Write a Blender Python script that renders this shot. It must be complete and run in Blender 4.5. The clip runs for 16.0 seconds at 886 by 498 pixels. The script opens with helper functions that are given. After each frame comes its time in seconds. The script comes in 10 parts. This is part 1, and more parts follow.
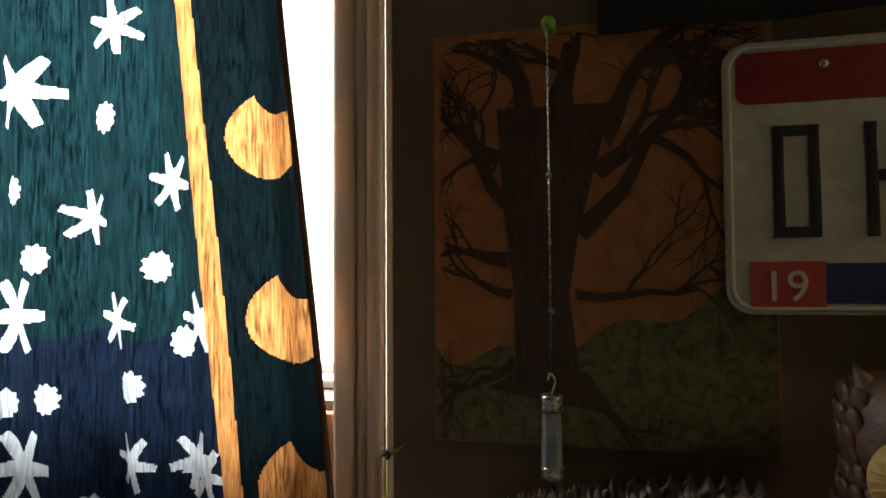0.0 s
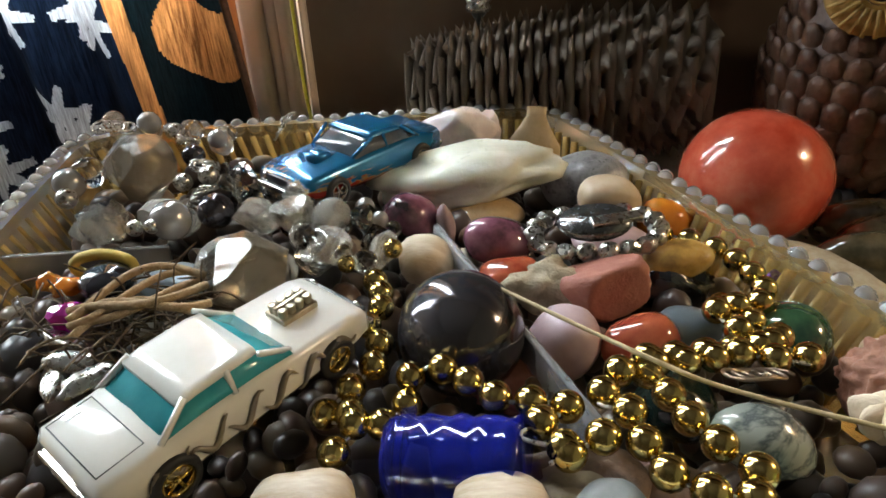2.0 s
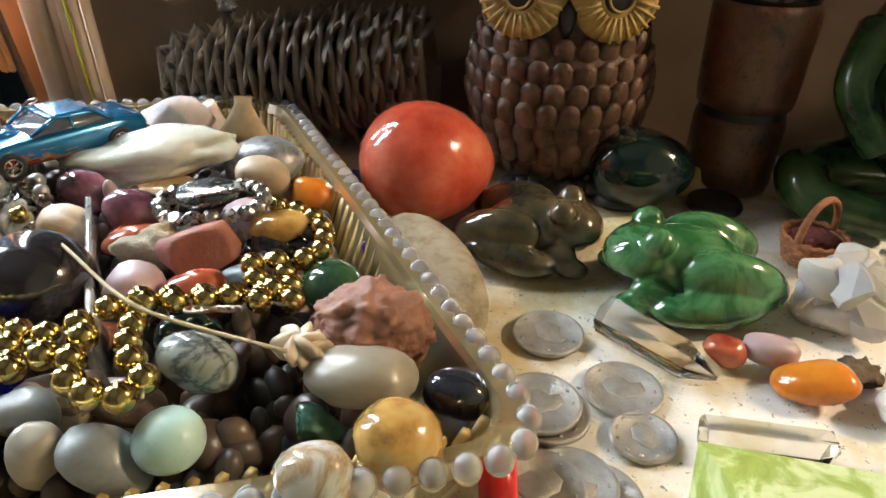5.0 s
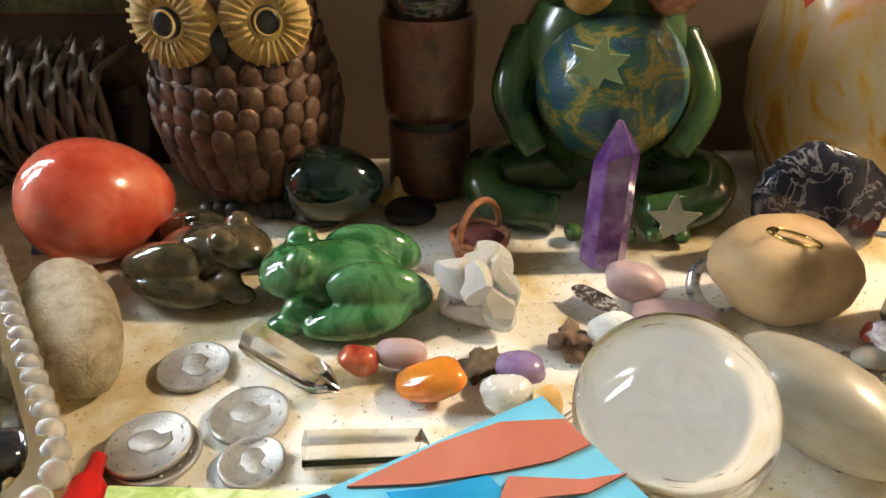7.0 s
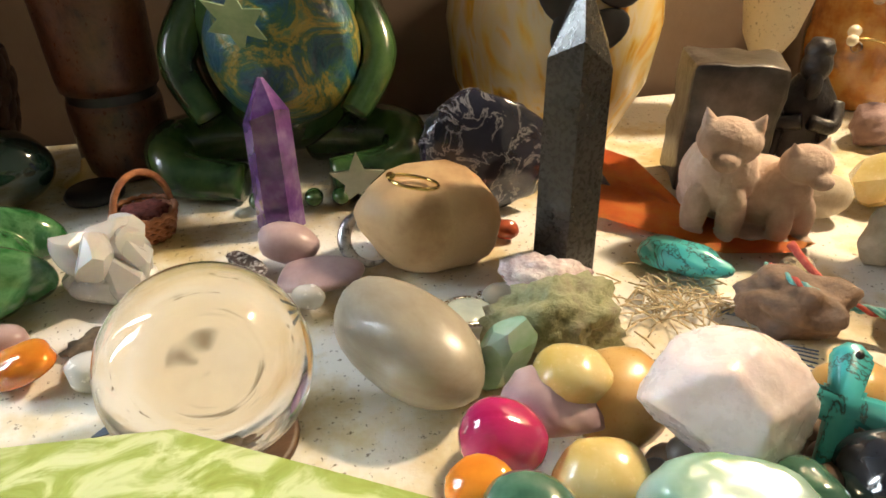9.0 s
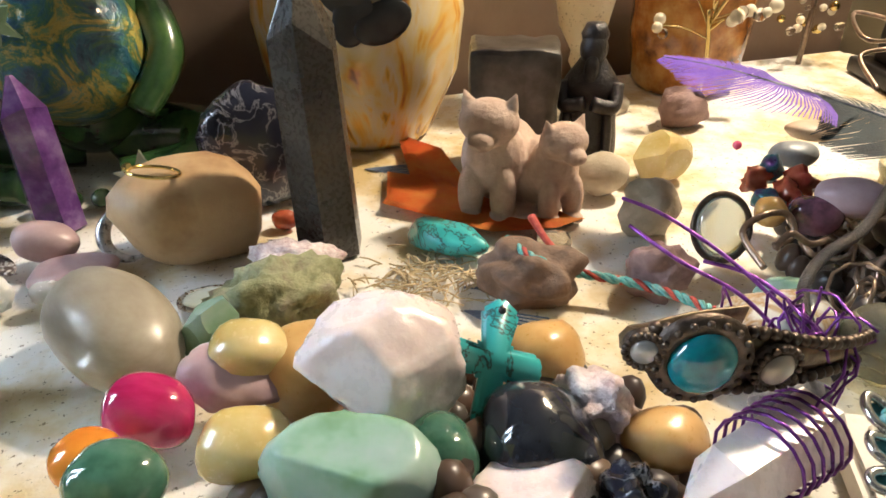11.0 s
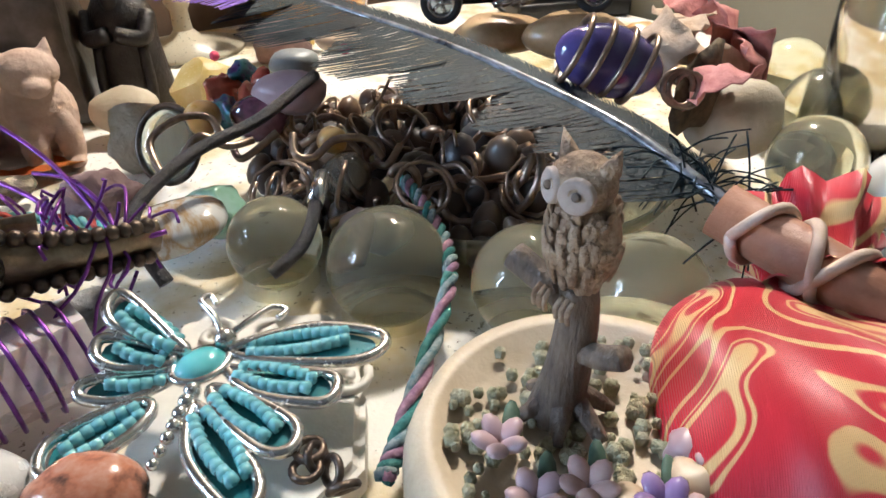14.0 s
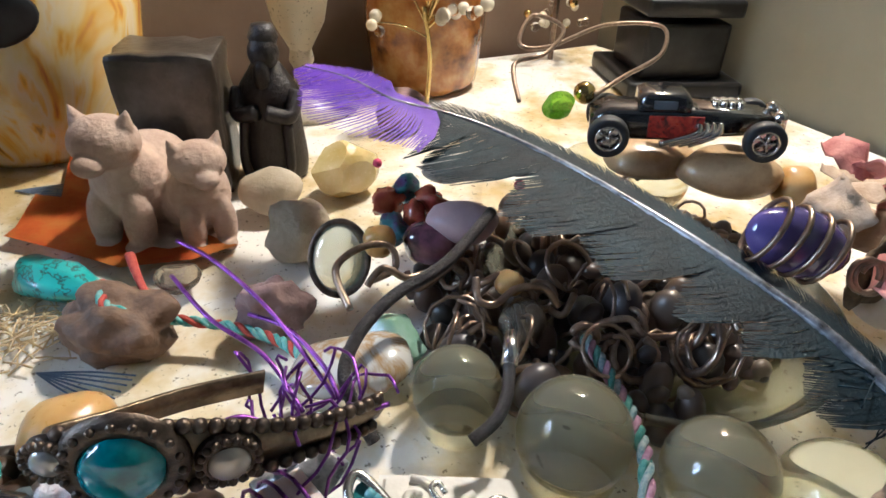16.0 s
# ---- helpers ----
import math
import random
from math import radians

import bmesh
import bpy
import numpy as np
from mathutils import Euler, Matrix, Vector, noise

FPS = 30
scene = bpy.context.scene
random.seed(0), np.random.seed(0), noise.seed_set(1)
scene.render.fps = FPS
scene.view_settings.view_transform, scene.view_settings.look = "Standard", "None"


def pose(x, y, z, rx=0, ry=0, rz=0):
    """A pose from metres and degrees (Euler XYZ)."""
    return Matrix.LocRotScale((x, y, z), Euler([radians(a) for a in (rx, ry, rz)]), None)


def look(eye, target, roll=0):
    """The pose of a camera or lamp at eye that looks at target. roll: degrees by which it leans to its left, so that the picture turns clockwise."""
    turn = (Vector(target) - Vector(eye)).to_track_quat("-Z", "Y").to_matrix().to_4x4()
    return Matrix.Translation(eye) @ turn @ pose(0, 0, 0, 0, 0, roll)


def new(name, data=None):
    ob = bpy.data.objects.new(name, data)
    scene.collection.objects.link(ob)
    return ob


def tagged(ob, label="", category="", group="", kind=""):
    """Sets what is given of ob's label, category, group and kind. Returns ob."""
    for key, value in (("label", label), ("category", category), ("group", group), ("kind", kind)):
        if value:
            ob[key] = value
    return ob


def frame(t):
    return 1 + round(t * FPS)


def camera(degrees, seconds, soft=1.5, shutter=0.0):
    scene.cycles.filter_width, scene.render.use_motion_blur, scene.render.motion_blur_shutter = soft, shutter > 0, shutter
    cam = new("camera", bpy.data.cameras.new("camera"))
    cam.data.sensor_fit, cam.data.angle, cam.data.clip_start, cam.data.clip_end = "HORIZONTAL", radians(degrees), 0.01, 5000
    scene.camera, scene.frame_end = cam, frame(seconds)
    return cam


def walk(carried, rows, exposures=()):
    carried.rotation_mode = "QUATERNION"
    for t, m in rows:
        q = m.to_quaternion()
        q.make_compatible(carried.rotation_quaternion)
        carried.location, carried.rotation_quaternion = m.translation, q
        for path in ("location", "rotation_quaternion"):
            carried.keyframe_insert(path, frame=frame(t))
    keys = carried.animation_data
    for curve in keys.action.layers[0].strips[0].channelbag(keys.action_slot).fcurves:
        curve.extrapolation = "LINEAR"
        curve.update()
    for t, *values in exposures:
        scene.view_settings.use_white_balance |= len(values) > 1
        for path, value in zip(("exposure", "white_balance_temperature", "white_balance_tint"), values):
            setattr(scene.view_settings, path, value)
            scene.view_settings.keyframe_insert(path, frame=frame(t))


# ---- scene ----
cam = camera(68.87, 16.0, soft=1.6)
# seconds, place, turn
ROWS = [
    (0.0, -0.0001, -0.0490, 0.1901, 92.26, 0.38, 4.17),
    (0.5, -0.0034, -0.0463, 0.1652, 86.11, 0.45, 3.15),
    (1.0, -0.0006, -0.0399, 0.1501, 80.35, 0.82, 2.68),
    (1.5, 0.0115, -0.0270, 0.1402, 72.13, 1.70, 2.65),
    (2.0, 0.0297, -0.0137, 0.1465, 57.68, 1.37, 1.85),
    (2.5, 0.0421, -0.0282, 0.1676, 57.38, 0.36, 1.40),
    (3.0, 0.0594, -0.0345, 0.1754, 56.98, 1.08, 2.36),
    (5.5, 0.1723, -0.0465, 0.1470, 58.12, -0.17, -1.69),
    (6.0, 0.1909, -0.0498, 0.1479, 58.02, 0.39, -4.63),
    (6.5, 0.2187, -0.0494, 0.1548, 58.33, -0.09, -8.82),
    (7.0, 0.2416, -0.0508, 0.1564, 58.61, 0.06, -12.19),
    (7.5, 0.2673, -0.0570, 0.1556, 57.74, 0.24, -14.59),
    (8.0, 0.2858, -0.0613, 0.1488, 56.95, 0.31, -16.48),
    (8.5, 0.3070, -0.0679, 0.1441, 57.55, 0.90, -18.24),
    (9.0, 0.3374, -0.0787, 0.1412, 57.96, 0.15, -22.03),
    (11.5, 0.4288, -0.1290, 0.1245, 59.29, 1.19, -28.26),
    (12.0, 0.4600, -0.1431, 0.1148, 58.24, 1.12, -31.85),
    (12.5, 0.4835, -0.1519, 0.1075, 57.79, 0.69, -34.98),
    (13.0, 0.5004, -0.1614, 0.1037, 57.65, 0.01, -38.10),
    (13.5, 0.5130, -0.1729, 0.1020, 57.16, 0.67, -40.29),
    (14.0, 0.5201, -0.1770, 0.0978, 57.75, 1.50, -41.15),
    (14.5, 0.5207, -0.1820, 0.1041, 60.40, 1.38, -41.67),
    (15.0, 0.5193, -0.1810, 0.1089, 63.58, 0.90, -41.54),
    (15.5, 0.5050, -0.1572, 0.1261, 62.01, -0.67, -39.01),
    (16.0, 0.4982, -0.1375, 0.1351, 57.61, -1.97, -36.38),
]
EXPOSURES = [(0.0, -0.85, 7000, 10), (1.0, -0.6, 6900, 10), (1.6, 0.0, 6800, 10), (2.2, 0.3, 6600, 10), (3.2, 0.7, 6500, 10), (5.3, 0.85, 6400, 10), (6.0, 0.97, 6400, 10), (8.0, 0.97, 6400, 10), (9.2, 0.80, 6400, 10), (11.5, 0.75, 5400, 10), (14.0, 0.65, 4950, 10), (16.0, 0.5, 4900, 10)]
walk(cam, [(t, pose(x, y, z, a, b, c)) for t, x, y, z, a, b, c in ROWS], EXPOSURES)

# ---- light ----
world = bpy.data.worlds.new("daylight")
scene.world = world
world.use_nodes = True
sky = world.node_tree.nodes.new("ShaderNodeTexSky")
sky.sky_type, sky.sun_disc = "NISHITA", False
sky.sun_elevation, sky.sun_rotation = radians(38), radians(-60)
world.node_tree.links.new(sky.outputs[0], world.node_tree.nodes["Background"].inputs[0])
world.node_tree.nodes["Background"].inputs[1].default_value = 0.12

# the wall runs 9 degrees off the x axis
WALL = radians(-9)
W0 = Vector((-0.03, 0.374, 0))
ALONG = Vector((math.cos(WALL), math.sin(WALL), 0))
OUT = Vector((math.sin(WALL), -math.cos(WALL), 0))


def on_wall(u, v, d=0.0):
    """Place u along the wall, v above the table, d out into the room."""
    return W0 + ALONG * u + OUT * d + Vector((0, 0, v))


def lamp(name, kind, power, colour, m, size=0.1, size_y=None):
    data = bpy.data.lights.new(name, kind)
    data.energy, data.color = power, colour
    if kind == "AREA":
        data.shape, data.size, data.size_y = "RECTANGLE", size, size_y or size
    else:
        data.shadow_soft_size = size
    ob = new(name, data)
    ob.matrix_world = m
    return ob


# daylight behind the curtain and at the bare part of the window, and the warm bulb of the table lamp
lamp("curtain_daylight", "AREA", 52.0, (0.80, 0.92, 1.0), look(on_wall(-0.26, 0.46, -0.20), on_wall(-0.24, 0.18, 0.4)), 0.5, 0.7)
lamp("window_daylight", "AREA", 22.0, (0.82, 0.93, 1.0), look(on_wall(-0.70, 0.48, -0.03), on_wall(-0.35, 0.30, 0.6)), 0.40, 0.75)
lamp("table_lamp_bulb", "POINT", 13.5, (1.0, 0.79, 0.54), Matrix.Translation((0.88, 0.122, 0.503)), 0.025)


# ---- mesh helpers ----
def part(name, bm, material, parent=None, label="", smooth=True):
    """Links a bmesh as one mesh object, under a thing or under a part."""
    me = bpy.data.meshes.new(name)
    bm.to_mesh(me)
    bm.free()
    for m in material if isinstance(material, (list, tuple)) else [material]:
        me.materials.append(m)
    if smooth:
        me.shade_smooth()
    ob = new(name, me)
    if parent is not None:
        ob.parent = parent
    if label:
        tagged(ob, label)
    return ob


def thing(name, label, category, m=None, group="", kind=""):
    ob = tagged(new(name), label, category, group, kind)
    ob.matrix_world = m if m is not None else Matrix()
    return ob


def solid(name, label, category, bm, material, m=None, group="", kind="", smooth=True):
    ob = tagged(part(name, bm, material, smooth=smooth), label, category, group, kind)
    if m is not None:
        ob.matrix_world = m
    return ob


def box(bm, sx, sy, sz, m=None, bevel=0.0):
    made = bmesh.ops.create_cube(bm, size=1, matrix=(m or Matrix()) @ Matrix.Diagonal((sx, sy, sz, 1)))
    if bevel:
        edges = {e for v in made["verts"] for e in v.link_edges}
        bmesh.ops.bevel(bm, geom=list(edges), offset=bevel, segments=2, affect="EDGES", profile=0.6)
    return bm


def ball(bm, r, m=None, u=20, v=14):
    bmesh.ops.create_uvsphere(bm, u_segments=u, v_segments=v, radius=r, matrix=m or Matrix())
    return bm


def lathe(bm, profile, steps=32, m=None, mat=0):
    """Turns (radius, height) pairs round the z axis."""
    m = m or Matrix()
    rings = []
    for r, z in profile:
        if r < 1e-6:
            rings.append([bm.verts.new(m @ Vector((0, 0, z)))])
        else:
            rings.append([bm.verts.new(m @ Vector((r * math.cos(k * math.tau / steps), r * math.sin(k * math.tau / steps), z))) for k in range(steps)])
    for a, b in zip(rings, rings[1:]):
        for k in range(steps):
            j = (k + 1) % steps
            if len(a) == 1 and len(b) == 1:
                continue
            if len(a) == 1:
                f = bm.faces.new((a[0], b[j], b[k]))
            elif len(b) == 1:
                f = bm.faces.new((a[k], a[j], b[0]))
            else:
                f = bm.faces.new((a[k], a[j], b[j], b[k]))
            f.material_index = mat
    return bm


def tube(bm, points, radius, sides=8, closed=False, mat=0):
    """A round wire through the points; radius: a number, or a function of 0..1."""
    pts = [Vector(p) for p in points]
    n = len(pts)
    rings = []
    side = None
    for i, p in enumerate(pts):
        if closed:
            d = pts[(i + 1) % n] - pts[i - 1]
        else:
            d = pts[min(i + 1, n - 1)] - pts[max(i - 1, 0)]
        d.normalize()
        if side is None:
            side = d.orthogonal().normalized()
        side = (side - d * side.dot(d))
        if side.length < 1e-6:
            side = d.orthogonal()
        side.normalize()
        up = d.cross(side)
        r = radius(i / max(n - 1, 1)) if callable(radius) else radius
        rings.append([bm.verts.new(p + (side * math.cos(k * math.tau / sides) + up * math.sin(k * math.tau / sides)) * r) for k in range(sides)])
    pairs = list(zip(rings, rings[1:])) + ([(rings[-1], rings[0])] if closed else [])
    for a, b in pairs:
        for k in range(sides):
            f = bm.faces.new((a[k], a[(k + 1) % sides], b[(k + 1) % sides], b[k]))
            f.material_index = mat
    if not closed:
        bm.faces.new(rings[0][::-1]).material_index = mat
        bm.faces.new(rings[-1]).material_index = mat
    return bm


def curve(points, steps=8, closed=False):
    """Points on a smooth line through the given ones."""
    p = [Vector(q) for q in points]
    n = len(p)
    out = []
    for i in range(n if closed else n - 1):
        a, b, c, d = (p[(i + k) % n] if closed else p[min(max(i + k, 0), n - 1)] for k in (-1, 0, 1, 2))
        for s in range(steps):
            t = s / steps
            out.append(0.5 * ((2 * b) + (c - a) * t + (2 * a - 5 * b + 4 * c - d) * t * t + (3 * b - 3 * c + d - a) * t ** 3))
    if not closed:
        out.append(p[-1])
    return out


def lump(size, seed=0, rough=0.12, freq=1.2, fine=0.0, power=2.0, level=3, flat=0.0):
    """A stone: a round form of half sizes size, made uneven; power above 2 squares it, flat cuts its foot."""
    bm = bmesh.new()
    bmesh.ops.create_icosphere(bm, subdivisions=level, radius=1)
    off = Vector((seed * 3.7, seed * 1.9, seed * 5.3))
    for v in bm.verts:
        p = v.co.copy()
        if power != 2.0:
            k = (abs(p.x) ** power + abs(p.y) ** power + abs(p.z) ** power) ** (1 / power)
            p /= k
        k = 1 + rough * noise.noise(p * freq + off) + (fine * noise.noise(p * freq * 4 + off) if fine else 0)
        p *= k
        if flat and p.z < -flat:
            p.z = -flat + (p.z + flat) * 0.15
        v.co = Vector((p.x * size[0], p.y * size[1], p.z * size[2]))
    return bm


def chunk(size, seed=0, cuts=14, depth=(0.62, 0.95), bevel=0.0):
    """A broken or faceted piece: a ball cut by flat planes."""
    rnd = random.Random(seed)
    bm = bmesh.new()
    bmesh.ops.create_icosphere(bm, subdivisions=3, radius=1)
    for _ in range(cuts):
        n = Vector((rnd.gauss(0, 1), rnd.gauss(0, 1), rnd.gauss(0, 1))).normalized()
        d = rnd.uniform(*depth)
        cut = bmesh.ops.bisect_plane(bm, geom=bm.verts[:] + bm.edges[:] + bm.faces[:], plane_co=n * d, plane_no=n, clear_outer=True)
        edges = [e for e in cut["geom_cut"] if isinstance(e, bmesh.types.BMEdge)]
        bmesh.ops.holes_fill(bm, edges=edges, sides=0)
    bmesh.ops.scale(bm, vec=size, verts=bm.verts)
    return bm


def hewn(size, seed=0, cuts=9, depth=(0.55, 0.85), rough=0.10, level=4):
    """A broken stone: flat worn faces with softened edges and an uneven skin."""
    rnd = random.Random(seed)
    planes = [(Vector((rnd.gauss(0, 1), rnd.gauss(0, 1), rnd.gauss(0, 1))).normalized(), rnd.uniform(*depth)) for _ in range(cuts)]
    off = Vector((seed * 2.1, seed * 0.7, 3.3))
    bm = bmesh.new()
    bmesh.ops.create_icosphere(bm, subdivisions=level, radius=1)
    for v in bm.verts:
        p = v.co * (1 + rough * noise.noise(v.co * 1.3 + off))
        for n, d in planes:
            over = p.dot(n) - d
            if over > 0:
                p -= n * over * 0.96
        p *= 1 + rough * 0.35 * noise.noise(v.co * 4.5 + off) + rough * 0.15 * noise.noise(v.co * 11 + off)
        v.co = Vector((p.x * size[0], p.y * size[1], p.z * size[2])) * 1.12
    return bm


def prism(sides, r, length, tip=0.35, seed=0, twist=0.0, tip_r=0.08):
    """A crystal point along z with its foot at 0."""
    rnd = random.Random(seed)
    k = [rnd.uniform(0.86, 1.1) for _ in range(sides)]
    bm = bmesh.new()
    rings = []
    for z, s in ((0, 1.0), (length * (1 - tip), 0.92), (length, tip_r)):
        rings.append([bm.verts.new((r * s * k[i] * math.cos(twist + i * math.tau / sides), r * s * k[i] * math.sin(twist + i * math.tau / sides), z + (rnd.uniform(-0.06, 0.06) * length if 0 < z < length else 0))) for i in range(sides)])
    for a, b in zip(rings, rings[1:]):
        for i in range(sides):
            bm.faces.new((a[i], a[(i + 1) % sides], b[(i + 1) % sides], b[i]))
    bm.faces.new(rings[0][::-1])
    bm.faces.new(rings[-1])
    return bm


def at(place, yaw=0.0, pitch=0.0, roll=0.0):
    return pose(*place, pitch, roll, yaw)


# ---- materials ----
def nodes_of(name):
    m = bpy.data.materials.new(name)
    m.use_nodes = True
    t = m.node_tree
    return m, t, t.nodes["Principled BSDF"]


def ramp(t, fac, stops):
    n = t.nodes.new("ShaderNodeValToRGB")
    while len(n.color_ramp.elements) < len(stops):
        n.color_ramp.elements.new(0.5)
    for e, (p, c) in zip(n.color_ramp.elements, stops):
        e.position, e.color = p, (*c, 1)
    t.links.new(fac, n.inputs[0])
    return n.outputs[0]


def coords(t, scale=1.0, stretch=(1, 1, 1)):
    c = t.nodes.new("ShaderNodeTexCoord")
    mp = t.nodes.new("ShaderNodeMapping")
    t.links.new(c.outputs["Object"], mp.inputs[0])
    info = t.nodes.new("ShaderNodeObjectInfo")
    mul = t.nodes.new("ShaderNodeVectorMath")
    mul.operation = "SCALE"
    mul.inputs[0].default_value = (1.7, 2.3, 3.1)
    t.links.new(info.outputs["Random"], mul.inputs[3])
    t.links.new(mul.outputs[0], mp.inputs[1])
    mp.inputs[3].default_value = [scale * s for s in stretch]
    return mp.outputs[0]


def tex(t, vec, scale, detail=4.0, rough=0.55, kind="ShaderNodeTexNoise", distort=0.0):
    n = t.nodes.new(kind)
    t.links.new(vec, n.inputs["Vector"])
    n.inputs["Scale"].default_value = scale
    if kind == "ShaderNodeTexNoise":
        n.inputs["Detail"].default_value, n.inputs["Roughness"].default_value = detail, rough
        n.inputs["Distortion"].default_value = distort
    return n.outputs[0]


def mat(name, stops, scale=120.0, rough=0.4, metal=0.0, bump=0.0, bump_scale=600.0, trans=0.0, ior=1.5, coat=0.0, sss=0.0, stretch=(1, 1, 1), distort=0.0, rough_var=0.1, sheen=0.0, detail=4.0):
    """A surface: colours blended by noise at real size, with uneven gloss and fine relief."""
    m, t, b = nodes_of(name)
    vec = coords(t, 1.0, stretch)
    n = tex(t, vec, scale, detail, 0.6, distort=distort)
    if len(stops) == 1:
        c = stops[0]
        stops = [tuple(x * 0.86 for x in c), tuple(min(1, x * 1.1) for x in c)]
    if not isinstance(stops[0][0], tuple) and len(stops[0]) == 3:
        k = len(stops) - 1
        stops = [(0.32 + 0.36 * i / k, c) for i, c in enumerate(stops)]
    t.links.new(ramp(t, n, stops), b.inputs["Base Color"])
    fine = tex(t, vec, bump_scale, 5.0, 0.6)
    rr = t.nodes.new("ShaderNodeMapRange")
    rr.inputs[3].default_value, rr.inputs[4].default_value = max(0.02, rough - rough_var), min(1, rough + rough_var)
    t.links.new(fine, rr.inputs[0])
    t.links.new(rr.outputs[0], b.inputs["Roughness"])
    b.inputs["Metallic"].default_value = metal
    b.inputs["Transmission Weight"].default_value = trans
    b.inputs["IOR"].default_value = ior
    b.inputs["Coat Weight"].default_value = coat
    b.inputs["Coat Roughness"].default_value = 0.06
    b.inputs["Subsurface Weight"].default_value = sss
    b.inputs["Subsurface Radius"].default_value = (0.004, 0.003, 0.002)
    b.inputs["Subsurface Scale"].default_value = 1.0
    b.inputs["Sheen Weight"].default_value = sheen
    if bump:
        bn = t.nodes.new("ShaderNodeBump")
        bn.inputs["Strength"].default_value, bn.inputs["Distance"].default_value = min(1, bump), 0.0012
        t.links.new(fine, bn.inputs["Height"])
        t.links.new(bn.outputs[0], b.inputs["Normal"])
    return m


def veined(name, base, vein, scale=90.0, width=0.06, rough=0.2, coat=0.4, base2=None, vscale=None, bump=0.0, sss=0.0):
    """Stone with thin wandering veins."""
    m, t, b = nodes_of(name)
    vec = coords(t)
    n = tex(t, vec, scale, 5, 0.6, distort=0.6)
    bg = ramp(t, tex(t, vec, scale * 0.6, 4, 0.6), [(0.3, base), (0.7, base2 or tuple(x * 0.75 for x in base))])
    line = ramp(t, n, [(0.5 - width, (0, 0, 0)), (0.5, (1, 1, 1)), (0.5 + width, (0, 0, 0))])
    mix = t.nodes.new("ShaderNodeMix")
    mix.data_type = "RGBA"
    t.links.new(line, mix.inputs[0])
    t.links.new(bg, mix.inputs[6])
    mix.inputs[7].default_value = (*vein, 1)
    t.links.new(mix.outputs[2], b.inputs["Base Color"])
    b.inputs["Roughness"].default_value, b.inputs["Coat Weight"].default_value = rough, coat
    b.inputs["Subsurface Weight"].default_value = sss
    b.inputs["Subsurface Radius"].default_value = (0.004, 0.003, 0.002)
    b.inputs["Subsurface Scale"].default_value = 1.0
    if bump:
        bn = t.nodes.new("ShaderNodeBump")
        bn.inputs["Strength"].default_value, bn.inputs["Distance"].default_value = bump, 0.001
        t.links.new(n, bn.inputs["Height"])
        t.links.new(bn.outputs[0], b.inputs["Normal"])
    return m


def glass(name, colour, rough=0.03, ior=1.48, trans=1.0):
    return mat(name, [colour, tuple(min(1, x * 1.04) for x in colour)], 60, rough, 0, 0, trans=trans, ior=ior, rough_var=0.02)


# ---- surfaces of the room ----
plaster = mat("pink_beige_wall_paint", [(0.150, 0.100, 0.066), (0.190, 0.134, 0.090)], 14, 0.7, bump=0.15, bump_scale=300)
trim_paint = mat("cream_trim_paint", [(0.62, 0.47, 0.36), (0.70, 0.56, 0.44)], 25, 0.45, bump=0.1, bump_scale=400)
window_white = mat("white_window_paint", [(0.75, 0.75, 0.72), (0.82, 0.82, 0.8)], 40, 0.4, bump=0.05)
orange_wood = mat("orange_pine_wood", [(0.42, 0.16, 0.05), (0.60, 0.27, 0.10)], 60, 0.45, bump=0.1, stretch=(1, 1, 0.15))
floor_wood = mat("brown_floor_boards", [(0.06, 0.035, 0.02), (0.10, 0.06, 0.035)], 20, 0.5, bump=0.1, stretch=(0.2, 1, 1))
# ceiling out of view, kept dark to curb bounced light
ceiling_paint = mat("dim_ceiling_paint", [(0.10, 0.09, 0.08), (0.14, 0.12, 0.10)], 10, 0.8, bump=0.1)
table_wood = mat("brown_table_wood", [(0.20, 0.10, 0.05), (0.30, 0.16, 0.08)], 30, 0.45, bump=0.15, stretch=(0.15, 1, 1))


def cloth_material():
    m, t, b = nodes_of("white_printed_cloth")
    vec = coords(t)
    # ochre patches paint the warm yellow shade between the things on white cloth
    base = ramp(t, tex(t, vec, 22, 5, 0.6), [(0.34, (0.52, 0.38, 0.16)), (0.44, (0.66, 0.56, 0.36)), (0.54, (0.80, 0.77, 0.70)), (0.66, (0.80, 0.77, 0.70)), (0.76, (0.62, 0.52, 0.32))])
    specks = ramp(t, tex(t, vec, 420, 3, 0.7), [(0.33, (0.16, 0.12, 0.07)), (0.38, (1, 1, 1))])
    mix = t.nodes.new("ShaderNodeMix")
    mix.data_type, mix.blend_type = "RGBA", "MULTIPLY"
    mix.inputs[0].default_value = 0.8
    t.links.new(base, mix.inputs[6])
    t.links.new(specks, mix.inputs[7])
    t.links.new(mix.outputs[2], b.inputs["Base Color"])
    b.inputs["Roughness"].default_value = 0.8
    bn = t.nodes.new("ShaderNodeBump")
    bn.inputs["Strength"].default_value, bn.inputs["Distance"].default_value = 0.3, 0.0006
    t.links.new(tex(t, vec, 900, 4, 0.6), bn.inputs["Height"])
    t.links.new(bn.outputs[0], b.inputs["Normal"])
    return m


cloth_white = cloth_material()


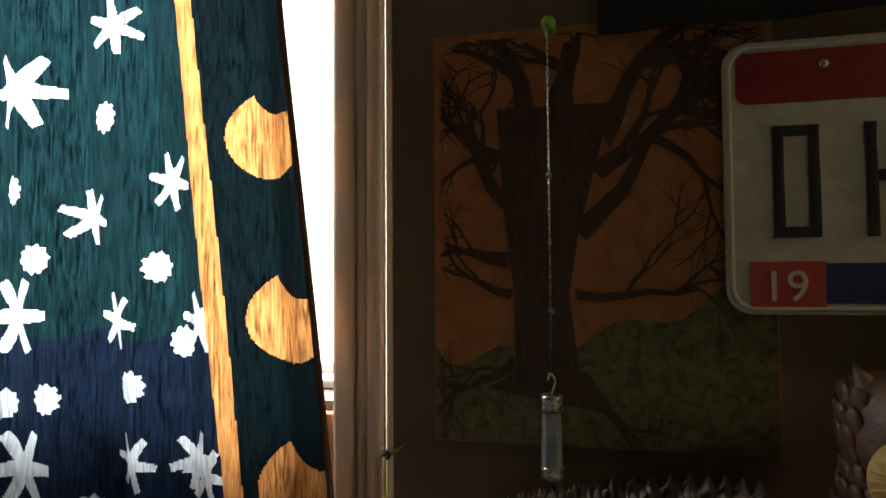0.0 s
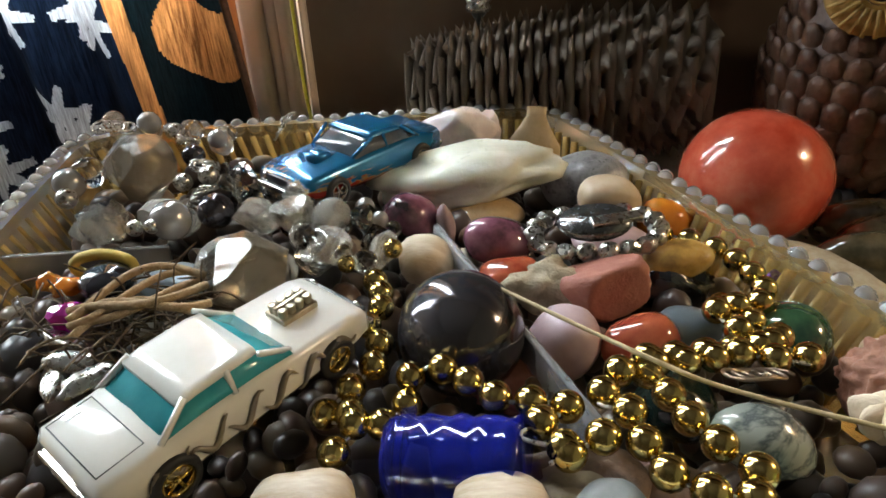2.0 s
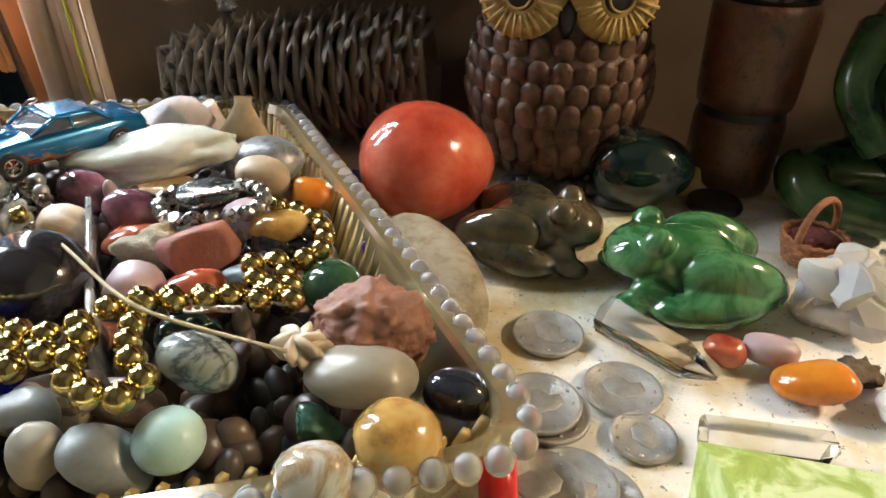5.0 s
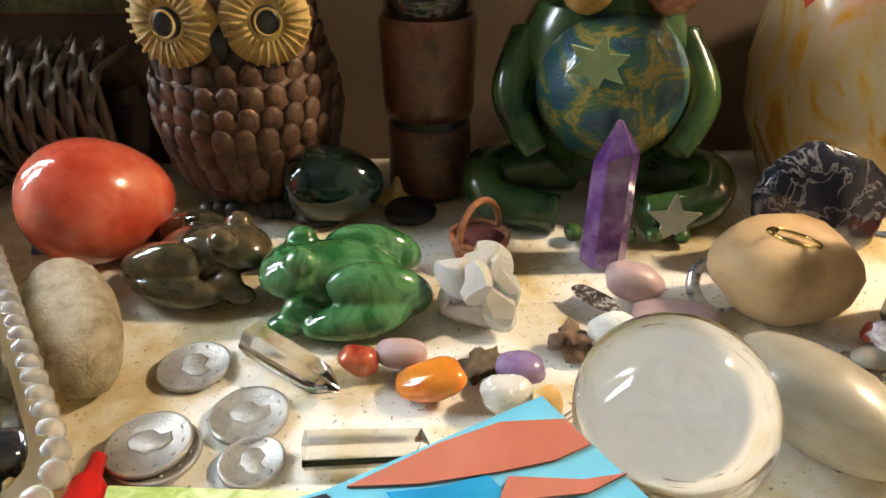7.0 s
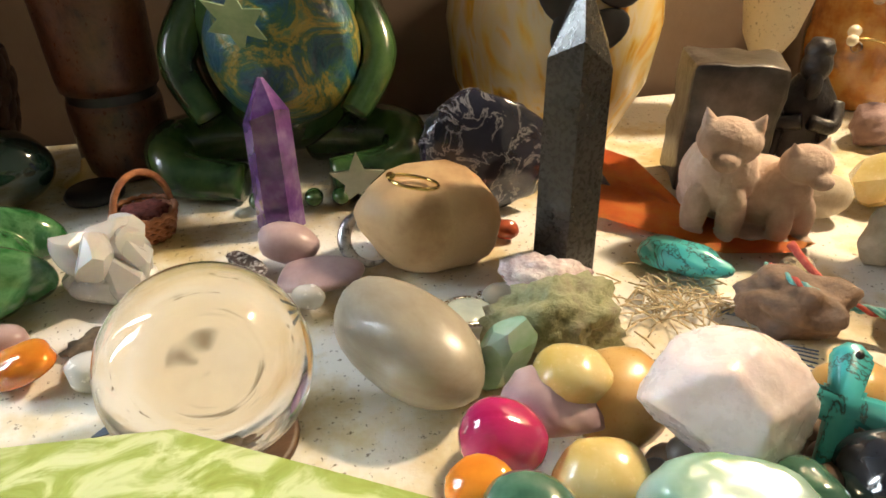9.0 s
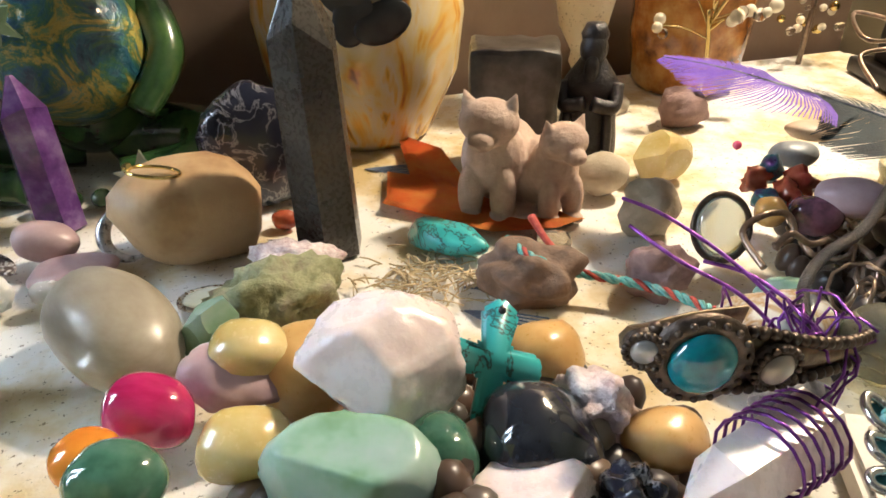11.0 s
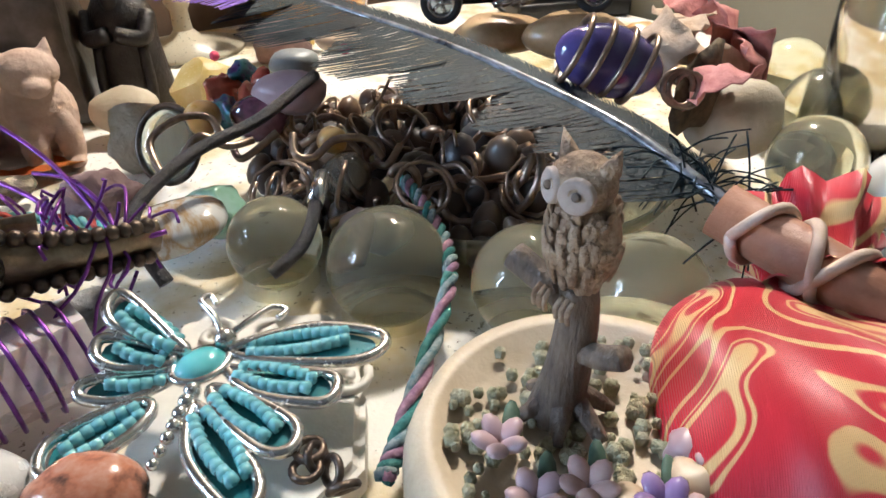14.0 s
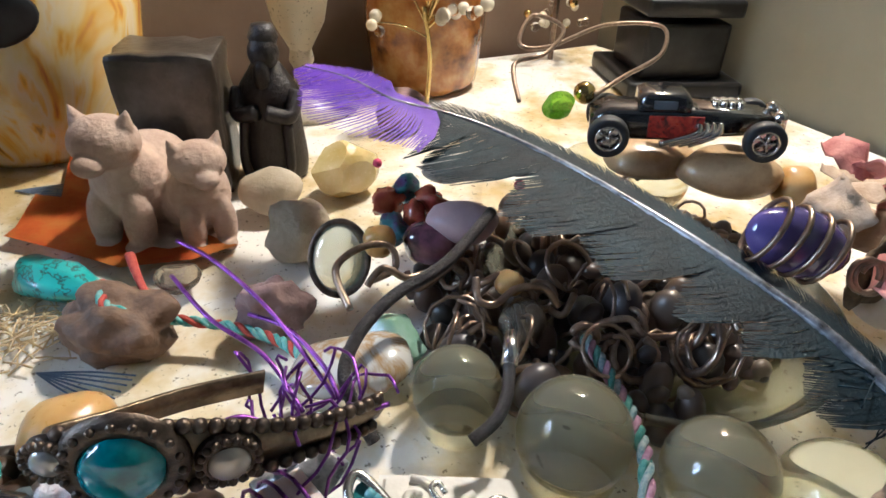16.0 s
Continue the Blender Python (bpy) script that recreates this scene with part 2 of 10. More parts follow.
def fabric(name, stops, scale, through_colour, weight):
    """Woven cloth that lets light through."""
    m, t, b = nodes_of(name)
    vec = coords(t, 1.0, (1, 1, 0.06))
    col = ramp(t, tex(t, vec, scale, 5, 0.75), stops)
    t.links.new(col, b.inputs["Base Color"])
    b.inputs["Roughness"].default_value = 0.9
    tr = t.nodes.new("ShaderNodeBsdfTranslucent")
    mul = t.nodes.new("ShaderNodeMix")
    mul.data_type, mul.blend_type = "RGBA", "MULTIPLY"
    mul.inputs[0].default_value = 1.0
    t.links.new(ramp(t, tex(t, vec, scale, 5, 0.75), [(0.40, (0.06, 0.06, 0.08)), (0.64, (1, 1, 1))]), mul.inputs[6])
    mul.inputs[7].default_value = (*through_colour, 1)
    t.links.new(mul.outputs[2], tr.inputs[0])
    mx = t.nodes.new("ShaderNodeMixShader")
    mx.inputs[0].default_value = weight
    t.links.new(b.outputs[0], mx.inputs[1])
    t.links.new(tr.outputs[0], mx.inputs[2])
    t.links.new(mx.outputs[0], t.nodes["Material Output"].inputs[0])
    return m


teal_cloth = fabric("dark_teal_cotton", [(0.35, (0.006, 0.010, 0.014)), (0.65, (0.02, 0.035, 0.045))], 700, (0.006, 0.022, 0.025), 0.6)
# the same teal cloth below the sill, its missing backlight put into the colour
shaded_cloth = fabric("shaded_teal_cotton", [(0.35, (0.006, 0.008, 0.014)), (0.65, (0.02, 0.024, 0.04))], 700, (0.007, 0.013, 0.027), 0.6)
# border folded double: passes less light and is darkened in its colour
border_cloth = fabric("black_navy_cotton", [(0.35, (0.004, 0.005, 0.008)), (0.65, (0.012, 0.015, 0.022))], 900, (0.004, 0.010, 0.012), 0.5)
white_cloth = fabric("white_cotton_print", [(0.3, (0.68, 0.66, 0.62)), (0.7, (0.8, 0.78, 0.74))], 900, (0.75, 0.78, 0.80), 0.5)
orange_cloth = fabric("orange_cotton_print", [(0.3, (0.50, 0.19, 0.05)), (0.7, (0.62, 0.27, 0.09))], 700, (0.75, 0.30, 0.09), 0.5)


# ---- room ----
WTURN = Matrix.Translation(W0) @ Matrix.Rotation(WALL, 4, "Z")
LOW, HIGH, WIN_L, WIN_R, WIN_B, WIN_T = -0.75, 1.65, -0.95, -0.0705, 0.105, 0.98


def wall_piece(bm, u0, u1, v0, v1, d0=-0.12, d1=0.0):
    box(bm, u1 - u0, d1 - d0, v1 - v0, pose((u0 + u1) / 2, -(d0 + d1) / 2, (v0 + v1) / 2))


bm = bmesh.new()
wall_piece(bm, -1.0, WIN_L, LOW, HIGH)
wall_piece(bm, WIN_R, 1.07, LOW, HIGH)
wall_piece(bm, WIN_L, WIN_R, LOW, WIN_B)
wall_piece(bm, WIN_L, WIN_R, WIN_T, HIGH)
solid("wall_north", "pink beige painted wall with a window opening", "wall", bm, plaster, WTURN, kind="structure", smooth=False)
# west and south walls, ceiling and floor: unseen, added to keep sky light out
dim_paint = mat("dark_room_paint", [(0.05, 0.035, 0.026), (0.075, 0.055, 0.04)], 10, 0.8, bump=0.1)
bm = bmesh.new()
box(bm, 0.1, 2.4, 2.4, pose(-1.05, -1.2, 0.45))
solid("wall_west", "unseen dark brown side wall closing the room", "wall", bm, dim_paint, WTURN, kind="structure", smooth=False)
for name, u, d, su, sd in (("wall_south", 0.0, 2.45, 2.2, 0.1),):
    bm = box(bmesh.new(), su, sd, HIGH - LOW, pose(u, -d, (HIGH + LOW) / 2))
    solid(name, "unseen dark brown wall closing the room", "wall", bm, dim_paint, WTURN, kind="structure", smooth=False)
east_paint = mat("olive_grey_wall_paint", [(0.225, 0.20, 0.130), (0.27, 0.24, 0.160)], 12, 0.7, bump=0.12, bump_scale=300)
bm = box(bmesh.new(), 0.1, 2.5, HIGH - LOW, pose(1.02, -1.24, (HIGH + LOW) / 2))
solid("wall_east", "olive grey painted wall beside the table", "wall", bm, east_paint, WTURN, kind="structure", smooth=False)
solid("ceiling", "unseen dim ceiling closing the room", "ceiling", box(bmesh.new(), 4.0, 2.8, 0.1, pose(0.3, -1.2, HIGH + 0.05)), ceiling_paint, WTURN, kind="structure", smooth=False)
solid("floor", "unseen brown wooden floor of the room", "floor", box(bmesh.new(), 4.0, 2.8, 0.1, pose(0.3, -1.2, LOW - 0.05)), floor_wood, WTURN, kind="structure", smooth=False)

# window in its opening
win = thing("window_1", "white framed window behind the curtain", "window", WTURN, kind="structure")
for u, v, su, sv in ((WIN_L + 0.02, 0.5, 0.04, 0.9), (WIN_R - 0.012, 0.5, 0.018, 0.9), (-0.51, WIN_B + 0.010, 0.86, 0.012), (-0.51, WIN_T - 0.02, 0.86, 0.04), (-0.55, 0.52, 0.03, 0.86)):
    part("window_frame", box(bmesh.new(), su, 0.03, sv, pose(u, 0.085, v), 0.002), window_white, win)
part("window_sill", box(bmesh.new(), WIN_R - WIN_L - 0.002, 0.03, 0.006, pose((WIN_L + WIN_R) / 2, 0.055, WIN_B + 0.004), 0.001), window_white, win, "white painted sill")
# casing at the side of the opening and the wooden apron below it
cas = thing("trim", "cream painted stepped window casing", "trim", WTURN, kind="structure")
for u, su, d in ((-0.0640, 0.013, 0.020), (-0.0530, 0.009, 0.013), (-0.0440, 0.009, 0.017), (-0.0370, 0.005, 0.008)):
    part("moulding", box(bmesh.new(), su, d, 1.9, pose(u, -d / 2, 0.25), 0.003), trim_paint, cas)
part("apron", box(bmesh.new(), 0.9, 0.012, 0.5, pose(-0.523, -0.006, WIN_B - 0.256), 0.002), orange_wood, cas, "orange stained pine board")

# bright daylight haze outside
bg = bpy.data.materials.new("bright_outdoors")
bg.use_nodes = True
t = bg.node_tree
em = t.nodes["Principled BSDF"]
em.inputs["Base Color"].default_value = (0, 0, 0, 1)
c = ramp(t, tex(t, coords(t), 3.5, 6, 0.65), [(0.3, (0.30, 0.55, 0.36)), (0.5, (0.85, 1.0, 0.95)), (0.7, (1.0, 1.0, 1.0))])
t.links.new(c, em.inputs["Emission Color"])
em.inputs["Emission Strength"].default_value = 4.5
bm = bmesh.new()
bmesh.ops.create_grid(bm, x_segments=1, y_segments=1, size=1, matrix=pose(-0.8, 1.6, 0.5, 90) @ Matrix.Diagonal((3, 1.8, 1, 1)))
solid("backdrop", "hazy bright green and white outdoors", "backdrop", bm, bg, WTURN, kind="structure")


# ---- curtain, a jacquard weave whose print follows its folds ----
def fold(u, v):
    return 0.045 + 0.007 * math.sin((u + 0.12 * v) * 95) + 0.005 * math.sin(u * 41 + v * 4 + 1) + 0.0012 * math.sin(u * 220 + v * 9)


def in_star(x, y, r, turn=0.35):
    a, d = math.atan2(y, x) + turn, math.hypot(x, y)
    k = abs(((a / (math.tau / 6)) % 1) - 0.5) * 2
    arm = abs(math.sin((((a / (math.tau / 6)) + 0.5) % 1 - 0.5) * math.tau / 6)) * d
    return d < r * 0.38 or (d < r and arm < r * (0.23 - 0.11 * d / r) and k >= 0)


STARS = [(-0.2150, 0.3575), (-0.2419, 0.2315), (-0.1713, 0.2517), (-0.2128, 0.1613), (-0.1436, 0.1616), (-0.1977, 0.0696), (-0.1428, 0.0658), (-0.2887, 0.3185), (-0.2922, 0.1633), (-0.2852, 0.0599), (-0.1714, -0.0003), (-0.2496, -0.0044), (-0.1833, 0.0105), (-0.1509, 0.0729), (-0.2429, -0.0324)]
DOTS = [(-0.2215, 0.2965), (-0.2933, 0.2494), (-0.1820, 0.1962), (-0.1971, 0.1188), (-0.2734, 0.2020), (-0.3027, 0.1030), (-0.2622, 0.1084), (-0.1619, 0.1481), (-0.2351, 0.0337)]
MOONS = [(-0.1043, 0.2808), (-0.0885, 0.1642), (-0.0787, 0.0601), (-0.1073, 0.3974), (-0.0679, -0.0565)]
BAND = ((-0.1587, 0.3710), (-0.1202, 0.0526))
EDGE = ((-0.0945, 0.3642), (-0.0597, 0.0569))


def line_u(pair, v):
    (u0, v0), (u1, v1) = pair
    return u0 + (u1 - u0) * (v - v0) / (v1 - v0)


def print_of(u, v):
    b = u - line_u(BAND, v)
    if abs(b) < 0.0058:
        return 2
    if b < 0:
        for i, (x, y) in enumerate(STARS):
            if abs(u - x) < 0.03 and abs(v - y) < 0.03 and in_star(u - x, v - y, 0.0195 if i not in (7, 8, 9) else 0.028, 0.35 + i):
                return 1
        for x, y in DOTS:
            d = math.hypot(u - x, v - y)
            if d < 0.0098 + 0.0009 * math.sin(10 * math.atan2(v - y, u - x)):
                return 1
        # below this height the weave is coloured as if not lit from behind
        return 0 if v + 0.004 * math.sin(u * 90) > 0.152 else 4
    for x, y in MOONS:
        if math.hypot(u - x, v - y) < 0.0290 and math.hypot(u - x - 0.010, v - y - 0.037) > 0.026:
            return 2
    return 3


U0, V0, V1, STEP = -0.46, -0.30, 0.60, 0.00105
rows_v = int((V1 - V0) / STEP)
cols_u = 430
cverts, cfaces, cprint = [], [], []
for j in range(rows_v + 1):
    v = V0 + j * STEP
    right = line_u(EDGE, v)
    for i in range(cols_u + 1):
        u = U0 + (right - U0) * i / cols_u
        cverts.append((u, -fold(u, v), v))
for j in range(rows_v):
    for i in range(cols_u):
        a = j * (cols_u + 1) + i
        cfaces.append((a, a + 1, a + cols_u + 2, a + cols_u + 1))
        cprint.append(print_of((cverts[a][0] + cverts[a + 1][0]) / 2, cverts[a][2] + STEP / 2))
weave = bpy.data.meshes.new("curtain_cloth")
weave.from_pydata(cverts, [], cfaces)
weave.polygons.foreach_set("material_index", cprint)
weave.shade_smooth()
curtain = thing("curtain", "dark teal curtain printed with white stars and orange moons", "curtain", WTURN)
for m in (teal_cloth, white_cloth, orange_cloth, border_cloth, shaded_cloth):
    weave.materials.append(m)
new("curtain_cloth", weave).parent = curtain
bm = bmesh.new()
tube(bm, [(line_u(EDGE, v), -fold(line_u(EDGE, v), v), v) for v in (V0 + k * 0.02 for k in range(46))], 0.0022, 6)
part("hem", bm, mat("brown_hem_cloth", [(0.10, 0.05, 0.03), (0.16, 0.08, 0.05)], 300, 0.9, bump=0.3), curtain, "brown lined hem")
part("curtain_rod", tube(bmesh.new(), [(-1.1, -0.05, 0.605), (0.02, -0.05, 0.605)], 0.006, 12), orange_wood, curtain)

# ---- table and cloth ----
def wall_y(x):
    return W0.y + (x - W0.x) * math.tan(WALL)


def slab(bm, outline, z0, z1):
    lo = [bm.verts.new((x, y, z0)) for x, y in outline]
    hi = [bm.verts.new((x, y, z1)) for x, y in outline]
    bm.faces.new(lo[::-1])
    bm.faces.new(hi)
    for k in range(len(outline)):
        j = (k + 1) % len(outline)
        bm.faces.new((lo[k], lo[j], hi[j], hi[k]))
    return bm


def east_y(x):
    """Where the east wall stands at x."""
    e = on_wall(0.966, 0)
    return e.y + (x - e.x) / math.tan(-WALL)


EX = on_wall(0.964, 0, 0.008)
TOP = [(-0.180, -0.33), (EX.x + (-0.33 - EX.y) * math.tan(-WALL), -0.33), (EX.x, EX.y), (0.020, wall_y(0.020) - 0.006), (0.000, 0.322), (-0.180, 0.296)]
tb = thing("table", "brown wooden side table against the wall", "table")
part("tabletop", slab(bmesh.new(), TOP, -0.030, -0.0045), table_wood, tb, smooth=False)
for x, y in ((-0.09, -0.29), (0.66, -0.29), (0.83, 0.12), (-0.09, 0.25)):
    part("leg", box(bmesh.new(), 0.045, 0.045, 0.718, pose(x, y, -0.390), 0.004), table_wood, tb)
bm = bmesh.new()
rows_c = []
for i in range(141):
    x = -0.174 + (EX.x + 0.168) * i / 140
    y1 = wall_y(x) - 0.012 if x > 0.018 else 0.291 + (x + 0.174) * 0.14
    y0 = max(-0.322, east_y(x) + 0.012)
    rows_c.append([bm.verts.new((x, y0 + (y1 - y0) * j / 60, -0.0028 + 0.0012 * noise.noise(Vector((x * 14, j * 0.1, 0))))) for j in range(61)])
for a, b in zip(rows_c, rows_c[1:]):
    for j in range(60):
        bm.faces.new((a[j], b[j], b[j + 1], a[j + 1]))
top = bmesh.ops.extrude_face_region(bm, geom=bm.faces[:])
for g in top["geom"]:
    if isinstance(g, bmesh.types.BMVert):
        g.co.z += 0.0016
bmesh.ops.recalc_face_normals(bm, faces=bm.faces[:])
solid("tablecloth", "white cloth with leaf print and painted yellow shade on the table", "tablecloth", bm, cloth_white)


# ---- things on the wall ----
def poster_material():
    m, t, b = nodes_of("faded_tree_print")
    vec = coords(t)
    n = tex(t, vec, 60, 6, 0.65, distort=0.5)
    t.links.new(ramp(t, n, [(0.3, (0.30, 0.11, 0.035)), (0.55, (0.40, 0.16, 0.055)), (0.75, (0.46, 0.22, 0.09))]), b.inputs["Base Color"])
    b.inputs["Roughness"].default_value = 0.5
    return m


ink_dark = mat("dark_brown_ink", [(0.035, 0.018, 0.012), (0.10, 0.045, 0.025)], 160, 0.5, stretch=(1.6, 1, 0.35), distort=1.0)
ink_hill = mat("olive_hill_ink", [(0.045, 0.05, 0.018), (0.13, 0.12, 0.045), (0.20, 0.17, 0.07)], 130, 0.55, distort=0.8)
poster = thing("poster", "faded poster of a bare twisted tree on a hill", "poster", WTURN @ Matrix.Translation((-0.0186, 0, 0.0365)) @ Matrix.Diagonal((1.051, 1, 1.082, 1)))
PL, PR, PB, PT_ = 0.012, 0.208, 0.043, 0.287
part("sheet", box(bmesh.new(), PR - PL, 0.0012, PT_ - PB, pose((PL + PR) / 2, -0.0016, (PB + PT_) / 2)), poster_material(), poster, smooth=False)


def flat_shape(outline, d, thick=0.0005):
    """A thin piece with the given (u, v) outline, d out from the wall."""
    b = bmesh.new()
    f = b.faces.new([b.verts.new((u, -d, v)) for u, v in outline])
    r = bmesh.ops.extrude_face_region(b, geom=[f])
    for g in r["geom"]:
        if isinstance(g, bmesh.types.BMVert):
            g.co.y -= thick
    bmesh.ops.recalc_face_normals(b, faces=b.faces[:])
    return b


hill = [(PL + 0.001, PB + 0.001), (PR - 0.001, PB + 0.001), (PR - 0.001, 0.145)] + [(PR - 0.001 - k * 0.0097, 0.145 - 0.055 * k / 20 + 0.006 * math.sin(k * 0.9) - 0.012 * math.sin(k / 20 * math.pi)) for k in range(1, 20)] + [(PL + 0.001, 0.098)]
part("hill_print", flat_shape(hill, 0.0024), ink_hill, poster, smooth=False)
rnd = random.Random(4)


def limb(b, p, angle, length, width, depth):
    pts = [p]
    a = angle
    for _ in range(5):
        a += rnd.uniform(-0.34, 0.34)
        p = (p[0] + math.cos(a) * length / 5, p[1] + math.sin(a) * length / 5)
        if not (PL + 0.004 < p[0] < PR - 0.004 and PB < p[1] < PT_ - 0.004):
            break
        pts.append(p)
    n = len(pts)
    if n < 2:
        return
    side = [(math.cos(a + math.pi / 2), math.sin(a + math.pi / 2))] * n
    quads = []
    for i, (u, v) in enumerate(pts):
        w = width * (1 - 0.75 * i / (n - 1)) / 2
        quads.append((b.verts.new((u + side[i][0] * w, -0.0033 - 0.00008 * depth, v + side[i][1] * w)), b.verts.new((u - side[i][0] * w, -0.0033 - 0.00008 * depth, v - side[i][1] * w))))
    for q, r in zip(quads, quads[1:]):
        b.faces.new((q[0], q[1], r[1], r[0]))
    if depth < 5:
        for _ in range(3 if depth < 4 else 2):
            k = rnd.randrange(1, n)
            limb(b, pts[k], angle + rnd.uniform(-1.0, 1.0), length * rnd.uniform(0.55, 0.8), width * 0.5, depth + 1)


b = bmesh.new()
trunk = [(0.045, 0.075), (0.062, 0.085), (0.062, 0.130), (0.055, 0.185), (0.052, 0.240)]
right = [(0.118, 0.062), (0.100, 0.085), (0.094, 0.130), (0.100, 0.165), (0.120, 0.240)]
qs = [(b.verts.new((a[0], -0.0033, a[1])), b.verts.new((c[0], -0.0033, c[1]))) for a, c in zip(trunk, right)]
for q, r in zip(qs, qs[1:]):
    b.faces.new((q[0], q[1], r[1], r[0]))
for p, a, l, w in (((0.06, 0.18), 2.5, 0.07, 0.012), ((0.058, 0.15), 2.7, 0.06, 0.010), ((0.10, 0.165), 0.5, 0.09, 0.012), ((0.115, 0.22), 0.9, 0.08, 0.016), ((0.07, 0.22), 1.9, 0.08, 0.018), ((0.09, 0.23), 1.4, 0.08, 0.02), ((0.098, 0.13), 0.15, 0.07, 0.006), ((0.055, 0.21), 2.9, 0.06, 0.010), ((0.11, 0.2), 0.35, 0.09, 0.012), ((0.06, 0.13), 2.6, 0.05, 0.006), ((0.1, 0.085), -0.6, 0.05, 0.008), ((0.062, 0.09), -2.4, 0.04, 0.008)):
    limb(b, p, a, l, w, 1)
part("tree_print", b, ink_dark, poster, smooth=False)

# licence plate with raised border
plate_white = mat("worn_cream_plate_enamel", [(0.45, 0.43, 0.36), (0.60, 0.58, 0.50)], 80, 0.35, bump=0.1)
plate_red = mat("dark_red_plate_enamel", [(0.22, 0.02, 0.025), (0.30, 0.03, 0.035)], 80, 0.35)
plate_blue = mat("navy_plate_enamel", [(0.015, 0.02, 0.08), (0.03, 0.035, 0.12)], 80, 0.35)
plate_black = mat("black_plate_enamel", [(0.012, 0.012, 0.014), (0.03, 0.03, 0.032)], 80, 0.35)
sticker_red = mat("red_sticker", [(0.40, 0.04, 0.04), (0.5, 0.06, 0.05)], 80, 0.5)
letter_white = mat("pale_sticker_ink", [(0.6, 0.55, 0.5), (0.7, 0.65, 0.6)], 80, 0.5)
plate = thing("licence_plate", "old cream licence plate with red and blue bands", "licence plate", WTURN @ Matrix.Translation((-0.0209, 0, 0.0464)) @ Matrix.Diagonal((1.04, 1, 1.04, 1)))
X0, X1, Y0, Y1 = 0.184, 0.489, 0.115, 0.267


def rounded(u0, u1, v0, v1, r, k=6):
    out = []
    for cu, cv, a in ((u1 - r, v1 - r, 0), (u0 + r, v1 - r, 90), (u0 + r, v0 + r, 180), (u1 - r, v0 + r, 270)):
        out += [(cu + r * math.cos(radians(a + 90 * i / k)), cv + r * math.sin(radians(a + 90 * i / k))) for i in range(k + 1)]
    return out


part("plate_sheet", flat_shape(rounded(X0, X1, Y0, Y1, 0.014), 0.008, 0.0012), plate_white, plate, smooth=False)
rim_pts = [(u, -0.0095, v) for u, v in rounded(X0 + 0.003, X1 - 0.003, Y0 + 0.003, Y1 - 0.003, 0.012)]
part("raised_rim", tube(bmesh.new(), rim_pts, 0.0016, 6, closed=True), plate_white, plate)
part("red_band", flat_shape(rounded(X0 + 0.007, X1 - 0.007, 0.232, Y1 - 0.006, 0.006), 0.0094, 0.0004), plate_red, plate, smooth=False)
part("blue_band", flat_shape(rounded(X0 + 0.042, X1 - 0.007, 0.121, 0.143, 0.003), 0.0094, 0.0004), plate_blue, plate, smooth=False)
part("sticker", flat_shape([(X0 + 0.012, 0.119), (X0 + 0.050, 0.119), (X0 + 0.050, 0.144), (X0 + 0.012, 0.144)], 0.0100, 0.0004), sticker_red, plate, "red year sticker", smooth=False)


def lettering(text, size, m, material, parent, label, depth=0.0004):
    cu = bpy.data.curves.new("lettering", "FONT")
    cu.body, cu.size, cu.extrude = text, size, depth
    ob = new("lettering", cu)
    me = bpy.data.meshes.new_from_object(ob)
    bpy.data.objects.remove(ob)
    me.materials.append(material)
    ob = new("lettering", me)
    ob.parent, ob.matrix_local = parent, m
    return tagged(ob, label)


lettering("19", 0.024, pose(X0 + 0.018, -0.0108, 0.1225, 90), letter_white, plate, "pale number nineteen")
# tall raised bars where the plate's characters stand
for u, w in ((0.212, 0.006), (0.230, 0.006), (0.258, 0.006), (0.276, 0.006), (0.304, 0.006), (0.322, 0.006)):
    part("character_bar", box(bmesh.new(), w, 0.0016, 0.062, pose(u, -0.0100, 0.188), 0.0005), plate_black, plate)
for u in (0.221, 0.267):
    part("character_bar", box(bmesh.new(), 0.014, 0.0016, 0.006, pose(u, -0.0100, 0.216 if u < 0.26 else 0.190), 0.0005), plate_black, plate)
part("character_bar", box(bmesh.new(), 0.014, 0.0016, 0.006, pose(0.221, -0.0100, 0.160), 0.0005), plate_black, plate)
chrome = mat("polished_steel", [(0.6, 0.6, 0.6), (0.72, 0.72, 0.72)], 200, 0.15, 1.0)
part("screw", ball(bmesh.new(), 0.003, pose(0.236, -0.0095, 0.252)), chrome, plate)
# dark cloth above the poster
bm = bmesh.new()
bmesh.ops.create_grid(bm, x_segments=30, y_segments=20, size=0.5, matrix=pose(0.30, -0.014, 0.434, 90) @ Matrix.Diagonal((0.40, 0.195, 1, 1)))
for v in bm.verts:
    v.co.y += 0.004 * math.sin(v.co.x * 70)
bmesh.ops.solidify(bm, geom=bm.faces[:], thickness=0.0015)
solid("wall_hanging", "black cloth hanging on the wall above the poster", "wall hanging", bm, mat("black_cloth", [(0.008, 0.008, 0.01), (0.02, 0.02, 0.022)], 400, 0.95, bump=0.3), WTURN)

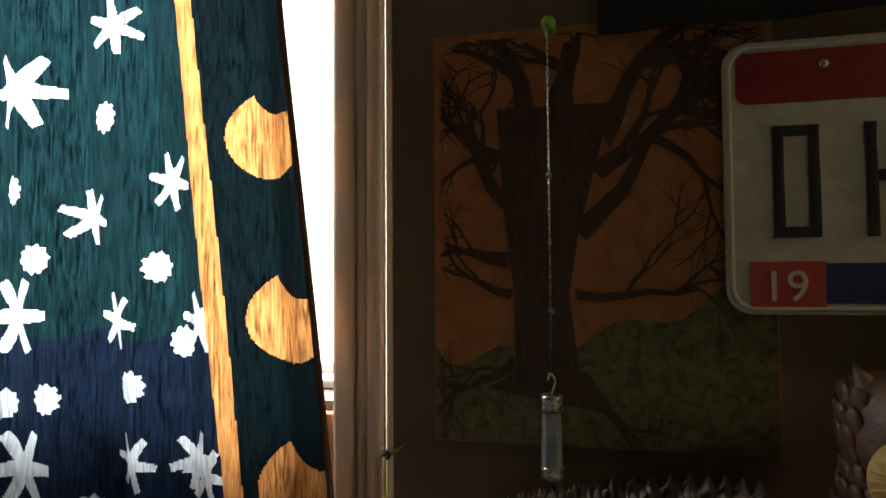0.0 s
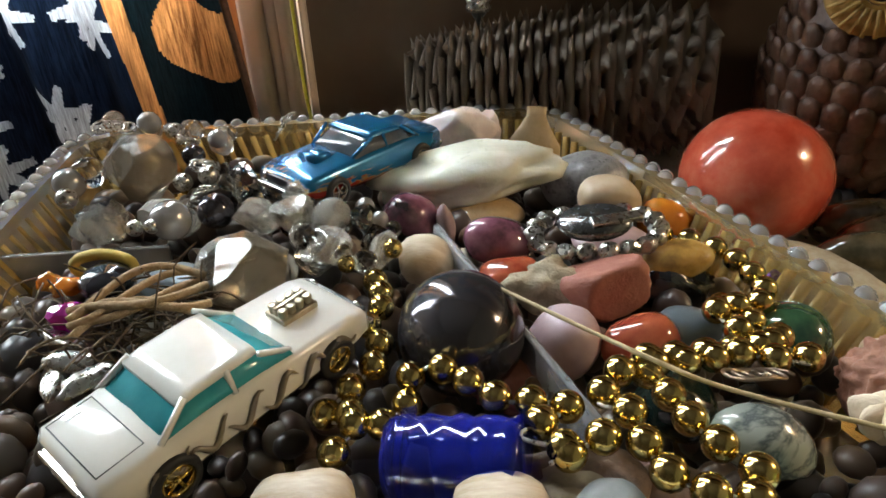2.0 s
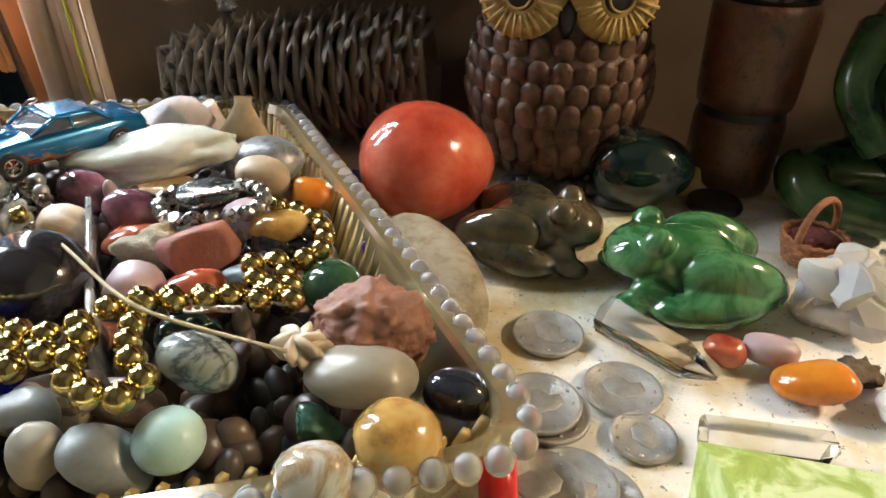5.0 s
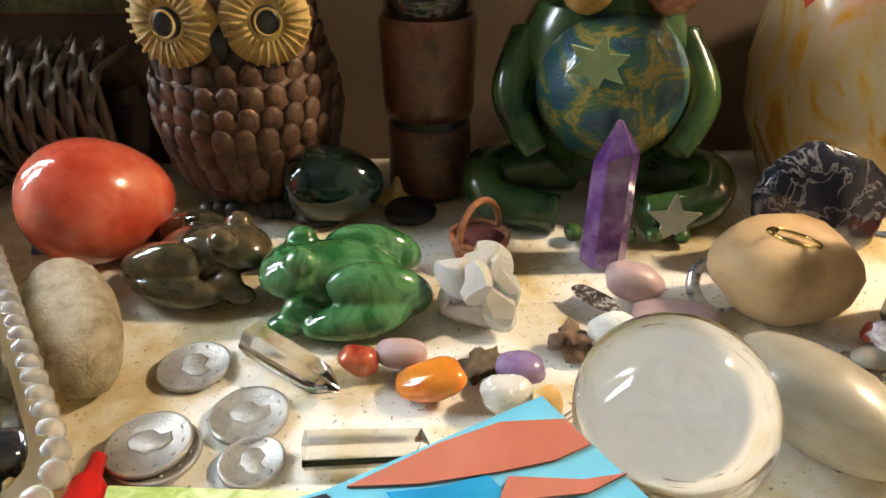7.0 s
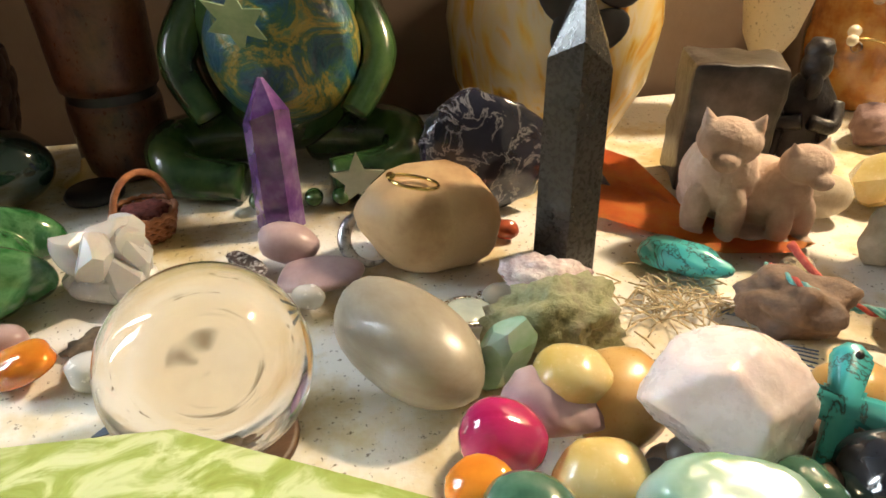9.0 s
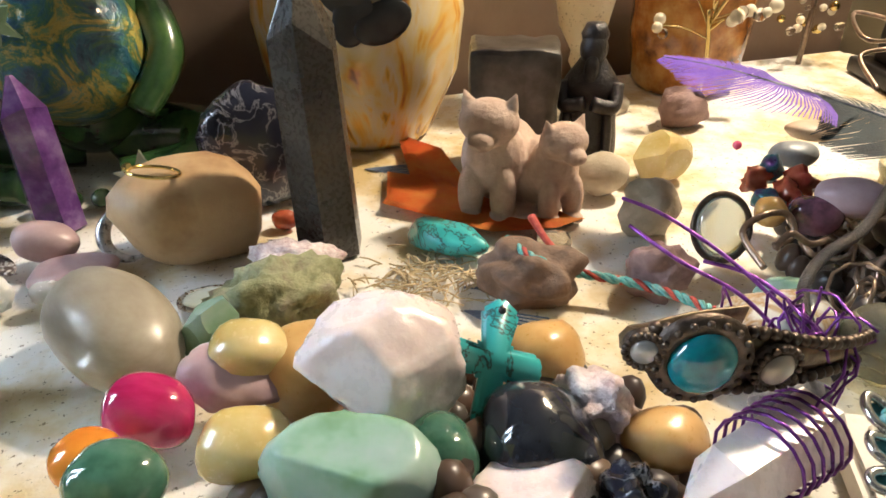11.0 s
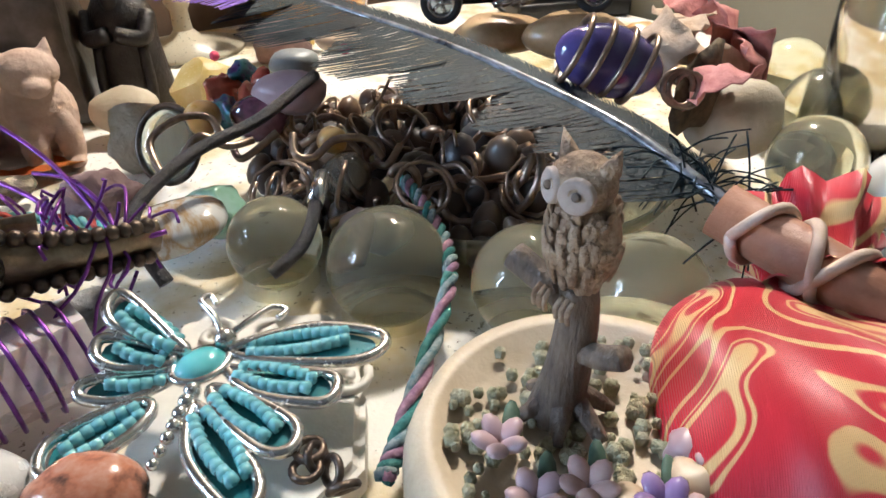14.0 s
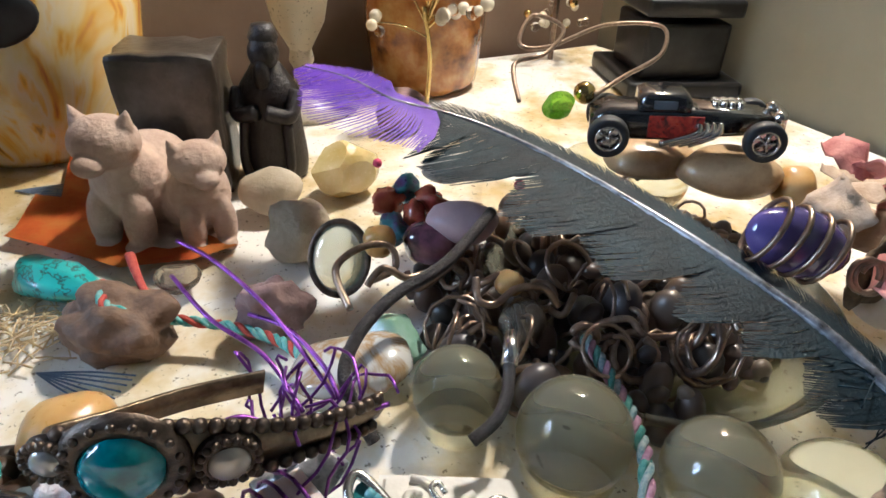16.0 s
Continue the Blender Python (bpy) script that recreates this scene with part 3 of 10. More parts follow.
# nail with a yellow cord
yellow_cord = mat("yellow_cord", [(0.50, 0.45, 0.03), (0.68, 0.60, 0.06)], 500, 0.6, bump=0.3)
brass = mat("old_brass", [(0.35, 0.24, 0.08), (0.5, 0.36, 0.14)], 300, 0.35, 1.0)
nail = thing("wall_nail", "brass nail in the wall holding a yellow cord", "nail", WTURN)
nu, nv = -0.0310, 0.0772
part("nail_shaft", tube(bmesh.new(), [(nu + 0.006, 0.004, nv + 0.003), (nu, -0.022, nv)], 0.0012, 8), brass, nail)
part("nail_head", ball(bmesh.new(), 0.0032, pose(nu - 0.002, -0.023, nv)), plate_black, nail)
part("cord", tube(bmesh.new(), curve([(nu - 0.002, -0.026, nv), (nu - 0.001, -0.027, nv - 0.05), (nu + 0.003, -0.026, nv - 0.10)], 6) , 0.0011, 6), yellow_cord, nail)

# pendulum: hook, bead chain, crystal in silver caps
pend = thing("pendulum", "crystal pendulum in silver caps on a bead chain", "pendulum", WTURN)
silver = mat("tarnished_silver", [(0.42, 0.40, 0.37), (0.62, 0.60, 0.56)], 260, 0.28, 1.0, bump=0.1)
grey_crystal = mat("grey_crystal", [(0.28, 0.31, 0.33), (0.45, 0.48, 0.50)], 150, 0.12, trans=0.5)
pu, pv, pd = 0.0705, 0.066, 0.030
green_plastic = mat("green_plastic_pin", [(0.18, 0.42, 0.04), (0.25, 0.55, 0.06)], 200, 0.4)
b = bmesh.new()
lathe(b, [(0, 0), (0.004, 0.001), (0.0025, 0.005), (0.0025, 0.010), (0.0045, 0.014), (0.0045, 0.016), (0, 0.0165)], 16, pose(pu, -0.002, 0.344, 90))
part("push_pin", b, green_plastic, pend, "bright green push pin")
b = bmesh.new()
tube(b, [(pu, -0.012, 0.342), (pu, -pd, 0.338), (pu, -pd, pv + 0.072)], 0.0006, 6)
part("chain", b, silver, pend)
for k in range(9):
    part("chain_bead", ball(bmesh.new(), 0.0011 + 0.0012 * (k % 4 == 1), pose(pu, -pd, 0.148 + k * 0.020), 10, 8), grey_crystal if k % 4 == 1 else silver, pend)
part("hook", tube(bmesh.new(), curve([(pu, -pd, pv + 0.054), (pu + 0.002, -pd, pv + 0.062), (pu - 0.001, -pd, pv + 0.066), (pu - 0.002, -pd, pv + 0.062)], 6), 0.0007, 6), silver, pend)
for v0, v1 in ((0.044, 0.054), (0.006, 0.013)):
    part("cap", lathe(bmesh.new(), [(0, v0), (0.0062, v0), (0.0066, v0 + 0.002), (0.0058, (v0 + v1) / 2), (0.0066, v1 - 0.002), (0.0062, v1), (0, v1)], 20, pose(pu, -pd, pv)), silver, pend)
part("crystal", prism(6, 0.0062, 0.032, 0.05, 3, tip_r=0.9), grey_crystal, pend, smooth=False).matrix_local = pose(pu, -pd, pv + 0.013)
part("crystal_tip", lathe(bmesh.new(), [(0, 0), (0.005, 0.008), (0, 0.0085)], 8, pose(pu, -pd, pv - 0.002)), grey_crystal, pend, smooth=False)


# ---- stone, metal and glass surfaces ----
M = {
    "cream": mat("cream_pebble", [(0.42, 0.30, 0.18), (0.60, 0.48, 0.34)], 70, 0.45, bump=0.1, bump_scale=900),
    "tan": mat("tan_pebble", [(0.36, 0.22, 0.10), (0.55, 0.38, 0.20), (0.42, 0.28, 0.14)], 60, 0.3, coat=0.3),
    "grey": mat("grey_pebble", [(0.16, 0.17, 0.17), (0.30, 0.31, 0.30)], 80, 0.4, bump=0.15),
    "slate": mat("blue_grey_stone", [(0.10, 0.13, 0.15), (0.18, 0.21, 0.23)], 80, 0.35),
    "silvery": mat("silvery_grey_stone", [(0.18, 0.18, 0.19), (0.36, 0.36, 0.37), (0.12, 0.12, 0.13)], 110, 0.3, 0.35, bump=0.5, bump_scale=350),
    "black": mat("black_glossy_stone", [(0.012, 0.013, 0.016), (0.03, 0.032, 0.04)], 70, 0.12, coat=0.6),
    "hematite": mat("dark_steel_ball", [(0.06, 0.055, 0.065), (0.13, 0.12, 0.13)], 50, 0.12, 0.75, rough_var=0.06),
    "red": mat("red_jasper", [(0.34, 0.05, 0.03), (0.45, 0.11, 0.05), (0.28, 0.03, 0.02)], 70, 0.15, coat=0.5),
    "brick": mat("rough_red_rock", [(0.30, 0.10, 0.07), (0.40, 0.16, 0.11)], 80, 0.65, bump=0.4),
    "rhodonite": mat("purple_pink_stone", [(0.03, 0.02, 0.025), (0.22, 0.08, 0.12), (0.34, 0.16, 0.21)], 75, 0.1, coat=0.8),
    "carnelian": mat("orange_carnelian", [(0.55, 0.14, 0.01), (0.75, 0.28, 0.03)], 60, 0.12, coat=0.6, sss=0.3),
    "rose": mat("pale_rose_quartz", [(0.74, 0.60, 0.57), (0.86, 0.77, 0.75)], 60, 0.28, sss=0.35, bump=0.25, bump_scale=260),
    "whitestone": mat("milky_white_stone", [(0.62, 0.60, 0.48), (0.80, 0.78, 0.68)], 50, 0.3, sss=0.3, bump=0.25, bump_scale=300),
    "whitequartz": mat("white_quartz", [(0.68, 0.66, 0.64), (0.88, 0.87, 0.85)], 70, 0.25, trans=0.25, bump=0.3, bump_scale=300),
    "pale_green": mat("pale_sea_green_glass", [(0.42, 0.62, 0.56), (0.55, 0.74, 0.68)], 60, 0.3, sss=0.4),
    "fluorite": mat("green_fluorite", [(0.22, 0.42, 0.20), (0.38, 0.58, 0.46), (0.50, 0.62, 0.60)], 40, 0.2, trans=0.25, coat=0.3),
    "green": mat("dark_green_stone", [(0.02, 0.07, 0.045), (0.06, 0.15, 0.10), (0.12, 0.2, 0.15)], 70, 0.12, coat=0.7),
    "moss": mat("moss_green_stone", [(0.015, 0.04, 0.03), (0.05, 0.12, 0.05)], 90, 0.08, coat=0.9),
    "forest": mat("deep_green_egg_stone", [(0.004, 0.012, 0.010), (0.012, 0.030, 0.024)], 60, 0.1, coat=0.8),
    "yellow": mat("yellow_calcite", [(0.58, 0.42, 0.12), (0.72, 0.60, 0.30)], 60, 0.25, coat=0.4, sss=0.3),
    "honey": mat("honey_calcite", [(0.50, 0.28, 0.07), (0.66, 0.44, 0.18)], 55, 0.3, coat=0.3, sss=0.3),
    "magenta": mat("magenta_agate", [(0.36, 0.01, 0.08), (0.55, 0.03, 0.16)], 60, 0.08, coat=0.9, stretch=(1, 3, 1)),
    "mauve": mat("mauve_stone", [(0.36, 0.24, 0.25), (0.50, 0.37, 0.38)], 70, 0.35),
    "lilac": mat("lilac_amethyst", [(0.20, 0.11, 0.30), (0.38, 0.28, 0.48)], 80, 0.15, coat=0.5, trans=0.2),
    "amethyst": mat("deep_amethyst", [(0.05, 0.012, 0.10), (0.16, 0.06, 0.26), (0.34, 0.22, 0.44)], 60, 0.12, coat=0.6, trans=0.15),
    "turquoise": veined("turquoise_stone", (0.05, 0.42, 0.42), (0.03, 0.05, 0.04), 80, 0.025, 0.35, 0.3, (0.08, 0.50, 0.50)),
    "howlite": veined("green_white_marble", (0.40, 0.42, 0.38), (0.10, 0.12, 0.12), 55, 0.05, 0.2, 0.5, (0.22, 0.26, 0.22)),
    "agate": veined("white_agate", (0.62, 0.60, 0.56), (0.34, 0.22, 0.10), 60, 0.08, 0.15, 0.6, (0.5, 0.5, 0.47)),
    "ochre": mat("ochre_speckled_stone", [(0.16, 0.09, 0.03), (0.50, 0.28, 0.07), (0.60, 0.42, 0.18)], 85, 0.15, coat=0.6),
    "brownrock": mat("rough_brown_rock", [(0.09, 0.055, 0.035), (0.20, 0.12, 0.075), (0.14, 0.1, 0.08)], 80, 0.7, bump=0.8, bump_scale=350),
    "greenrock": mat("rough_mossy_rock", [(0.14, 0.15, 0.06), (0.30, 0.30, 0.16), (0.20, 0.17, 0.11)], 110, 0.7, bump=1.0, bump_scale=400),
    "mauverock": mat("rough_mauve_rock", [(0.20, 0.12, 0.11), (0.34, 0.22, 0.20)], 90, 0.7, bump=0.8, bump_scale=400),
    "sandrock": mat("sandy_concretion", [(0.30, 0.24, 0.15), (0.50, 0.42, 0.30)], 70, 0.8, bump=0.8, bump_scale=500),
    "sandstone": mat("long_sandy_pebble", [(0.40, 0.33, 0.22), (0.55, 0.48, 0.36), (0.46, 0.40, 0.30)], 40, 0.6, bump=0.35, bump_scale=700),
    "riverstone": mat("grey_tan_river_stone", [(0.26, 0.22, 0.16), (0.38, 0.34, 0.27)], 40, 0.35, coat=0.15, stretch=(1, 2, 4)),
    "tanrock": mat("big_tan_cobble", [(0.33, 0.19, 0.08), (0.52, 0.35, 0.18), (0.44, 0.29, 0.15)], 35, 0.5, bump=0.2, bump_scale=700),
    "sodalite": veined("black_sodalite", (0.014, 0.014, 0.022), (0.24, 0.23, 0.24), 75, 0.03, 0.2, 0.5, (0.03, 0.03, 0.05), bump=0.8),
    "druzy": mat("pink_druzy_crystal", [(0.50, 0.36, 0.36), (0.74, 0.62, 0.62), (0.86, 0.80, 0.78)], 220, 0.25, bump=1.0, bump_scale=500),
    "shell": mat("pale_seashell", [(0.50, 0.36, 0.22), (0.74, 0.64, 0.50)], 80, 0.4, bump=0.3, bump_scale=500, stretch=(1, 4, 1)),
    "granite": mat("red_black_granite", [(0.03, 0.03, 0.03), (0.40, 0.16, 0.09), (0.5, 0.3, 0.22)], 150, 0.2, coat=0.5),
    "clear": glass("clear_crystal", (0.86, 0.84, 0.80), 0.06, 1.5),
    "smoky": glass("smoky_crystal", (0.55, 0.47, 0.36), 0.05, 1.5, 0.85),
    "cobalt": glass("cobalt_blue_glass", (0.03, 0.05, 0.62), 0.08, 1.5, 0.75),
    "acrylic": glass("clear_acrylic", (0.86, 0.64, 0.30), 0.08, 1.45, 0.85),
    "gold": mat("gold_plated_beads", [(0.58, 0.43, 0.14), (0.72, 0.56, 0.22)], 250, 0.16, 1.0),
    "silver": silver,
    "pearl": mat("silver_pearl_bead", [(0.35, 0.34, 0.33), (0.52, 0.50, 0.48)], 120, 0.2, 0.5, coat=0.6),
    "twine": mat("jute_twine", [(0.30, 0.19, 0.09), (0.46, 0.32, 0.18)], 500, 0.85, bump=0.6, bump_scale=1500),
    "moss_dry": mat("dry_brown_moss", [(0.05, 0.035, 0.02), (0.16, 0.11, 0.06)], 300, 0.9, bump=0.5),
    "copper": mat("antique_copper_wire", [(0.20, 0.14, 0.10), (0.36, 0.27, 0.20)], 300, 0.35, 0.9),
    "bronze": mat("dark_bronze_filigree", [(0.05, 0.04, 0.035), (0.16, 0.12, 0.09)], 300, 0.4, 0.9, bump=0.3),
    "purple_wire": mat("purple_wire", [(0.09, 0.02, 0.14), (0.22, 0.06, 0.34)], 300, 0.3, 0.7),
    "cork": mat("ochre_yellow_wood", [(0.42, 0.30, 0.05), (0.55, 0.42, 0.10)], 150, 0.6, bump=0.2),
}


def stone(name, label, place, a, b, yaw, material, roll=0.0, deep=None, style="pebble", seed=1, high=None, category="stone", group="", power=2.2, rough=0.16):
    """One stone: a half width, b half height as seen, roll clockwise, deep its half depth."""
    size = (a, deep or max(min(a, b), 0.7 * a), high or b)
    if style == "pebble":
        bm = lump(size, seed, rough, 1.1, power=power)
    elif style == "rough":
        bm = lump(size, seed, 0.45, 1.6, 0.14, 2.6, 4)
    elif style == "broken":
        bm = hewn(size, seed, 9, (0.55, 0.85), 0.12)
    else:
        bm = hewn(size, seed, 16, (0.70, 0.92), 0.16)
    return solid(name, label, category, bm, material, at(place, yaw, 0, roll), group, smooth=True)


# ---- divided tray with scalloped rim ----
CORNERS = [(-0.152, 0.266), (0.068, 0.296), (0.180, 0.058), (-0.115, 0.000)]


def round_corners(pts, r=0.022, k=6):
    out = []
    n = len(pts)
    for i in range(n):
        p, a, b = Vector(pts[i]), Vector(pts[i - 1]), Vector(pts[(i + 1) % n])
        s, e = p + (a - p).normalized() * r, p + (b - p).normalized() * r
        out += [((1 - t) ** 2 * s + 2 * t * (1 - t) * p + t * t * e) for t in (j / k for j in range(k + 1))]
    return out


def along(pts, step):
    """Points at even steps round a closed line."""
    out, carry = [], 0.0
    for a, b in zip(pts, pts[1:] + pts[:1]):
        l = (b - a).length
        d = carry
        while d < l:
            out.append(a + (b - a) * d / l)
            d += step
        carry = d - l
    return out


OUTLINE = round_corners(CORNERS)
CENTRE = Vector((0.005, 0.150))


def inset(k):
    return [CENTRE + (p - CENTRE) * k for p in OUTLINE]


tray = thing("divided_tray", "clear amber plastic tray with scalloped rim, full of stones", "tray")
bm = bmesh.new()
rings = []
for k, z in ((0.90, 0.0), (0.99, 0.033), (1.0, 0.0345), (0.965, 0.0345), (0.955, 0.032), (0.87, 0.003)):
    rings.append([bm.verts.new((p.x, p.y, z)) for p in inset(k)])
for a, b in zip(rings, rings[1:]):
    for i in range(len(a)):
        j = (i + 1) % len(a)
        bm.faces.new((a[i], a[j], b[j], b[i]))
bm.faces.new(rings[0][::-1])
bm.faces.new(rings[-1])
part("tray_body", bm, M["acrylic"], tray, smooth=False)
# slanting ribs on the inside and round beads along the rim
shared = None
amber_rib = mat("golden_amber_plastic", [(0.52, 0.32, 0.08), (0.68, 0.46, 0.15)], 60, 0.2, trans=0.35, ior=1.45)
for p in along(inset(0.925), 0.0062):
    d = (p - CENTRE).normalized()
    bm = bmesh.new()
    tube(bm, [Vector((p.x - d.x * 0.0065, p.y - d.y * 0.0065, 0.005)), Vector((p.x + d.x * 0.0035 - d.y * 0.004, p.y + d.y * 0.0035 + d.x * 0.004, 0.031))], 0.0016, 5)
    part("rib", bm, amber_rib, tray)
rim_glass = mat("clear_rim_plastic", [(0.70, 0.70, 0.72), (0.85, 0.85, 0.86)], 80, 0.07, trans=0.7, ior=1.5)
for p in along(inset(1.005), 0.0078):
    if shared is None:
        bm = bmesh.new()
        ball(bm, 1.0, Matrix.Diagonal((0.0036, 0.0036, 0.0042, 1)), 12, 8)
        first = part("rim_bead", bm, rim_glass, tray)
        shared = first.data
        first.location = (p.x, p.y, 0.0325)
    else:
        ob = new("rim_bead", shared)
        ob.parent, ob.location = tray, (p.x, p.y, 0.0325)
for p, q, h in (((0.0226, 0.1680, 0.0360), (0.0559, 0.0963, 0.0360), 0.034), ((-0.1234, 0.1675, 0.0300), (-0.0841, 0.1720, 0.0300), 0.030)):
    a, b = Vector(p), Vector(q)
    d = (b - a)
    bm = box(bmesh.new(), d.length + 0.02, 0.0022, a.z - 0.004, Matrix.Translation(((a.x + b.x) / 2, (a.y + b.y) / 2, (a.z + 0.004) / 2)) @ Matrix.Rotation(math.atan2(d.y, d.x), 4, "Z"), 0.0006)
    part("divider", bm, rim_glass, tray)
violet = mat("violet_drawn_mark", [(0.10, 0.02, 0.20), (0.16, 0.04, 0.30)], 200, 0.5)
for q in ((0.1246, 0.1588, 0.0240), (0.0794, 0.2635, 0.0220)):
    bm = bmesh.new()
    for r in (0.0035, 0.0018):
        tube(bm, [(r * math.cos(k * math.tau / 5), 0, r * 1.2 * math.sin(k * math.tau / 5)) for k in range(5)], 0.0009, 5, closed=True)
    part("drawn_mark", bm, violet, tray, "small violet painted mark").matrix_world = at((q[0] + 0.002, q[1], q[2]), 60, -20)

# bed of small gravel that carries the larger stones
rnd = random.Random(11)
verts, faces, ids = [], [], []
ico = bmesh.new()
bmesh.ops.create_icosphere(ico, subdivisions=2, radius=1)
iv = [v.co.copy() for v in ico.verts]
ico.verts.ensure_lookup_table()
ifc = [[v.index for v in f.verts] for f in ico.faces]
ico.free()


def inside(p, k=0.86):
    pts = inset(k)
    c = False
    for a, b in zip(pts, pts[1:] + pts[:1]):
        if (a.y > p[1]) != (b.y > p[1]) and p[0] < (b.x - a.x) * (p[1] - a.y) / (b.y - a.y) + a.x:
            c = not c
    return c


tries = 0
while tries < 2300:
    tries += 1
    x, y = rnd.uniform(-0.15, 0.18), rnd.uniform(0.0, 0.295)
    if not inside((x, y)):
        continue
    r = rnd.uniform(0.0035, 0.008)
    z = 0.004 + rnd.random() * 0.020
    m = pose(x, y, z, rnd.uniform(0, 360), rnd.uniform(0, 360), rnd.uniform(0, 360)) @ Matrix.Diagonal((r, r * rnd.uniform(0.6, 1), r * rnd.uniform(0.5, 0.8), 1))
    o = len(verts)
    verts += [m @ v for v in iv]
    faces += [[i + o for i in f] for f in ifc]
me = bpy.data.meshes.new("gravel")
me.from_pydata(verts, [], faces)
me.shade_smooth()
gm, t, b = nodes_of("mixed_dark_gravel")
geo = t.nodes.new("ShaderNodeNewGeometry")
t.links.new(ramp(t, geo.outputs["Random Per Island"], [(0.0, (0.03, 0.025, 0.02)), (0.3, (0.10, 0.06, 0.04)), (0.5, (0.05, 0.05, 0.055)), (0.7, (0.16, 0.10, 0.06)), (0.9, (0.07, 0.06, 0.05)), (1.0, (0.24, 0.18, 0.12))]), b.inputs["Base Color"])
b.inputs["Roughness"].default_value = 0.35
me.materials.append(gm)
tagged(new("gravel", me), "small dark mixed gravel and beads filling the tray", "gravel", kind="stuff")

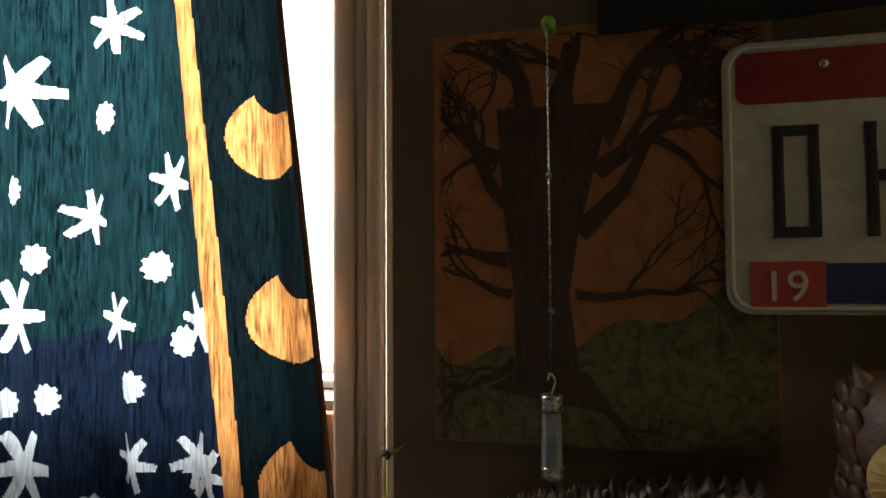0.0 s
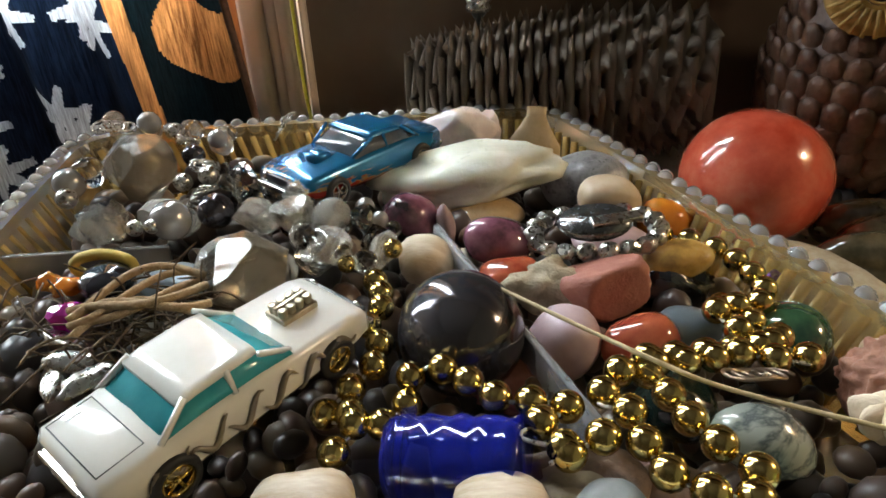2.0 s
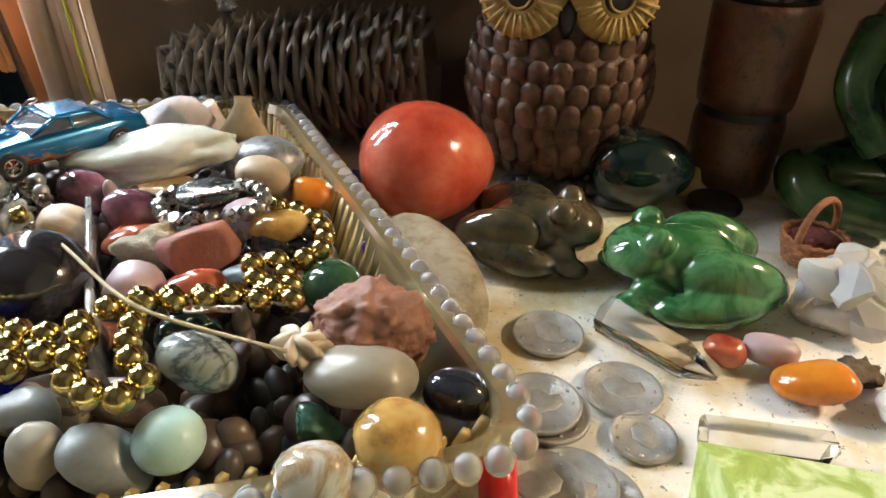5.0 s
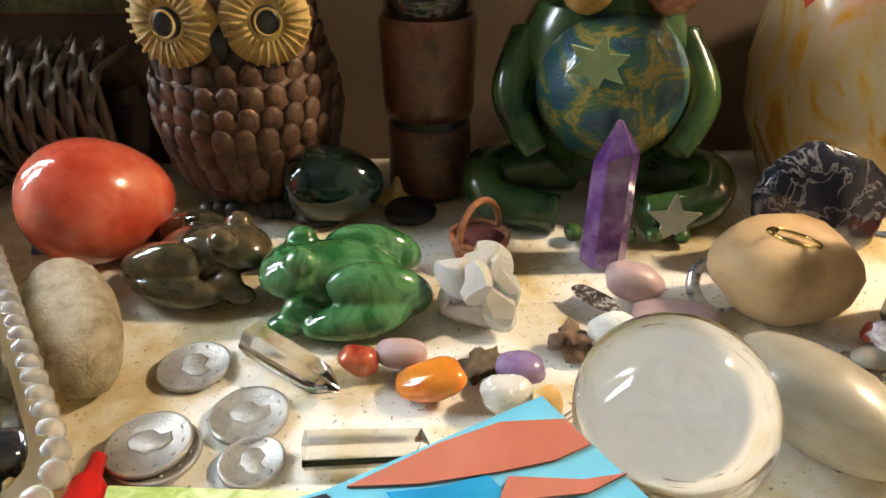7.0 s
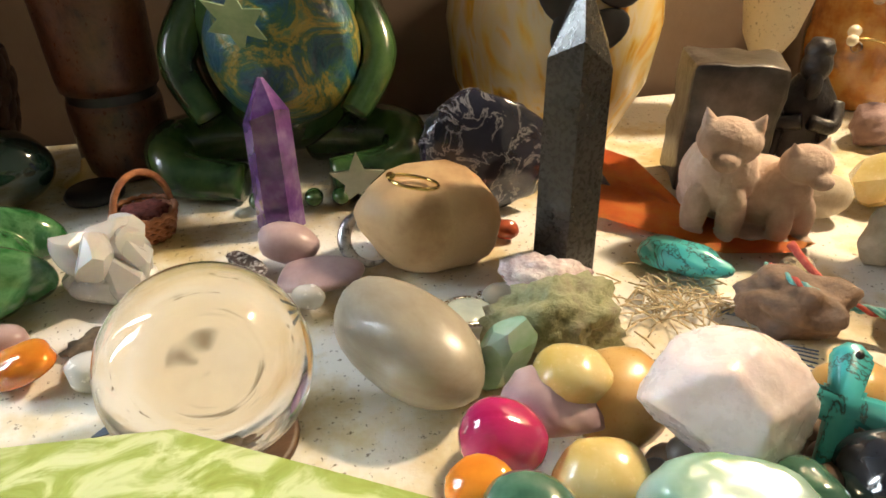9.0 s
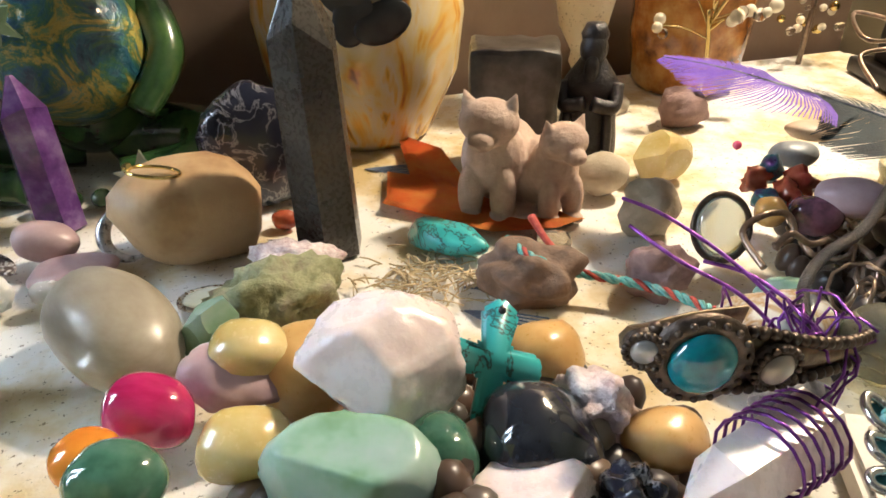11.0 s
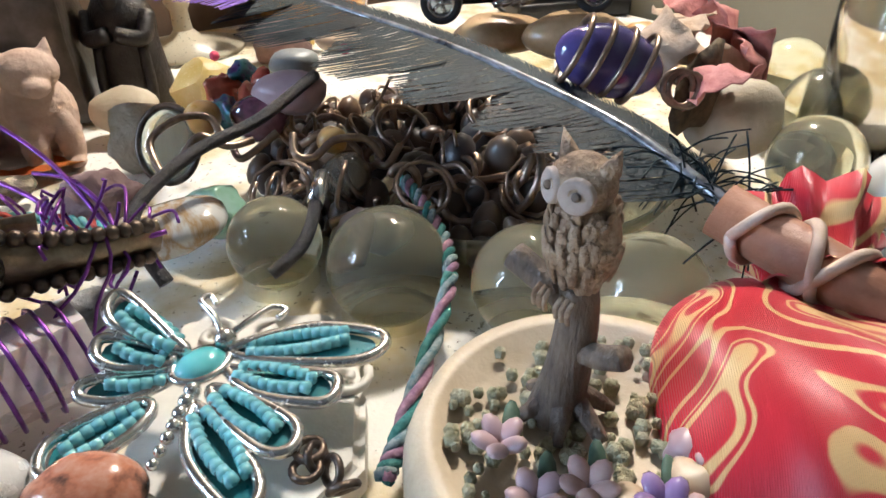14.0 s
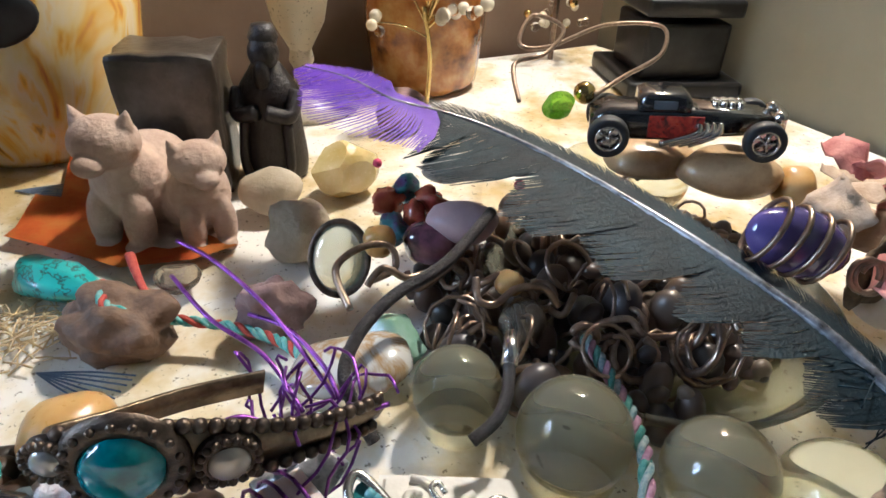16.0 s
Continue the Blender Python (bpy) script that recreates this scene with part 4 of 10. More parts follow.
# stones of the tray: what is seen from the far end to the near end
G = "stones in the divided tray"
for spec in (
    ("rose_quartz", "pale pink rough rose quartz chunk in the tray", (0.0249, 0.2604, 0.0340), 0.0176, 0.0119, -2, "rose", -8, "facet", 3),
    ("rose_quartz", "small pale pink quartz piece in the tray", (0.0389, 0.2650, 0.0340), 0.0057, 0.0098, -2, "rose", 0, "facet", 5),
    ("green_stone", "small flat green stone in the tray", (0.0343, 0.2462, 0.0330), 0.0076, 0.0035, -2, "green", 0, "pebble", 6),
    ("dark_pebble", "smooth blue black pebble beside the blue car", (0.0137, 0.2284, 0.0320), 0.0094, 0.0074, -2, "black", -10, "pebble", 7),
    ("silver_pebble", "silvery grey cracked pebble in the tray", (0.0751, 0.2183, 0.0320), 0.0172, 0.0106, -2, "silvery", -8, "pebble", 8),
    ("cream_pebble", "smooth round cream pebble lying in the tray", (0.0808, 0.1957, 0.0360), 0.0117, 0.0075, -2, "cream", 5, "pebble", 9),
    ("carnelian", "smooth orange carnelian beside the tray wall", (0.1003, 0.1924, 0.0280), 0.0089, 0.0085, -2, "carnelian", 0, "pebble", 10),
    ("tan_stone", "tan brown pebble under the white slab", (0.0360, 0.2022, 0.0260), 0.0153, 0.0049, -2, "tan", 0, "pebble", 12),
    ("purple_stone", "rough blue purple stone in the tray", (0.0088, 0.1925, 0.0300), 0.0100, 0.0081, -2, "rhodonite", 20, "pebble", 13),
    ("pink_stone", "flat pinkish stone standing on edge", (0.0214, 0.1892, 0.0280), 0.0033, 0.0085, -2, "mauve", -8, "pebble", 14),
    ("rhodonite", "polished purple pink squared stone in the tray", (0.0392, 0.1692, 0.0340), 0.0117, 0.0082, -2, "rhodonite", 8, "pebble", 15),
    ("red_pebble", "smooth long red jasper pebble in the tray", (0.0421, 0.1556, 0.0300), 0.0105, 0.0050, -2, "red", -12, "pebble", 16),
    ("sandy_rock", "rough sandy concretion lying in the tray", (0.0523, 0.1500, 0.0300), 0.0107, 0.0069, -2, "sandrock", -15, "rough", 17),
    ("red_rock", "broken flat faced red rock in the tray", (0.0695, 0.1456, 0.0320), 0.0132, 0.0100, -2, "brick", -22, "broken", 18),
    ("white_shell", "worn white shell fragment in the tray", (0.0157, 0.1632, 0.0300), 0.0095, 0.0086, -2, "shell", 18, "pebble", 19),
    ("amber_stone", "brown and cream banded pebble in the tray", (0.0946, 0.1580, 0.0340), 0.0108, 0.0054, -2, "ochre", -6, "pebble", 20),
    ("black_rock", "rough black rock lying in the tray", (0.0943, 0.1549, 0.0260), 0.0104, 0.0071, -2, "black", 0, "rough", 21),
    ("steel_ball", "large dark polished hematite ball in the tray", (0.0275, 0.1219, 0.0340), 0.0174, 0.0171, -2, "hematite", 0, "round", 22),
    ("brown_agate", "glossy grey brown translucent agate leaning on the divider", (0.0559, 0.1242, 0.0280), 0.0094, 0.0115, -2, "mauve", 28, "pebble", 23),
    ("red_stone", "polished red jasper stone in the tray", (0.0766, 0.1219, 0.0300), 0.0107, 0.0084, -2, "red", -15, "pebble", 24),
    ("slate_pebble", "smooth blue grey pebble in the tray", (0.0908, 0.1303, 0.0280), 0.0099, 0.0064, -2, "slate", 10, "pebble", 25),
    ("green_marble", "dark green glass marble in the tray", (0.1179, 0.1265, 0.0300), 0.0104, 0.0084, -2, "moss", 0, "round", 26),
    ("marbled_pebble", "green white veined marble pebble in the tray", (0.0915, 0.0817, 0.0380), 0.0105, 0.0075, -2, "howlite", 10, "pebble", 27),
    ("grey_pebble", "large smooth grey squared pebble in the tray", (0.1333, 0.0787, 0.0360), 0.0136, 0.0073, -2, "riverstone", 2, "pebble", 28),
    ("black_pebble", "small glossy black pebble by the tray rim", (0.1572, 0.0790, 0.0300), 0.0095, 0.0064, -2, "black", 8, "pebble", 29),
    ("ochre_stone", "ochre speckled polished stone by the tray rim", (0.1432, 0.0606, 0.0320), 0.0106, 0.0108, -5, "ochre", 0, "pebble", 30),
    ("sea_glass", "round pale green frosted glass stone", (0.0908, 0.0599, 0.0340), 0.0082, 0.0074, -5, "pale_green", 0, "round", 31),
    ("white_agate", "white agate chunk with brown foot", (0.1259, 0.0495, 0.0340), 0.0081, 0.0086, -5, "agate", -15, "pebble", 32),
    ("grey_flat_pebble", "flat grey pebble leaning in the tray", (0.0777, 0.0560, 0.0320), 0.0107, 0.0059, -5, "grey", 40, "pebble", 33),
    ("striped_pebble", "brown striped pebble in the tray", (0.0616, 0.0571, 0.0320), 0.0057, 0.0094, -5, "riverstone", 10, "pebble", 34),
    ("dark_green_stone", "dark green shard among the stones", (0.1219, 0.0723, 0.0260), 0.0078, 0.0043, -5, "green", 25, "broken", 35),
    ("brown_pebble", "brown pebble among the gold beads", (0.0684, 0.0816, 0.0260), 0.0097, 0.0039, -5, "mauve", 0, "pebble", 36),
    ("pale_stone", "pale rough stone near the tray front", (0.0542, 0.0713, 0.0300), 0.0095, 0.0055, -5, "sandrock", 10, "rough", 37),
    ("pearl_pebble", "small white pebble by the walnut", (0.1374, 0.1199, 0.0300), 0.0043, 0.0032, -5, "cream", 0, "pebble", 38),
    ("dark_stone", "dark green black stone under the gold beads", (0.0807, 0.1014, 0.0280), 0.0101, 0.0085, -2, "forest", 20, "pebble", 39),
    ("blue_chip", "small grey blue stone behind the agate", (0.0573, 0.1658, 0.0260), 0.0065, 0.0039, -2, "slate", 0, "pebble", 40),
    ("shell", "pale fluted seashell at the front of the tray", (-0.0026, 0.0637, 0.0400), 0.0105, 0.0048, -2, "shell", -8, "pebble", 41),
    ("white_shell", "pale round shell at the front of the tray", (0.0361, 0.0647, 0.0380), 0.0100, 0.0050, -2, "shell", 0, "pebble", 42),
    ("grey_shell", "grey spiral shell at the front of the tray", (0.0570, 0.0644, 0.0380), 0.0077, 0.0050, -2, "grey", 0, "pebble", 43),
    ("brown_twig", "dark brown bark piece in the tray", (0.0544, 0.0771, 0.0300), 0.0136, 0.0027, -2, "brownrock", -6, "pebble", 44),
    ("brown_stone", "brown stone under the gold beads", (0.0741, 0.0765, 0.0280), 0.0091, 0.0045, -2, "brownrock", 8, "pebble", 45),
    ("grey_slate", "flat grey slate chip on the moss", (-0.0593, 0.1447, 0.0340), 0.0122, 0.0040, -2, "slate", -8, "broken", 46),
    ("dark_bead", "glossy dark round bead in the tray", (-0.0799, 0.1433, 0.0360), 0.0081, 0.0053, -2, "black", 0, "round", 47),
    ("red_chip", "rough dark red chip between the stones", (0.0421, 0.1164, 0.0200), 0.0129, 0.0056, -2, "brick", 0, "rough", 48),
    ("brown_pebble", "brown pebble by the big walnut", (0.0800, 0.1823, 0.0240), 0.0138, 0.0069, -2, "mauve", 0, "pebble", 49),
):
    name, label, place, a, b, yaw, key, roll, style, seed = spec
    if style == "round":
        stone(name, label, place, a, b, yaw, M[key], roll, a, "pebble", seed, category="stone", group=G, power=2.0, rough=0.0)
    else:
        stone(name, label, place, a, b, yaw, M[key], roll, None, style, seed, category="stone", group=G)

# long milky slab
bm = lump((0.0342, 0.014, 0.0082), 51, 0.5, 1.3, 0.10, 2.4, 4)
solid("white_slab", "long milky white wavy stone slab in the tray", "stone", bm, M["whitestone"], at((0.0292, 0.2144, 0.0360), 0, 12, -7), G)
# broken shell with a narrow neck
bm = bmesh.new()
lathe(bm, [(0.0, 0.0), (0.011, 0.0), (0.0105, 0.006), (0.006, 0.014), (0.0037, 0.019), (0.0036, 0.023), (0.003, 0.023), (0.0028, 0.018), (0.005, 0.013), (0.009, 0.006), (0, 0.004)], 20, Matrix.Diagonal((1.15, 0.4, 1, 1)))
solid("shell_shard", "tan broken shell shard standing upright", "shell", bm, mat("tan_shell", [(0.48, 0.34, 0.18), (0.62, 0.48, 0.30)], 90, 0.5, bump=0.3), at((0.0576, 0.2514, 0.0260), 0, -8, 4), G)


def wrinkled(name, label, place, r, material, yaw):
    bm = bmesh.new()
    bmesh.ops.create_icosphere(bm, subdivisions=5, radius=1)
    for v in bm.verts:
        p = v.co.normalized()
        w = p * 3.4 + noise.noise_vector(p * 2.2) * 0.9
        k = abs(noise.noise(w)) * 0.26 + abs(noise.noise(w * 2.3)) * 0.10
        seam = 0.10 * math.exp(-(p.x / 0.10) ** 2)
        v.co = Vector((p.x * 1.22, p.y, p.z * 0.92)) * r * (0.92 + k + seam)
    return solid(name, label, "walnut", bm, material, at(place, yaw))


wrinkled("walnut", "wrinkled reddish brown walnut shell in the tray", (0.1340, 0.0984, 0.0360), 0.0136, mat("walnut_shell", [(0.20, 0.085, 0.05), (0.36, 0.16, 0.10)], 120, 0.6, bump=0.4), -10)
# cobalt glass lump with ridges
bm = bmesh.new()
prof = [(0, -0.0145)] + [(0.0095 + 0.0006 * math.sin(k * 2.4), -0.0145 + k * 0.0026) for k in range(12)] + [(0, 0.0145)]
lathe(bm, prof, 20)
solid("blue_glass", "ribbed cobalt blue glass insulator piece", "glass", bm, M["cobalt"], at((0.0274, 0.0792, 0.0340), -12, 0, 78), G)

# strings of gold beads
gold_mesh = None


def beads(name, label, points, r, step, material):
    """A string of round beads along a line of points."""
    th = thing(name, label, "bead string")
    line = curve(points, 12)
    me = None
    d, last = step, line[0]
    for p in line:
        if (p - last).length >= step or me is None:
            last = p
            if me is None:
                bm = bmesh.new()
                ball(bm, r, None, 14, 10)
                ob = part("bead", bm, material, th)
                me = ob.data
            else:
                ob = new("bead", me)
                ob.parent = th
            ob.location = p
    part("thread", tube(bmesh.new(), line[::3], 0.0005, 5), M["silver"], th)
    return th


GB = "gold bead strings"
GR = 0.0038
for pts in (
    [(0.0926, 0.1698, 0.0360), (0.1062, 0.1618, 0.0360), (0.1132, 0.1479, 0.0360), (0.1115, 0.1327, 0.0370), (0.0954, 0.1245, 0.0400), (0.0969, 0.1171, 0.0400), (0.1126, 0.1034, 0.0400), (0.0924, 0.1051, 0.0420), (0.0825, 0.1044, 0.0420), (0.0740, 0.1008, 0.0440), (0.0668, 0.0997, 0.0440), (0.0619, 0.0935, 0.0440), (0.0574, 0.0862, 0.0440), (0.0641, 0.0824, 0.0450), (0.0646, 0.0725, 0.0450), (0.0698, 0.0652, 0.0450), (0.0776, 0.0625, 0.0450), (0.0841, 0.0624, 0.0450)],
    [(0.0708, 0.0978, 0.0420), (0.0739, 0.0866, 0.0440), (0.0768, 0.0772, 0.0450), (0.0832, 0.0704, 0.0450), (0.0857, 0.0632, 0.0440)],
    [(0.0018, 0.1432, 0.0360), (0.0058, 0.1291, 0.0380), (0.0023, 0.1215, 0.0380), (0.0062, 0.1162, 0.0380), (0.0063, 0.1044, 0.0380), (0.0010, 0.0976, 0.0360), (-0.0039, 0.0903, 0.0340), (0.0054, 0.0871, 0.0360), (0.0007, 0.0827, 0.0340), (-0.0014, 0.0760, 0.0330)],
    [(0.0157, 0.1004, 0.0380), (0.0215, 0.1020, 0.0400), (0.0302, 0.0956, 0.0410), (0.0380, 0.0886, 0.0420), (0.0449, 0.0888, 0.0420), (0.0513, 0.0868, 0.0420), (0.0448, 0.0819, 0.0430), (0.0400, 0.0780, 0.0430), (0.0467, 0.0755, 0.0430), (0.0525, 0.0747, 0.0440), (0.0582, 0.0777, 0.0450), (0.0455, 0.0719, 0.0420)],
    [(0.0992, 0.1311, 0.0360), (0.1084, 0.1147, 0.0380), (0.0954, 0.1089, 0.0400), (0.0874, 0.1033, 0.0420), (0.0783, 0.1004, 0.0430), (0.0691, 0.0992, 0.0440)],
    [(0.0152, 0.0935, 0.0360), (0.0101, 0.0872, 0.0360), (0.0030, 0.0901, 0.0360), (-0.0031, 0.0928, 0.0340)],
):
    beads("gold_bead_string", "string of shiny round gold beads among the stones", pts, GR, GR * 2.02, M["gold"])["group"] = GB

# silver watch-like bracelet lying on the stones
br = thing("metal_bracelet", "faceted silver bracelet links with a round face", "bracelet", at((0.0699, 0.1647, 0.0400), -4, 12, -6))
for k in range(18):
    a = k * math.tau / 18
    part("link", chunk((0.0035, 0.003, 0.003), k, 10, (0.7, 0.95)), M["silver"], br, smooth=False).matrix_local = pose(0.0195 * math.cos(a), 0.010 * math.sin(a), 0.001 * math.sin(a * 3), 20 * k)
part("face", lathe(bmesh.new(), [(0, 0.002), (0.009, 0.002), (0.010, 0.004), (0.009, 0.006), (0, 0.0062)], 24, Matrix.Diagonal((1.2, 0.75, 1, 1))), mat("dark_silver", [(0.12, 0.12, 0.12), (0.28, 0.28, 0.28)], 200, 0.25, 0.9), br)
part("clasp_bar", box(bmesh.new(), 0.016, 0.004, 0.0015, pose(0.006, -0.002, 0.0068, 0, 6, 15), 0.0004), M["silver"], br)

# dried rosebud and wire curl
for q, s in (((0.1169, 0.0845, 0.0420), 0.005), ((0.1192, 0.0844, 0.0400), 0.0045)):
    bud = thing("dried_rosebud", "small dried cream rosebud", "dried flower", at(q, 20))
    for k in range(6):
        bm = lump((s, s * 0.35, s * 0.75), k, 0.2)
        part("petal", bm, M["shell"], bud).matrix_local = pose(0.0022 * math.cos(k * 1.05), 0.0022 * math.sin(k * 1.05), 0, 25, 0, 60 * k)
curl = thing("wire_curl", "tangled rose gold wire curl on the stones", "wire", at((0.0926, 0.0933, 0.0460), 0, -30))
bm = bmesh.new()
tube(bm, [((0.008 - 0.0012 * k / 10) * math.cos(k * 0.35), (0.006 - 0.001 * k / 14) * math.sin(k * 0.35), 0.0003 * math.sin(k)) for k in range(60)], 0.00045, 6)
part("wire", bm, M["copper"], curl)
straw = mat("pale_straw", [(0.45, 0.34, 0.18), (0.6, 0.48, 0.28)], 300, 0.7)
solid("straw", "thin dry straw lying across the stones", "straw", tube(bmesh.new(), curve([(0.0279, 0.1338, 0.0460), (0.0429, 0.1198, 0.0470), (0.0695, 0.0936, 0.0500), (0.0855, 0.0861, 0.0480), (0.1155, 0.0769, 0.0460)], 6), 0.00055, 6), straw)


# ---- toy cars ----
rubber = mat("black_toy_tyre", [(0.012, 0.012, 0.013), (0.025, 0.025, 0.026)], 300, 0.6)
toy_chrome = mat("toy_chrome", [(0.62, 0.60, 0.56), (0.75, 0.73, 0.70)], 200, 0.18, 1.0)
engine_metal = mat("dull_engine_metal", [(0.30, 0.26, 0.18), (0.45, 0.40, 0.30)], 300, 0.35, 0.9)


def loft(sections):
    """A body through cross sections (x, half width low, half width high, z low, z high), rounded at the edges."""
    bm = bmesh.new()
    rings = []
    for x, w0, w1, z0, z1 in sections:
        h = z1 - z0
        ring = [(-w0 * 0.92, z0), (-w0, z0 + 0.18 * h), (-(w0 + w1) / 2, z0 + 0.55 * h), (-w1, z1 - 0.14 * h), (-w1 * 0.86, z1), (0, z1 + 0.03 * h), (w1 * 0.86, z1), (w1, z1 - 0.14 * h), ((w0 + w1) / 2, z0 + 0.55 * h), (w0, z0 + 0.18 * h), (w0 * 0.92, z0)]
        rings.append([bm.verts.new((x, y, z)) for y, z in ring])
    for a, b in zip(rings, rings[1:]):
        n = len(a)
        for i in range(n):
            j = (i + 1) % n
            bm.faces.new((a[i], b[i], b[j], a[j]))
    bm.faces.new(rings[0])
    bm.faces.new(rings[-1][::-1])
    bmesh.ops.recalc_face_normals(bm, faces=bm.faces[:])
    return bm


def toy_wheel(parent, x, y, z, r, w, spokes=5, rim_mat=None):
    side = 1 if y > 0 else -1
    wheel = part("wheel", lathe(bmesh.new(), [(r * 0.6, -w / 2), (r * 0.95, -w / 2), (r, -w * 0.3), (r, w * 0.3), (r * 0.95, w / 2), (r * 0.6, w / 2), (r * 0.58, 0)], 24), rubber, parent)
    wheel.matrix_local = pose(x, y, z, -90 * side)
    bm = bmesh.new()
    lathe(bm, [(r * 0.60, w * 0.42), (r * 0.66, w * 0.52), (r * 0.56, w * 0.50), (r * 0.54, w * 0.30)], 24)
    for k in range(spokes):
        box(bm, r * 0.56, r * 0.13, w * 0.16, pose(0, 0, w * 0.36, 0, 0, 360 / spokes * k) @ pose(r * 0.28, 0, 0))
    ball(bm, r * 0.14, pose(0, 0, w * 0.40), 10, 6)
    lathe(bm, [(0, w * 0.1), (r * 0.56, w * 0.1)], 16)
    part("rim", bm, rim_mat or toy_chrome, wheel, "spoked wheel rim")


def glasshouse(parent, sections, material, label):
    return part("glasshouse", loft(sections), material, parent, label)


def muscle_car(name, label, m, paint, window, flames, scoop, rim_mat=None):
    car = thing(name, label, "toy car", m)
    part("body", loft([(-0.0365, 0.0125, 0.0125, 0.006, 0.0115), (-0.035, 0.0138, 0.0136, 0.004, 0.0140), (-0.022, 0.0145, 0.0140, 0.0035, 0.0148), (-0.005, 0.0145, 0.0140, 0.0035, 0.0145), (0.010, 0.0145, 0.0140, 0.0035, 0.0140), (0.030, 0.0142, 0.0138, 0.004, 0.0130), (0.0345, 0.0136, 0.0132, 0.005, 0.0118), (0.036, 0.0125, 0.0120, 0.006, 0.0105)]), paint, car)
    glasshouse(car, [(-0.0215, 0.0128, 0.0105, 0.0140, 0.0150), (-0.0135, 0.0130, 0.0105, 0.0140, 0.0195), (0.002, 0.0130, 0.0105, 0.0138, 0.0198), (0.0115, 0.0128, 0.0108, 0.0136, 0.0146)], window, "tinted windows")
    part("roof", loft([(-0.0165, 0.0112, 0.0104, 0.0178, 0.0192), (-0.012, 0.0114, 0.0106, 0.0184, 0.0204), (0.000, 0.0114, 0.0106, 0.0186, 0.0207), (0.0035, 0.0112, 0.0104, 0.0186, 0.0202)]), paint, car)
    for s in (-1, 1):
        for x0, z0, x1, z1 in ((-0.0225, 0.0140, -0.0145, 0.0195), (0.0030, 0.0198, 0.0120, 0.0138), (-0.0045, 0.0140, -0.0045, 0.0195)):
            part("pillar", tube(bmesh.new(), [(x0, s * 0.0127, z0), (x1, s * 0.0108, z1)], 0.0008, 6), paint, car)
        part("headlight", lathe(bmesh.new(), [(0, 0), (0.0022, 0), (0.0024, 0.0006), (0, 0.0012)], 12, pose(0.0360, s * 0.0085, 0.0092, 0, 90)), toy_chrome, car)
        for x in (-0.0225, 0.0225):
            toy_wheel(car, x, s * 0.0132, 0.0052, 0.0055 if x > 0 else 0.0058, 0.0045, 5, rim_mat)
    part("grille", box(bmesh.new(), 0.0012, 0.0230, 0.0036, pose(0.0362, 0, 0.0090), 0.0003), plate_black, car, "dark grille")
    part("bumper", box(bmesh.new(), 0.0022, 0.0262, 0.0022, pose(0.0366, 0, 0.0062), 0.0007), toy_chrome, car)
    part("bumper", box(bmesh.new(), 0.0022, 0.0262, 0.0022, pose(-0.0368, 0, 0.0070), 0.0007), toy_chrome, car)
    part("base", box(bmesh.new(), 0.066, 0.024, 0.002, pose(0, 0, 0.0040), 0.0005), plate_black, car)
    part("trunk_seam", tube(bmesh.new(), [(-0.0345, -0.0105, 0.01445), (-0.0245, -0.0105, 0.01515), (-0.0245, 0.0105, 0.01515), (-0.0345, 0.0105, 0.01445)], 0.00018, 4, closed=True), plate_black, car)
    part("hood_scoop", scoop(), engine_metal if flames is None else paint, car)
    return car


def engine():
    bm = bmesh.new()
    box(bm, 0.011, 0.0075, 0.0018, pose(0.022, 0, 0.0143), 0.0003)
    for s in (-1, 1):
        for k in range(4):
            lathe(bm, [(0.0011, 0), (0.0013, 0.0022), (0.0009, 0.0024), (0, 0.0022)], 8, pose(0.0180 + k * 0.0026, s * 0.0019, 0.0150))
    box(bm, 0.010, 0.0012, 0.0030, pose(0.022, 0, 0.0160), 0.0002)
    return bm


def low_scoop():
    return loft([(0.0135, 0.0035, 0.0028, 0.0138, 0.0146), (0.017, 0.0042, 0.0036, 0.0134, 0.0160), (0.024, 0.0046, 0.0040, 0.0130, 0.0160)])


white_paint = mat("pearl_white_toy_paint", [(0.70, 0.68, 0.62), (0.80, 0.78, 0.73)], 60, 0.18, coat=0.8)
aqua_window = mat("aqua_tinted_plastic", [(0.04, 0.38, 0.44), (0.08, 0.50, 0.56)], 100, 0.08, trans=0.4)
smoke_window = mat("smoky_clear_plastic", [(0.08, 0.10, 0.12), (0.16, 0.19, 0.22)], 100, 0.08, trans=0.3)


